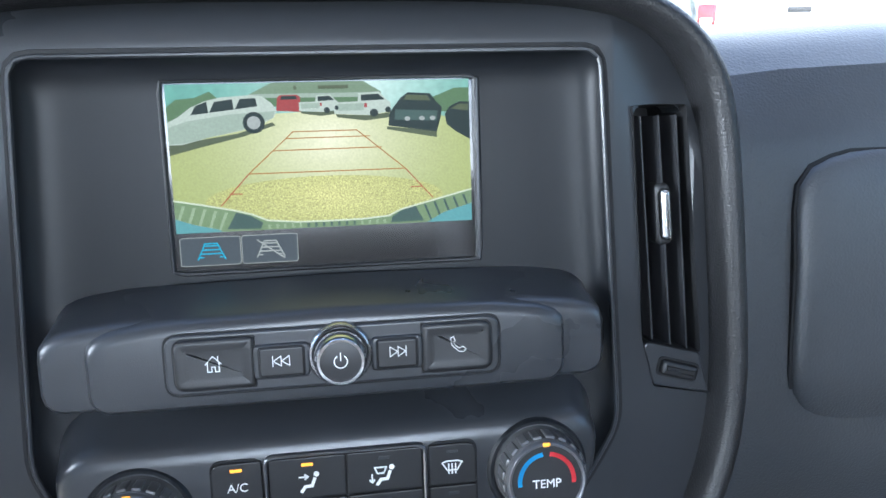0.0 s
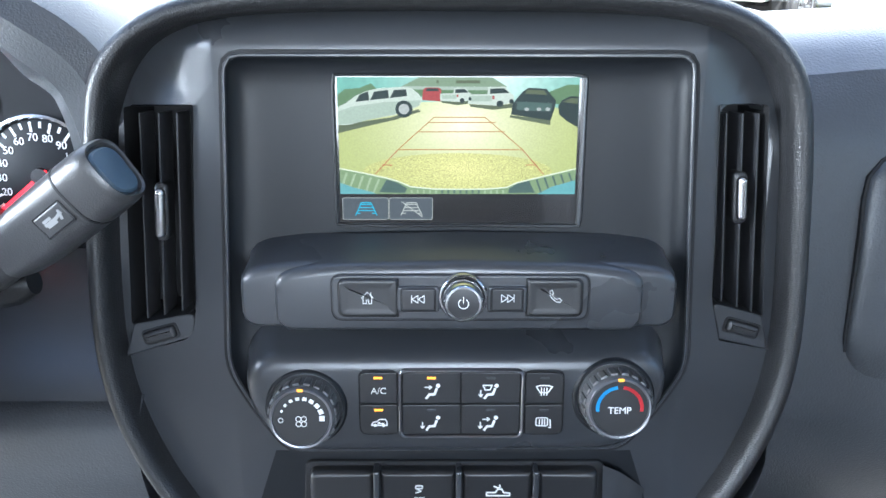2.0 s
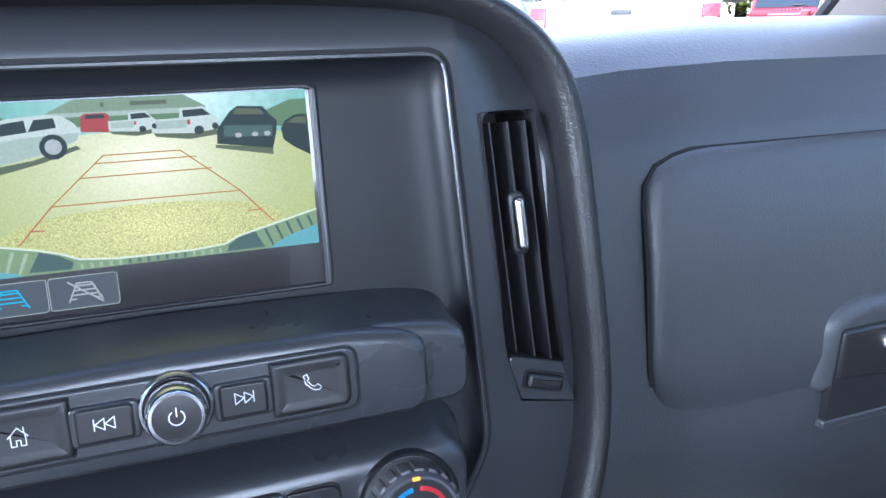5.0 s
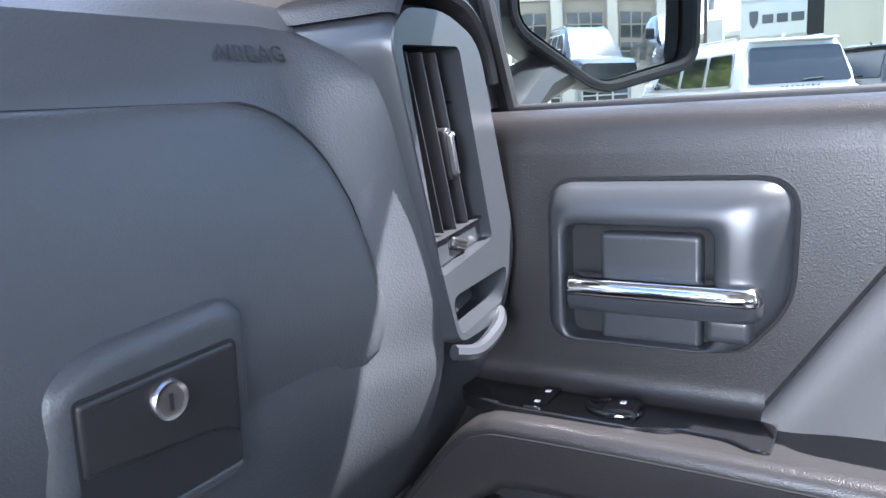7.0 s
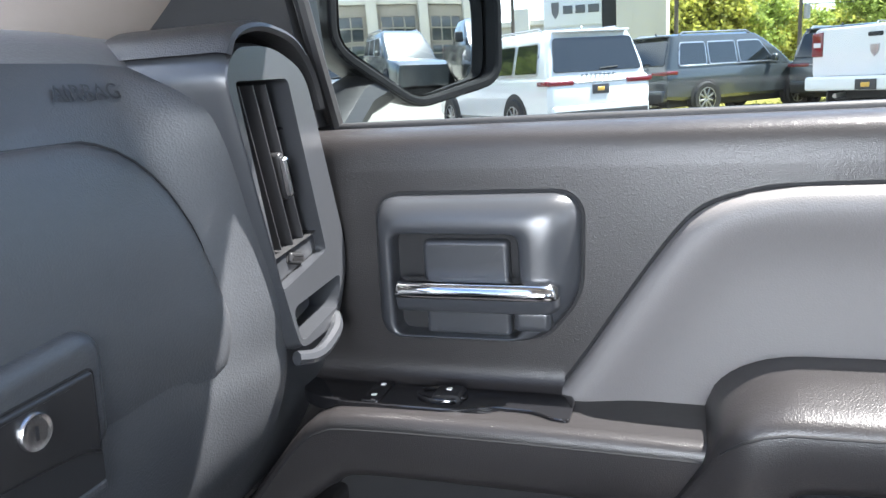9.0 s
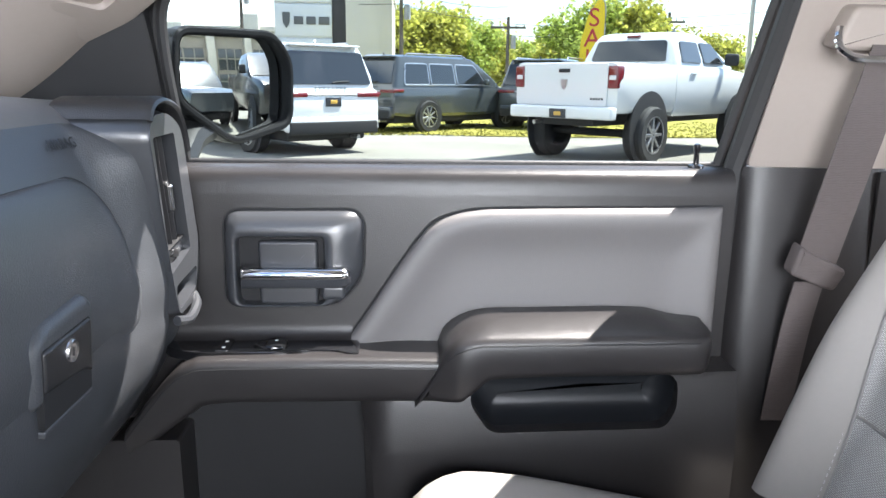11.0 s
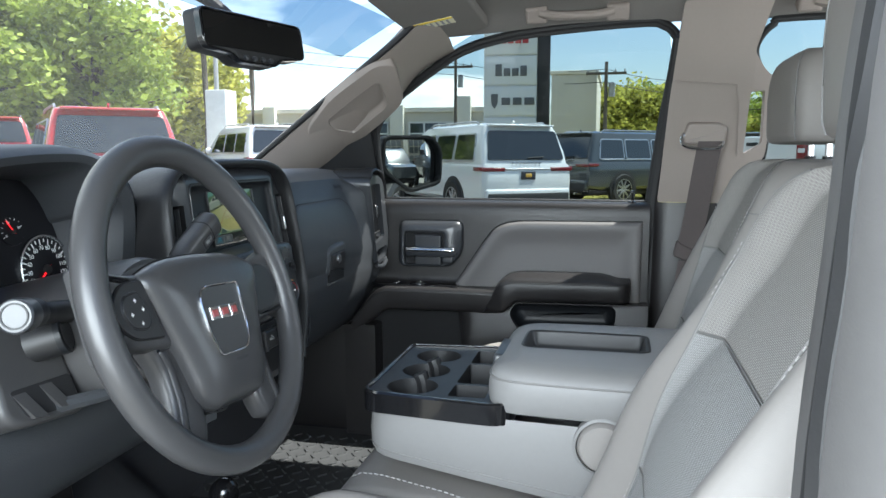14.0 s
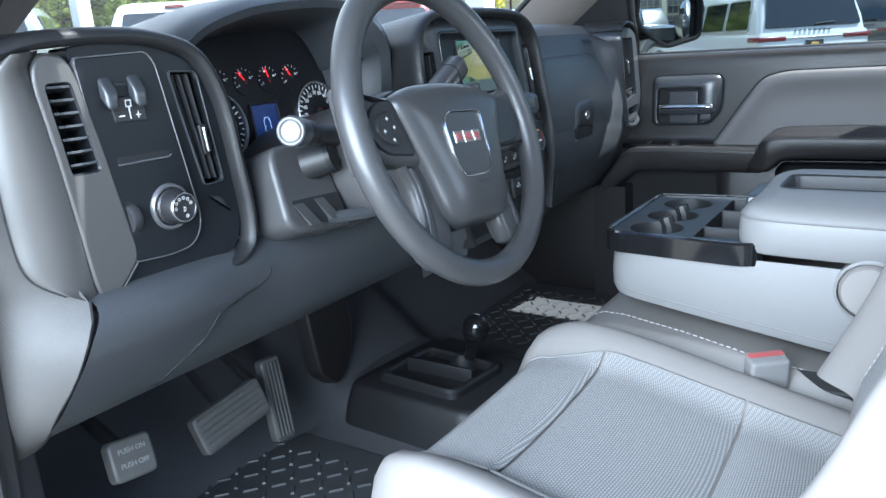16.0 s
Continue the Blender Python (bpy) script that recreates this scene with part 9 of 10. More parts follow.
for k in range(38):
    y = -0.245 - 0.010 * k
    for sx in (-1, 1):
        x_ = sx * lerp_table([(-0.63, 0.180), (-0.50, 0.170), (-0.39, 0.148), (-0.245, 0.118)], y)
        tube([(x_, y, 0.9212 - lerp_table(MID_FALL, y)), (x_ + sx * 0.001, y - 0.006, 0.9212 - lerp_table(MID_FALL, y - 0.006))], 0.0011, 4, bm=dots)
tagged(part("stitching", dots, "stitch", mids, smooth=0), kind="stuff")
part("seat_base", block(-0.19, 0.19, -0.78, -0.28, 0.72, 0.80, 0.01), "black", mids)
part("pedestal", block(-0.12, 0.12, -0.74, -0.34, 0.64, 0.73, 0.01), "black", mids)
# belt buckle between driver and middle seats
bk = thing("belt_buckle", "grey seat belt buckle with red release edge on a black strap", "seat belt", (-0.205, -0.53, 0.80))
BK = frame_of((-0.205, -0.528, 0.880), (0.55, -0.83, 0.05), (-0.30, 0.18, 0.93))
part("buckle_body", plate(rr(-0.027, 0.027, -0.050, 0.036, 0.006), -0.012, 0.012, 0.005, BK), "vinyl_top", bk)
part("release_key", plate(rr(-0.024, 0.024, 0.0350, 0.0385, 0.0015), -0.0125, -0.0040, 0.001, BK), "badge_red", bk, "red release edge")
part("buckle_sleeve", plate(rr(-0.020, 0.020, -0.13, -0.045, 0.006), -0.008, 0.008, 0.004, BK), "black", bk)
part("belt_strap", loft([[Vector(p) + Vector((0.0, d, 0.0)) for d in (-0.022, 0.022)] for p in curve([(-0.196, -0.585, 0.90), (-0.19, -0.62, 0.872), (-0.20, -0.66, 0.865), (-0.21, -0.70, 0.82)], 4)], closed=False), "rubber", bk, "black buckle strap")
# rear bench
rb = thing("rear_bench", "grey rear bench seat behind the front seats", "car seat", (0, -1.5, 0.7))
part("bench_cushion", block(-0.74, 0.74, -1.62, -1.20, 0.80, 0.96, 0.05), "vinyl", rb)
part("bench_back", loft([[(x, -1.60, 0.93) for x in (-0.74, 0.0, 0.74)], [(x, -1.70, 1.35) for x in (-0.74, 0.0, 0.74)], [(x, -1.78, 1.36) for x in (-0.74, 0.0, 0.74)], [(x, -1.78, 0.9) for x in (-0.74, 0.0, 0.74)]], closed=False), "vinyl", rb)
part("bench_base", block(-0.72, 0.72, -1.60, -1.25, FLOOR, 0.81, 0.02), "black", rb)

# ---- outside ----
M["asphalt"] = mat("pale sunlit lot paving", (0.225, 0.212, 0.182), 0.9, vary=0.25, vary_scale=0.5, grain=0.5, grain_scale=90, spec=0.2)
M["grass"] = mat("dry mown grass", (0.26, 0.235, 0.055), 0.95, vary=0.35, vary_scale=1.2, grain=1.0, grain_scale=60, spec=0.1)


def lot_z(x, y):
    """Height of the ground: the lot climbs gently ahead of the truck."""
    return GROUND + 0.035 * max(0.0, min(y - 3.0, 40.0)) 


gx = [-900, -300, -80, -30, -12, -4, 4, 8, 12, 16, 22, 30, 60, 150, 400, 900]
gy = [-900, -300, -80, -30, -12, -4, 0, 3, 6, 10, 15, 22, 32, 43, 80, 300, 900]
bm_ = bmesh.new()
grid = [[bm_.verts.new((x, y, lot_z(x, y))) for y in gy] for x in gx]
for i in range(len(gx) - 1):
    for j in range(len(gy) - 1):
        bm_.faces.new((grid[i][j], grid[i + 1][j], grid[i + 1][j + 1], grid[i][j + 1]))
tagged(part("ground", bm_, "asphalt"), "pale sunlit paved car lot", "ground", kind="structure")


# ---- vehicles ----
def grey_paint(key, colour):
    M[key] = mat(key.replace("_", " "), colour, 0.22, coat=0.8, vary=0.03, vary_scale=1.0)


grey_paint("graphite_paint", (0.045, 0.052, 0.055))
grey_paint("black_paint", (0.012, 0.013, 0.014))
grey_paint("red_paint", (0.33, 0.025, 0.025))
grey_paint("steel_paint", (0.20, 0.22, 0.23))
M["tyre"] = mat("black tyre rubber", (0.018, 0.018, 0.018), 0.8, grain=0.4, grain_scale=60)
M["alloy"] = mat("machined alloy", (0.45, 0.45, 0.46), 0.3, 0.9)
M["car_glass"] = mat("dark tinted car glass", (0.015, 0.018, 0.020), 0.06, coat=0.6, rough_vary=0.02)
M["tail_red"] = mat("red tail lamp lens", (0.15, 0.008, 0.012), 0.2, coat=0.6)
M["lamp_clear"] = mat("clear lamp lens", (0.6, 0.6, 0.6), 0.15, coat=0.5)
M["under"] = mat("black chassis plastic", (0.015, 0.015, 0.016), 0.7)
M["plate_dark"] = mat("dark dealer plate", (0.03, 0.03, 0.035), 0.4)
M["plate_gold"] = mat("golden plate motif", (0.55, 0.33, 0.06), 0.4)


def panel(points, thick=0.012, radius=0.03, grow=0.0):
    """A rounded sheet over four points of a nearly flat surface, counter-clockwise from outside."""
    p = [Vector(q) for q in points]
    u, c_ = (p[1] - p[0]).normalized(), sum(p, Vector()) / len(p)
    v = (p[-1] - p[0])
    m = frame_of(c_, u, v)
    inv = m.inverted()
    flat = [tuple((inv @ q)[:2]) for q in p]
    return plate(inset(fillet(flat, radius, 3), -grow) if grow else fillet(flat, radius, 3), -0.03, thick, 0.006, m, steps=2)


def wheel(parent, x, y, r, width, spokes=6, rim_mat="alloy"):
    side = 1 if x > 0 else -1
    m = Matrix.Translation((x, y, r)) @ Matrix.Rotation(side * math.pi / 2, 4, "Y")
    h = width / 2
    w = part("wheel", lathe([(r * 0.62, -h), (r * 0.93, -h), (r, -h * 0.75), (r, h * 0.75), (r * 0.93, h), (r * 0.66, h * 0.95), (r * 0.62, h * 0.6)], 32, m), "tyre", parent, "black tyre on an alloy rim")
    part("rim", lathe([(r * 0.66, h * 0.55), (r * 0.66, h * 0.92), (r * 0.62, h * 0.92), (r * 0.60, h * 0.3), (0.0, h * 0.25)], 32, m), "under", w)
    for k in range(spokes):
        a = 2 * math.pi * k / spokes
        part("rim_spoke", block(0.05 * r, 0.62 * r, -0.055 * r, 0.055 * r, h * 0.35, h * 0.85, 0.01, m @ Matrix.Rotation(a, 4, "Z")), rim_mat, w)
    part("rim_lip", lathe([(r * 0.67, h * 0.85), (r * 0.67, h * 0.97), (r * 0.62, h * 0.97), (r * 0.62, h * 0.85)], 32, m), rim_mat, w)
    return w


def hull(stations):
    """Body loft: y, low z, high z, half width, tuck."""
    loops = []
    for y, zl, zh, w, tuck in stations:
        right_ = [(w - tuck, zl), (w, zl + 0.10 * (zh - zl)), (w + 0.012, zl + 0.55 * (zh - zl)), (w, zh - 0.14 * (zh - zl)), (w - 0.035, zh - 0.02), (w - 0.09, zh)]
        loops.append([(x, y, z) for x, z in right_] + [(-x, y, z) for x, z in right_[::-1]])
    return loft(loops)


def arch_cut(parent, xs, y, r, half):
    for s in (-1, 1):
        part("wheel_arch", lathe([(r * 1.16, 0.0), (r * 1.16, 0.022), (r * 1.08, 0.026), (0.0, 0.024)], 28, Matrix.Translation((s * half, y, r)) @ Matrix.Rotation(s * math.pi / 2, 4, "Y")), "under", parent)


def suv(name, label, paint):
    t = thing(name, label, "car")
    W, zb, zr = 1.00, 1.13, 1.90
    part("body", hull([(0.0, 0.55, 1.02, 0.90, 0.05), (0.05, 0.45, zb, 0.97, 0.05), (0.5, 0.40, zb, W, 0.06), (2.2, 0.40, zb, W, 0.06), (3.7, 0.40, zb - 0.01, W, 0.06), (4.2, 0.40, 1.12, 0.99, 0.06), (5.1, 0.42, 1.06, 0.95, 0.06), (5.35, 0.50, 0.98, 0.86, 0.06)]), paint, t)
    cab_loops = []
    for z, y0, y1, w in ((zb - 0.02, 0.06, 4.15, 0.95), (1.35, 0.12, 3.85, 0.92), (1.72, 0.27, 3.30, 0.83), (1.85, 0.34, 3.05, 0.78), (zr, 0.50, 2.85, 0.68)):
        cab_loops.append([(x, y, z) for x, y in fillet([(-w, y0), (w, y0), (w, y1), (-w, y1)], 0.12, 4)])
    part("cabin", loft(cab_loops), paint, t)
    part("rear_window", panel([(-0.84, 0.072, 1.20), (0.84, 0.072, 1.20), (0.74, 0.262, 1.75), (-0.74, 0.262, 1.75)], 0.022, 0.06), "car_glass", t, "dark rear window")
    part("rear_wiper", tube([(0.02, 0.06, 1.23), (0.12, 0.045, 1.245), (0.36, 0.05, 1.255)], 0.016, 6), "under", t)
    part("spoiler", block(-0.70, 0.70, 0.20, 0.42, 1.835, 1.875, 0.015), paint, t)
    part("roof_aerial", tube([(0.0, 0.62, 1.89), (0.0, 0.56, 1.95)], 0.02, 6), paint, t)
    for s in (-1, 1):
        def q(y, z):
            return (s * lerp_table([(zb, 0.952), (1.35, 0.922), (1.72, 0.832), (1.85, 0.782)], z), y, z)
        for nm, a, b, c_, d in (("side_window", 0.42, 1.25, 0.52, 1.25), ("side_window", 1.36, 2.22, 1.36, 2.20), ("side_window", 2.34, 3.45, 2.32, 3.02)):
            pts = [q(a, 1.20), q(b, 1.20), q(d, 1.68), q(c_, 1.68)]
            pane = part(nm, panel(pts if s > 0 else [pts[1], pts[0], pts[3], pts[2]], 0.026, 0.05), "car_glass", t, "dark side window")
            part("window_trim", panel(pts if s > 0 else [pts[1], pts[0], pts[3], pts[2]], 0.021, 0.07, 0.03), "alloy", pane, "bright window trim")
        part("roof_rail", tube([(s * 0.74, 0.6, 1.87), (s * 0.74, 0.7, 1.93), (s * 0.74, 2.7, 1.93), (s * 0.74, 2.85, 1.87)], 0.02, 8), "alloy", t)
        lens = part("tail_lamp", block(min(s * 0.50, s * 0.97), max(s * 0.50, s * 0.97), -0.012, 0.10, 0.985, 1.065, 0.02), "tail_red", t, "slim red tail lamp")
        part("lamp_wing", block(min(s * 0.955, s * 1.015), max(s * 0.955, s * 1.015), 0.0, 0.34, 0.995, 1.075, 0.02), "tail_red", lens)
        part("bumper_lamp", block(min(s * 0.50, s * 0.80), max(s * 0.50, s * 0.80), -0.055, 0.0, 0.555, 0.59, 0.01), "tail_red", t)
        part("door_mirror", block(min(s * 0.99, s * 1.16), max(s * 0.99, s * 1.16), 3.30, 3.42, 1.18, 1.33, 0.04), paint, t)
        part("belt_trim", block(min(s * 0.955, s * 0.972), max(s * 0.955, s * 0.972), 0.45, 3.6, 1.165, 1.185, 0.006), "alloy", t)
        for y in (1.20, 4.28):
            wheel(t, s * 0.918, y, 0.40, 0.28, 9)
    for y in (1.20, 4.28):
        arch_cut(t, (-1, 1), y, 0.41, 0.992)
    part("rear_bumper", block(-0.93, 0.93, -0.06, 0.12, 0.40, 0.66, 0.05), paint, t)
    part("bumper_skirt", block(-0.90, 0.90, -0.07, 0.10, 0.36, 0.585, 0.03), "under", t, "black bumper skirt")
    part("garnish", block(-0.50, 0.50, -0.015, 0.05, 1.012, 1.04, 0.008), "alloy", t)
    pl_ = part("licence_plate", block(-0.155, 0.155, -0.02, 0.03, 0.83, 0.985, 0.006), "plate_dark", t, "dark dealer plate with golden motif")
    part("plate_motif", block(-0.07, 0.07, -0.026, 0.0, 0.875, 0.945, 0.02), "plate_gold", pl_)
    for k in range(8):
        part("tailgate_letter", block(-0.32 + 0.085 * k, -0.292 + 0.085 * k, 0.004, 0.08, 1.142, 1.158, 0.003), "alloy", t)
    part("underbody", block(-0.80, 0.80, 0.20, 5.1, 0.24, 0.44, 0.05), "under", t)
    part("exhaust", tube([(0.5, -0.03, 0.30), (0.5, 0.4, 0.30)], 0.035, 10), "alloy", t)
    return t


def pickup(name, label, paint, lift=0.0, badge=True):
    t = thing(name, label, "pickup truck")
    W, zb = 1.00, 1.40 + lift
    low = 0.62 + lift
    bed = part("bed", hull([(0.0, low + 0.08, zb - 0.01, 0.965, 0.03), (0.03, low, zb, 0.975, 0.04), (0.4, low, zb, 0.99, 0.05), (1.85, low, zb, 0.99, 0.05)]), paint, t)
    part("bed_well", block(-0.80, 0.80, 0.10, 1.78, zb - 0.015, zb + 0.004, 0.002), "under", bed)
    part("tailgate", plate(rr(-0.80, 0.80, low + 0.10, zb - 0.02, 0.04), -0.02, 0.022, 0.012, frame_of((0, 0.0, 0), (1, 0, 0), (0, 0, 1))), paint, t, "tailgate")
    part("tailgate_handle", block(-0.11, 0.11, -0.035, 0.0, zb - 0.16, zb - 0.10, 0.015), "under", t)
    if badge:
        part("tailgate_emblem", plate(fillet([(-0.07, 0.10), (0.07, 0.10), (0.06, 0.0), (0.0, -0.08), (-0.06, 0.0)], 0.015), 0.0, 0.035, 0.006, frame_of((0, 0, zb - 0.36), (1, 0, 0), (0, 0, 1))), "alloy", t, "plain shield emblem")
        for k in range(5):
            part("tailgate_letter", block(0.50 + 0.05 * k, 0.535 + 0.05 * k, -0.028, 0.0, low + 0.20, low + 0.235, 0.003), "plate_dark", t)
    part("front_body", hull([(1.88, low - 0.06, zb - 0.02, 0.985, 0.05), (2.0, low - 0.08, zb - 0.01, W, 0.06), (3.9, low - 0.08, zb - 0.02, W, 0.06), (4.35, low - 0.08, zb - 0.05, W, 0.06), (5.3, low - 0.05, zb - 0.12, 0.97, 0.06), (5.55, low, zb - 0.22, 0.88, 0.06)]), paint, t)
    loops = []
    for z, y0, y1, w in ((zb - 0.03, 1.90, 4.25, 0.95), (zb + 0.12, 1.93, 3.98, 0.92), (zb + 0.42, 2.06, 3.40, 0.80), (zb + 0.53, 2.16, 3.15, 0.74), (zb + 0.57, 2.30, 3.0, 0.62)):
        loops.append([(x, y, z) for x, y in fillet([(-w, y0), (w, y0), (w, y1), (-w, y1)], 0.10, 4)])
    part("cab", loft(loops), paint, t)
    part("rear_window", panel([(-0.74, 1.915, zb + 0.06), (0.74, 1.915, zb + 0.06), (0.68, 2.052, zb + 0.41), (-0.68, 2.052, zb + 0.41)], 0.030, 0.05), "car_glass", t, "dark rear window")
    part("stop_lamp", block(-0.13, 0.13, 2.07, 2.16, zb + 0.475, zb + 0.515, 0.01), "tail_red", t)
    for s in (-1, 1):
        def q(y, z):
            return (s * lerp_table([(zb, 0.945), (zb + 0.12, 0.922), (zb + 0.42, 0.802)], z), y, z)
        for a, b, c_, d in ((2.10, 2.85, 2.17, 2.82), (2.95, 3.85, 2.92, 3.38)):
            pts = [q(a, zb + 0.04), q(b, zb + 0.04), q(d, zb + 0.40), q(c_, zb + 0.40)]
            part("side_window", panel(pts if s > 0 else [pts[1], pts[0], pts[3], pts[2]], 0.026, 0.05), "car_glass", t, "dark side window")
        lens = part("tail_lamp", block(min(s * 0.80, s * 0.985), max(s * 0.80, s * 0.985), -0.03, 0.16, zb - 0.40, zb - 0.06, 0.02), "tail_red", t, "upright red tail lamp")
        part("lamp_core", block(min(s * 0.83, s * 0.95), max(s * 0.83, s * 0.95), -0.036, 0.0, zb - 0.27, zb - 0.20, 0.01), "lamp_clear", lens)
        part("door_mirror", block(min(s * 0.98, s * 1.24), max(s * 0.98, s * 1.24), 3.70, 3.82, zb + 0.02, zb + 0.24, 0.05), "under", t)
        part("door_handle", block(min(s * 1.0, s * 1.035), max(s * 1.0, s * 1.035), 2.35, 2.55, zb - 0.16, zb - 0.12, 0.01), paint, t)
        for y in (1.0, 4.55):
            wheel(t, s * (0.905 + 0.04 * (lift > 0.1)), y, 0.40 + 0.3 * lift, 0.30 + 0.05 * (lift > 0.1), 8)
    for y in (1.0, 4.55):
        arch_cut(t, (-1, 1), y, 0.43 + 0.55 * lift, 0.985)
    part("bumper", block(-0.98, 0.98, -0.17, 0.02, low - 0.10, low + 0.10, 0.04), paint if lift else "alloy", t, "rear bumper")
    pl_ = part("licence_plate", block(-0.155, 0.155, -0.185, -0.15, low - 0.09, low + 0.055, 0.005), "plate_dark", t, "dark dealer plate with golden motif")
    part("plate_motif", block(-0.07, 0.07, -0.19, -0.16, low - 0.055, low + 0.015, 0.02), "plate_gold", pl_)
    part("frame_rails", block(-0.50, 0.50, 0.1, 5.2, low - 0.22, low + 0.02, 0.03), "under", t)
    part("rear_axle", tube([(-0.85, 1.0, 0.40 + 0.3 * lift), (0.85, 1.0, 0.40 + 0.3 * lift)], 0.07, 10), "under", t)
    part("exhaust", tube([(-0.55, -0.05, low - 0.18), (-0.5, 0.8, low - 0.12)], 0.035, 10), "alloy", t)
    return t


def park(t, x, y, heading):
    """Sets a vehicle down with its tail at x, y, pointing heading degrees from +x."""
    t.matrix_basis = pose(x, y, lot_z(x, y), 0, 0, heading - 90)
    return t


ws_ = park(suv("white_suv", "white full-size SUV parked tail-on in the lot", "white_paint"), 13.05, 1.00, 38)
ds_ = park(suv("graphite_suv", "dark graphite full-size SUV parked on the grass edge", "graphite_paint"), 18.9, 0.75, -46)
copy_thing(ds_, pose(20.2, -3.6, lot_z(0, 0), 0, 0, -31 - 90))["label"] = "dark graphite full-size SUV half hidden by a pickup"
copy_thing(ws_, pose(16.6, 7.6, lot_z(16.6, 7.6), 0, 0, 45 - 90))["label"] = "white full-size SUV further along the row"
park(pickup("white_pickup", "lifted white crew-cab pickup parked tail-on", "white_paint", 0.20), 12.03, -2.81, -46)
bp_ = park(pickup("black_pickup", "black crew-cab pickup parked tail-on", "black_paint", 0.05), 10.2, -6.6, -27)
wp_ = park(pickup("white_pickup", "white crew-cab pickup parked ahead, tail towards the truck", "white_paint", 0.0), 4.66, 6.72, 49)
park(pickup("steel_pickup", "grey-green crew-cab pickup parked ahead beside a white one", "steel_paint", 0.0, False), 2.70, 8.40, 49)
rs_ = park(suv("red_suv", "red SUV with pale roof rails parked ahead", "red_paint"), 8.6, 6.62, 44.6)
copy_thing(rs_, pose(15.5, 15.5, lot_z(15.5, 15.5), 0, 0, 44 - 90))["label"] = "red SUV parked further off"
copy_thing(bp_, pose(5.2, -11.5, lot_z(0, 0), 0, 0, 95 - 90))["label"] = "black crew-cab pickup behind the truck"
copy_thing(wp_, pose(10.5, -12.0, lot_z(0, 0), 0, 0, 95 - 90))["label"] = "white crew-cab pickup behind the truck"
copy_thing(ds_, pose(1.9, -14.0, lot_z(0, 0), 0, 0, 80 - 90))["label"] = "dark graphite full-size SUV behind the truck"

# ---- far things: verge, sign, buildings, poles, flags, trees ----
verge = bmesh.new()
vx = [17.3, 18.4, 20, 22, 25, 30, 40]
rows_ = []
for y in (-45, -30, -18, -10, -5, -2, 1.5, 3.0):
    rows_.append([verge.verts.new((x + 0.35 * math.sin(y * 1.7 + x) + (1.2 if y > 1 else 0) + 0.15 * max(-y - 5, 0) * (x < 18), y + 0.2 * math.sin(x * 2.1), GROUND + 0.02)) for x in vx])
for a, b in zip(rows_, rows_[1:]):
    for i in range(len(vx) - 1):
        verge.faces.new((a[i], a[i + 1], b[i + 1], b[i]))
tagged(part("verge", verge, "grass"), "dry yellow-green mown grass verge beside the lot", "grass", kind="structure")
blades = bmesh.new()
rng = random.Random(5)
for k in range(5200):
    x, y = 17.7 + 7 * rng.random() ** 1.6, -14 + 16.5 * rng.random()
    a, h = rng.random() * 6.28, 0.02 + 0.035 * rng.random()
    w = 0.03
    v3 = [blades.verts.new((x + w * math.cos(a), y + w * math.sin(a), GROUND + 0.015)), blades.verts.new((x - w * math.cos(a), y - w * math.sin(a), GROUND + 0.015)), blades.verts.new((x + 0.05 * rng.uniform(-1, 1), y + 0.05 * rng.uniform(-1, 1), GROUND + 0.02 + h))]
    blades.faces.new(v3)
tagged(part("grass_tufts", blades, "grass", smooth=0), "short dry grass tufts on the verge", "grass", kind="stuff")

M["sign_face"] = mat("pale grey sign panel", (0.62, 0.63, 0.63), 0.4, vary=0.04, vary_scale=0.8)
M["sign_dark"] = mat("dark sign letter block", (0.09, 0.095, 0.10), 0.5)
M["sign_red"] = mat("red sign letter block", (0.40, 0.03, 0.04), 0.5)
sg = thing("pylon_sign", "tall grey dealer pylon sign with plain letter blocks", "sign", (30, 3.6, GROUND))
SG = frame_of((30, 3.75, GROUND), (0.10, -1, 0), (0, 0, 1))
part("sign_frame", block(-1.10, 1.10, 0.0, 9.2, -0.45, -0.05, 0.03, SG), "sign_face", sg)
part("sign_post", block(1.10, 1.62, 0.0, 9.4, -0.5, 0.02, 0.02, SG), "under", sg, "dark upright post")
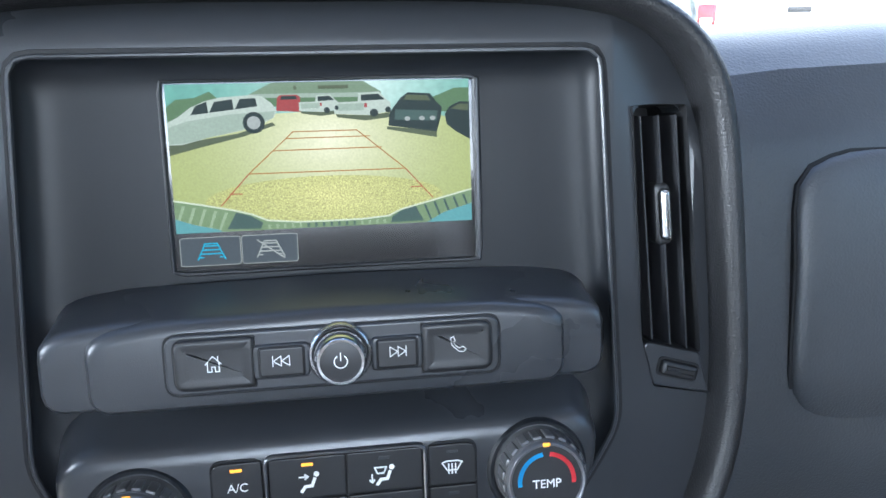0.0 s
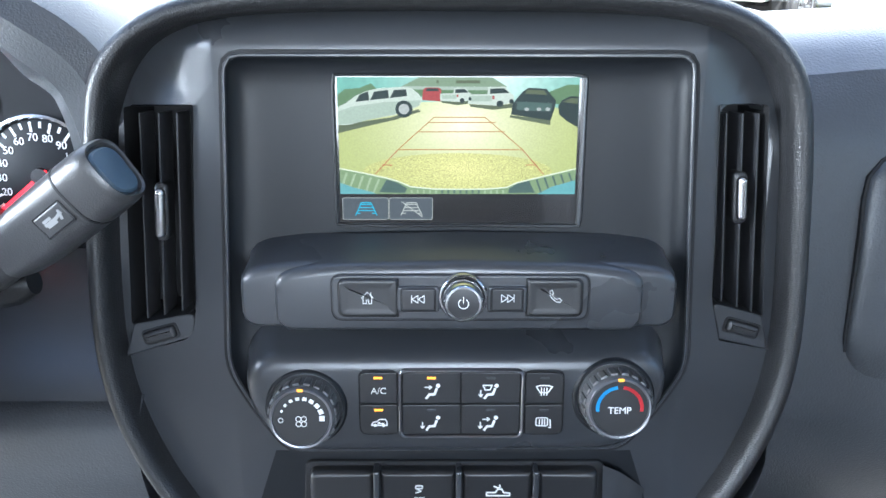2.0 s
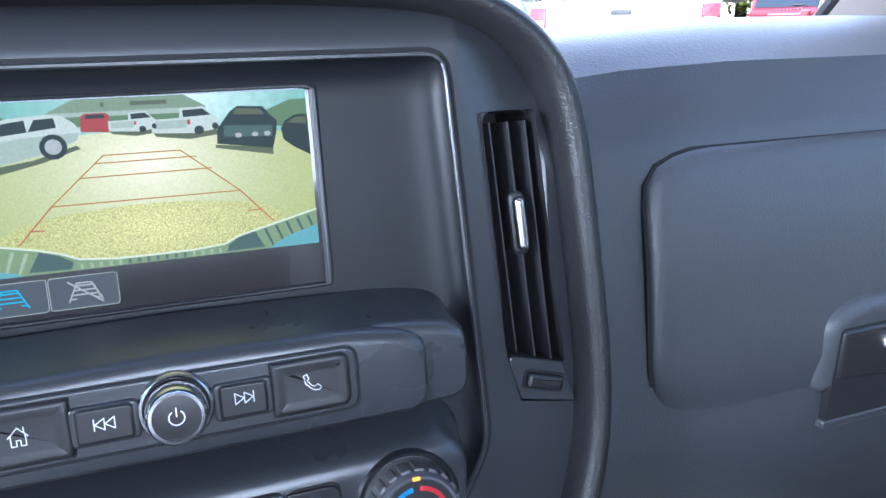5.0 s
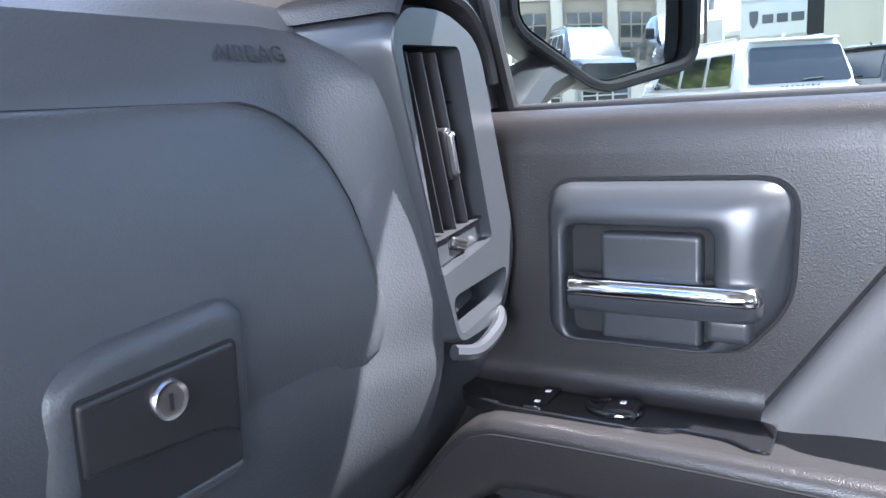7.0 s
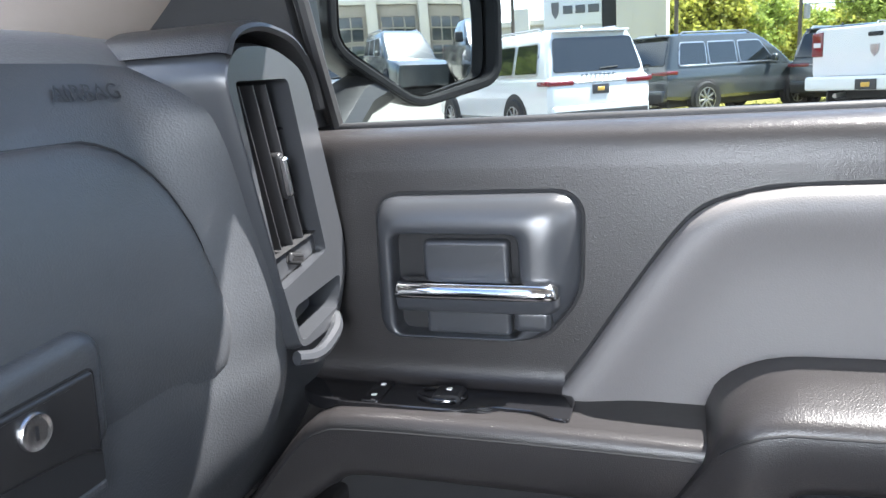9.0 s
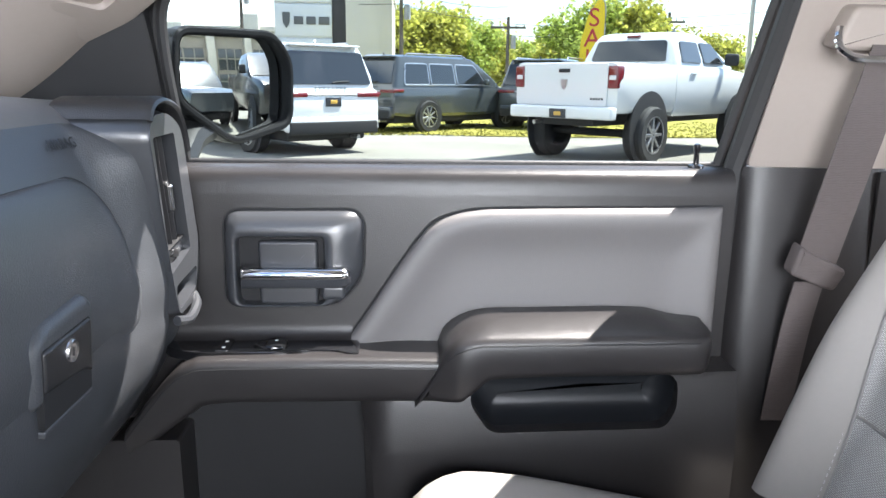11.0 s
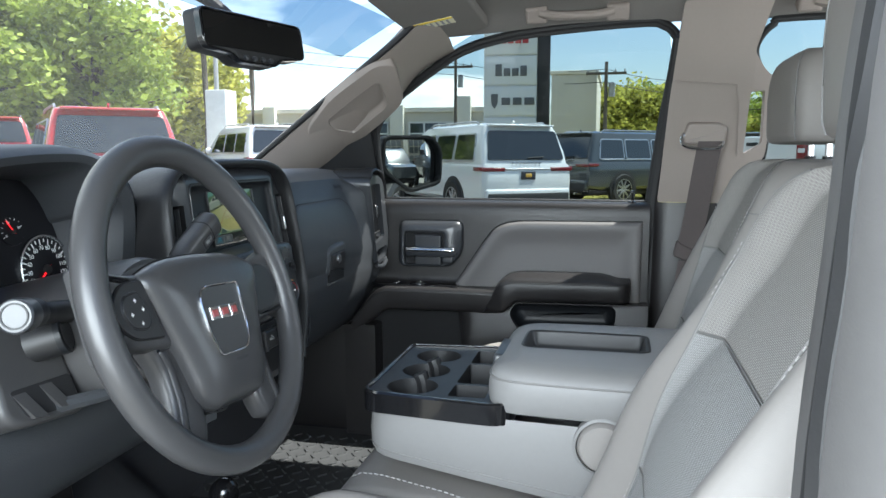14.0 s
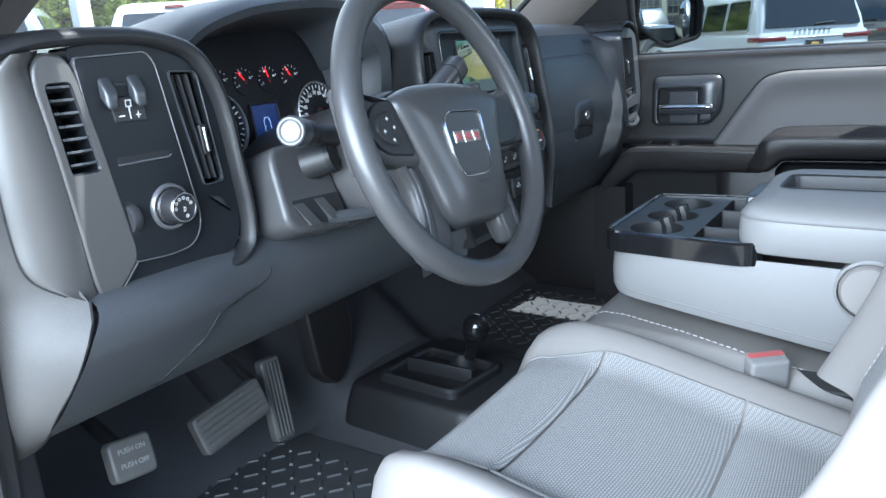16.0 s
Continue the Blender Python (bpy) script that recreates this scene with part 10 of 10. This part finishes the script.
for k, (z0, z1) in enumerate(((2.9, 4.08), (4.16, 5.30), (5.38, 6.55), (6.63, 7.8), (7.9, 9.1), (0.4, 2.8))):
    pn = part("sign_panel", block(-1.08, 1.08, z0, z1, -0.06, 0.03, 0.02, SG), "sign_face", sg, "pale grey sign panel")
    zc = (z0 + z1) / 2
    if k == 0:
        for j, w in enumerate((0.40, 0.40, 0.46)):
            part("letter_block", block(-0.36 + 0.47 * j, -0.36 + 0.47 * j + w * 0.9, zc - 0.15, zc + 0.15, 0.02, 0.06, 0.01, SG), "sign_dark", pn)
        part("letter_block", plate(fillet([(-0.80, zc + 0.30), (-0.50, zc + 0.30), (-0.52, zc - 0.1), (-0.65, zc - 0.32), (-0.78, zc - 0.1)], 0.04), 0.02, 0.06, 0.01, SG), "sign_dark", pn)
    elif k == 1:
        for j, (x, h) in enumerate(((-0.62, 0.30), (-0.28, 0.20), (0.06, 0.20), (0.40, 0.26))):
            part("letter_block", block(x, x + 0.27, zc - 0.22, zc - 0.22 + 2 * h * 0.8, 0.02, 0.06, 0.03, SG), "sign_dark", pn)
    elif k in (2, 3):
        for j in range(5):
            part("letter_block", block(-0.72 + 0.30 * j, -0.72 + 0.30 * j + 0.24, zc - 0.15, zc + 0.15, 0.02, 0.06, 0.02, SG), "sign_red" if k == 2 else "sign_dark", pn)

M["stucco"] = mat("tan stucco wall", (0.56, 0.53, 0.45), 0.85, vary=0.10, vary_scale=0.6)
M["fin"] = mat("pale concrete fin", (0.70, 0.67, 0.58), 0.8, vary=0.08, vary_scale=0.8)
M["far_glass"] = mat("dark shop glazing", (0.03, 0.04, 0.045), 0.12, coat=0.4)
M["frame_white"] = mat("white window frame", (0.66, 0.66, 0.64), 0.5)


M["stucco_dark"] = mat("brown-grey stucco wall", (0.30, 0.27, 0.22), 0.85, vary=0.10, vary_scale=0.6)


def showroom(name, label, at_, turn, bays, bay, height, wall="stucco", trim_="fin", frame_="frame_white"):
    """A long low building: bays of glazing between pale fins."""
    t = thing(name, label, "building")
    part("wall", block(0, bays * bay, 0.4, 9.0, 0, height * 0.90, 0.03), wall, t)
    part("roof", block(-0.3, bays * bay + 0.3, 0.2, 9.3, height * 0.90, height * 0.97, 0.03), trim_, t)
    part("plinth", block(-0.1, bays * bay + 0.1, 0.25, 0.45, 0, 0.6, 0.02), trim_, t)
    for k in range(bays):
        x = k * bay
        part("fin", block(x, x + 0.9, -0.2, 0.5, 0, height * (1.12 if k % 2 else 1.0), 0.03), trim_, t)
        for z0, z1 in ((0.6, height * 0.36), (height * 0.42, height * 0.74)):
            w = part("window", block(x + 1.2, x + bay - 0.3, 0.36, 0.44, z0, z1, 0.01), "far_glass", t, "dark window band")
            part("window_frame", block(x + 1.1, x + bay - 0.2, 0.30, 0.40, z1, z1 + 0.12, 0.01), frame_, w)
            part("window_frame", block(x + 1.1, x + bay - 0.2, 0.30, 0.40, z0 - 0.12, z0, 0.01), frame_, w)
            for j in range(4):
                xx = x + 1.15 + j * (bay - 1.5) / 3
                part("mullion", block(xx, xx + 0.12, 0.30, 0.41, z0, z1, 0.01), frame_, w)
            part("transom", block(x + 1.1, x + bay - 0.2, 0.31, 0.40, (z0 + z1) / 2, (z0 + z1) / 2 + 0.10, 0.01), frame_, w)
    t.matrix_basis = Matrix.Translation(at_) @ Matrix.Rotation(radians(turn), 4, "Z")
    return t


showroom("showroom", "long dealership building with pale fins and dark windows", (47, 42, GROUND), -88, 8, 4.6, 4.6)
bl = thing("annex_building", "plain tan block building behind the sign", "building", (44, 2, GROUND))
part("wall", block(43, 52, 0.6, 3.2, GROUND, 6.0, 0.05), "stucco", bl)
part("parapet", block(42.9, 52.1, 0.5, 3.3, 6.0, 6.2, 0.03), "fin", bl)
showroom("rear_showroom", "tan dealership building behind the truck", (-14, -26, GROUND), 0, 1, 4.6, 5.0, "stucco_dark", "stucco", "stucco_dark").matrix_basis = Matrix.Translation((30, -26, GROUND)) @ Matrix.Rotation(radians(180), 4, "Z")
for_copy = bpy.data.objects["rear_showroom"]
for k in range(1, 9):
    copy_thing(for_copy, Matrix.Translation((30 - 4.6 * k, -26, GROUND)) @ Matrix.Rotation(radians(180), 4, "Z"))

M["pole_grey"] = mat("galvanised pole", (0.32, 0.32, 0.32), 0.5, 0.3)
M["pole_wood"] = mat("weathered utility pole", (0.10, 0.085, 0.07), 0.85, vary=0.3, vary_scale=4)
M["pole_white"] = mat("white concrete post", (0.55, 0.55, 0.53), 0.7)


def utility_pole(x, y, h):
    t = thing("utility_pole", "weathered wooden utility pole with crossarm", "pole", (x, y, lot_z(x, y)), "utility poles")
    z = lot_z(x, y)
    part("shaft", tube([(x, y, z), (x, y, z + h)], 0.13, 10, taper=[1.0, 0.7]), "pole_wood", t)
    part("crossarm", block(x - 0.06, x + 0.06, y - 1.1, y + 1.1, z + h - 0.7, z + h - 0.56, 0.01), "pole_wood", t)
    for d in (-1.0, -0.5, 0.5, 1.0):
        part("insulator", lathe([(0.04, 0.0), (0.05, 0.08), (0.03, 0.16), (0.0, 0.17)], 8, Matrix.Translation((x, y + d, z + h - 0.56))), "pole_grey", t)
    part("transformer", lathe([(0.18, 0.0), (0.18, 0.7), (0.12, 0.78), (0.0, 0.8)], 12, Matrix.Translation((x, y - 0.32, z + h - 1.9))), "pole_grey", t)
    return t


poles = [utility_pole(42, 0.1, 6.4), utility_pole(46, 9.5, 7.2), utility_pole(48, -6.5, 5.2), utility_pole(38, 26, 8.0), utility_pole(52, -18, 6.0)]
wires = thing("power_lines", "thin sagging power lines between the poles", "wires", (44, 0, 6))
for (xa, ya, ha), (xb, yb, hb) in (((42, 0.1, 6.4), (46, 9.5, 7.2)), ((42, 0.1, 6.4), (48, -6.5, 6.2)), ((48, -6.5, 5.2), (52, -18, 6.0)), ((46, 9.5, 7.2), (38, 26, 8.0)), ((52, -18, 6.0), (56, -42, 9.0)), ((38, 26, 8.0), (14, 46, 9.5))):
    for d in (0.0, -0.7):
        a, b = Vector((xa, ya, lot_z(xa, ya) + ha + d - 0.4)), Vector((xb, yb, lot_z(xb, yb) + hb + d - 0.4))
        part("wire", tube([a.lerp(b, s) - Vector((0, 0, 1.2 * s * (1 - s))) for s in (0, 0.2, 0.4, 0.6, 0.8, 1)], 0.018, 5), "under", wires)


def light_pole(x, y, h):
    t = thing("lot_light", "slim grey parking lot light pole", "street lamp", (x, y, lot_z(x, y)), "lot lights")
    z = lot_z(x, y)
    part("shaft", tube([(x, y, z), (x, y, z + h)], 0.09, 10, taper=[1, 0.7]), "pole_grey", t)
    part("lamp_head", block(x - 0.35, x + 0.05, y - 0.15, y + 0.35, z + h - 0.05, z + h + 0.12, 0.03), "pole_grey", t)
    return t


light_pole(27, -12.5, 9.5)
light_pole(24, -17.5, 6.2)
light_pole(21, 12.0, 6.0)
wpst = thing("white_post", "white square concrete post at the lot edge", "post", (20.5, 11.4, 0.2))
part("post", block(20.1, 20.8, 11.2, 11.9, lot_z(20, 11.5) - 0.05, lot_z(20, 11.5) + 3.0, 0.03), "pole_white", wpst)
wps2 = thing("white_post", "white square post among the parked trucks", "post", (5.0, 8.93, 0.3))
part("post", block(4.92, 5.12, 8.83, 9.03, lot_z(5, 8.9) - 0.05, 2.85, 0.03), "pole_white", wps2)

M["flag_red"] = mat("red flag stripe", (0.40, 0.03, 0.05), 0.8)
M["flag_white"] = mat("white flag stripe", (0.72, 0.72, 0.72), 0.8)
M["flag_blue"] = mat("blue flag canton", (0.03, 0.05, 0.18), 0.8)


def flag(x, y, top, width, height, hang, lean):
    """A striped flag on its pole; hang: how far it droops."""
    t = thing("flag", "striped red and white flag with blue canton on a pole", "flag", (x, y, lot_z(x, y)), "flags")
    part("flag_pole", tube([(x, y, lot_z(x, y)), (x, y, top + 0.3)], 0.06, 10, taper=[1, 0.6]), "pole_grey", t)

    def at_uv(u, v):
        wave = 0.10 * math.sin(u * 9 + v * 2) * u
        return Vector((x + wave, y + lean * width * u * (1 - 0.8 * hang), top - height * v - width * u * hang - 0.1 * math.sin(u * 5) * u))

    for k in range(13):
        v0, v1 = k / 13, (k + 1) / 13
        u0 = 0.4 if k < 7 else 0.0
        us = [u0 + (1 - u0) * j / 12 for j in range(13)]
        part("stripe", loft([[at_uv(u, v0) for u in us], [at_uv(u, v1) for u in us]], closed=False), "flag_red" if k % 2 == 0 else "flag_white", t)
    us = [0.4 * j / 8 for j in range(9)]
    cn = part("canton", loft([[at_uv(u, 7 / 13 * s) for u in us] for s in (0, 0.5, 1)], closed=False), "flag_blue", t)
    for i in range(5):
        for j in range(4):
            c_ = at_uv(0.05 + 0.075 * i, 0.06 + 0.12 * j) + Vector((-0.03, 0, 0))
            part("star", lathe([(0.055, -0.01), (0.055, 0.01), (0.0, 0.012)], 5, Matrix.Translation(c_) @ Matrix.Rotation(-math.pi / 2, 4, "Y")), "flag_white", cn)
    return t


flag(33.8, -20.0, 9.1, 3.4, 1.9, 0.12, -1)
flag(29.0, -19.0, 5.6, 2.2, 1.3, 0.85, -1)
fb = thing("feather_flag", "yellow feather flag with red SALE lettering", "flag", (21.5, -5.6, GROUND))
M["flag_yellow"] = mat("yellow banner cloth", (0.72, 0.52, 0.02), 0.7, vary=0.08)
FB = frame_of((21.5, -5.45, GROUND), (0.0, -1, 0), (0, 0, 1))
part("banner", plate(fillet([(-0.36, 0.9), (0.28, 0.9), (0.36, 2.9), (0.34, 3.5), (0.16, 3.58), (-0.12, 3.1), (-0.30, 2.4)], 0.10, 5), -0.006, 0.006, 0.003, FB), "flag_yellow", fb)
part("banner_pole", tube([FB @ Vector(p) for p in curve([(0.30, 0.0, 0), (0.32, 1.0, 0), (0.38, 2.9, 0), (0.33, 3.5, 0), (0.15, 3.62, 0)], 5)], 0.02, 8), "pole_grey", fb)
for i, ch in enumerate("SALE"):
    words("banner_letter", ch, 0.72, "flag_red", fb, FB @ Matrix.Translation((0.06 - 0.03 * i, 3.05 - 0.56 * i, 0.012)))

# trees
M["bark"] = mat("grey-brown bark", (0.09, 0.075, 0.06), 0.9, vary=0.3, vary_scale=8, grain=0.8, grain_scale=40)
M["leaf_a"] = mat("summer leaves", (0.33, 0.40, 0.090), 0.6, vary=0.3, vary_scale=0.6, island=0.40, spec=0.3)
M["leaf_b"] = mat("yellow-green leaves", (0.42, 0.42, 0.090), 0.6, vary=0.3, vary_scale=0.6, island=0.40, spec=0.3)

for key in ("leaf_a", "leaf_b"):
    # thin leaves let light through
    n, l = M[key].node_tree.nodes, M[key].node_tree.links
    thin, both_ = n.new("ShaderNodeBsdfTranslucent"), n.new("ShaderNodeMixShader")
    both_.inputs["Fac"].default_value = 0.5
    l.new(n["Principled BSDF"].inputs["Base Color"].links[0].from_socket, thin.inputs["Color"])
    l.new(n["Principled BSDF"].outputs["BSDF"], both_.inputs[1])
    l.new(thin.outputs["BSDF"], both_.inputs[2])
    l.new(both_.outputs["Shader"], n["Material Output"].inputs["Surface"])


def tree(name, label, seed, height, spread, leaf, count):
    r = random.Random(seed)
    t = thing(name, label, "tree", (0, 0, 0), "trees round the lot")
    wood = bmesh.new()
    tube([(0, 0, 0), (0.05, 0.03, height * 0.2), (0.0, 0.1, height * 0.45), (0.1, 0.0, height * 0.8)], height * 0.03, 8, bm=wood, taper=[1.2, 0.9, 0.6, 0.2])
    tips = []
    for k in range(22):
        a, z0 = r.random() * 6.28, height * (0.08 + 0.64 * r.random())
        ln = spread * (0.5 + 0.5 * r.random()) * (1.1 - 0.5 * z0 / height)
        mid = Vector((math.cos(a) * ln * 0.5, math.sin(a) * ln * 0.5, z0 + ln * 0.28))
        end_ = Vector((math.cos(a + 0.3) * ln, math.sin(a + 0.3) * ln, z0 + ln * (0.35 + 0.4 * r.random())))
        tube([(0, 0, z0), mid, end_], height * 0.011, 6, bm=wood, taper=[1.0, 0.7, 0.25])
        tips += [mid, end_, (mid + end_) / 2 + Vector((0, 0, 0.2))]
    tips += [Vector((0, 0, height * (0.6 + 0.1 * k))) for k in range(4)]
    part("trunk", wood, "bark", t, "trunk and limbs")
    crown = bmesh.new()
    clumps = [(p + Vector((r.gauss(0, 0.25), r.gauss(0, 0.25), r.gauss(0.1, 0.25))) * spread * 0.35, spread * (0.14 + 0.16 * r.random())) for p in tips for _ in range(2)]
    for k in range(count):
        c_, rad = clumps[k % len(clumps)]
        d = Vector((r.gauss(0, 1), r.gauss(0, 1), r.gauss(0, 0.75))).normalized() * rad * (0.35 + 0.75 * r.random() ** 0.5)
        p = c_ + d
        s = 0.11 + 0.15 * r.random()
        u = Vector((r.gauss(0, 1), r.gauss(0, 1), r.gauss(0, 0.6))).normalized()
        v = u.orthogonal().normalized()
        v = (v * math.cos(k) + u.cross(v) * math.sin(k)).normalized()
        crown.faces.new([crown.verts.new(p + q) for q in (u * s, v * s * 0.6, -u * s, -v * s * 0.6)])
    tagged(part("crown", crown, leaf, t, smooth=0), "leafy crown of small leaf sprays with gaps", kind="stuff")
    return t


protos = [tree("tree", "broad green roadside tree with open crown", 11, 8.0, 4.0, "leaf_a", 9000), tree("tree", "rounded yellow-green roadside tree", 23, 6.2, 3.4, "leaf_b", 8000), tree("tree", "tall green tree with ragged crown", 37, 9.5, 4.2, "leaf_a", 10000)]
spots = []
for az, d, k, s in ((60, 38, 0, 1.0), (55, 36, 2, 1.0), (50.5, 40, 0, 1.12), (46, 37, 2, 0.98), (42, 41, 0, 1.1), (38, 38, 2, 1.0), (34.5, 43, 1, 1.15), (31.5, 47, 1, 1.0), (66, 40, 0, 1.05), (72, 38, 2, 1.0), (78, 41, 0, 1.1), (86, 40, 2, 1.0), (52, 50, 2, 1.2), (44, 52, 0, 1.3), (64, 52, 2, 1.2), (57.5, 44, 0, 1.1), (48, 46, 2, 1.1), (40, 48, 0, 1.2), (36, 46, 2, 1.0), (69, 45, 2, 1.1), (75, 46, 0, 1.2), (82, 46, 2, 1.15), (33, 52, 0, 1.0)):
    spots.append((-1 + d * math.cos(radians(az)), -0.7 + d * math.sin(radians(az)), k, s))
for az, d, k, s in ((1.2, 58, 1, 0.95), (-1.5, 55, 1, 1.0), (-4.0, 58, 0, 0.78), (-6.0, 62, 1, 0.85), (-8.5, 75, 1, 0.8), (-12.5, 52, 0, 0.80), (-15.0, 54, 1, 1.05), (-18, 70, 1, 0.9), (-22, 80, 1, 0.9), (-26, 76, 0, 0.7), (-31, 80, 1, 0.8), (-37, 78, 0, 0.75), (-44, 72, 1, 0.9), (-10, 90, 0, 0.8), (-14, 95, 1, 1.0), (-2.8, 66, 2, 0.7), (-5.0, 68, 1, 0.95), (-7.2, 72, 0, 0.7), (0.0, 64, 0, 0.8), (-17, 60, 0, 0.7), (-20, 75, 1, 0.9), (-11.0, 62, 1, 0.75)):
    spots.append((-0.8 + d * math.cos(radians(az)), -0.35 + d * math.sin(radians(az)), k, s))
for i, (x, y, k, s) in enumerate(spots):
    m = pose(x, y, lot_z(x, y) - 0.05, 0, 0, 47 * i) @ Matrix.Diagonal((s, s, s, 1))
    if i in (0, 1, 23):
        j = {0: 0, 1: 2, 23: 1}[i]
        protos[j].matrix_basis = m
    else:
        src = protos[k]
        c_ = copy_thing(src, pose(x, y, lot_z(x, y) - 0.05, 0, 0, 47 * i))
        c_.scale = (s, s, s)
M["palm"] = mat("palm fronds", (0.10, 0.12, 0.04), 0.6, vary=0.2)
for px_, py_, h in ((33, 19.5, 6.6), (37, 19.0, 7.2)):
    t = thing("palm_tree", "distant palm with drooping fronds", "tree", (px_, py_, lot_z(px_, py_)), "palms")
    z = lot_z(px_, py_)
    part("trunk", tube([(px_, py_, z), (px_ + 0.1, py_, z + h * 0.6), (px_, py_, z + h)], 0.16, 8, taper=[1.2, 0.9, 0.8]), "bark", t)
    for k in range(16):
        a = k * 0.393 + 0.2
        ln = 1.3 + 0.3 * math.sin(k * 2.1)
        pts = [Vector((px_ + math.cos(a) * ln * s, py_ + math.sin(a) * ln * s, z + h + 0.5 * s - (0.9 + 0.5 * (k % 2)) * s * s)) for s in (0, 0.25, 0.5, 0.75, 1)]
        side = Vector((-math.sin(a), math.cos(a), 0))
        part("frond", loft([[p + side * w, p + Vector((0, 0, 0.05)), p - side * w] for p, w in zip(pts, (0.03, 0.16, 0.20, 0.14, 0.02))], closed=False), "palm", t)
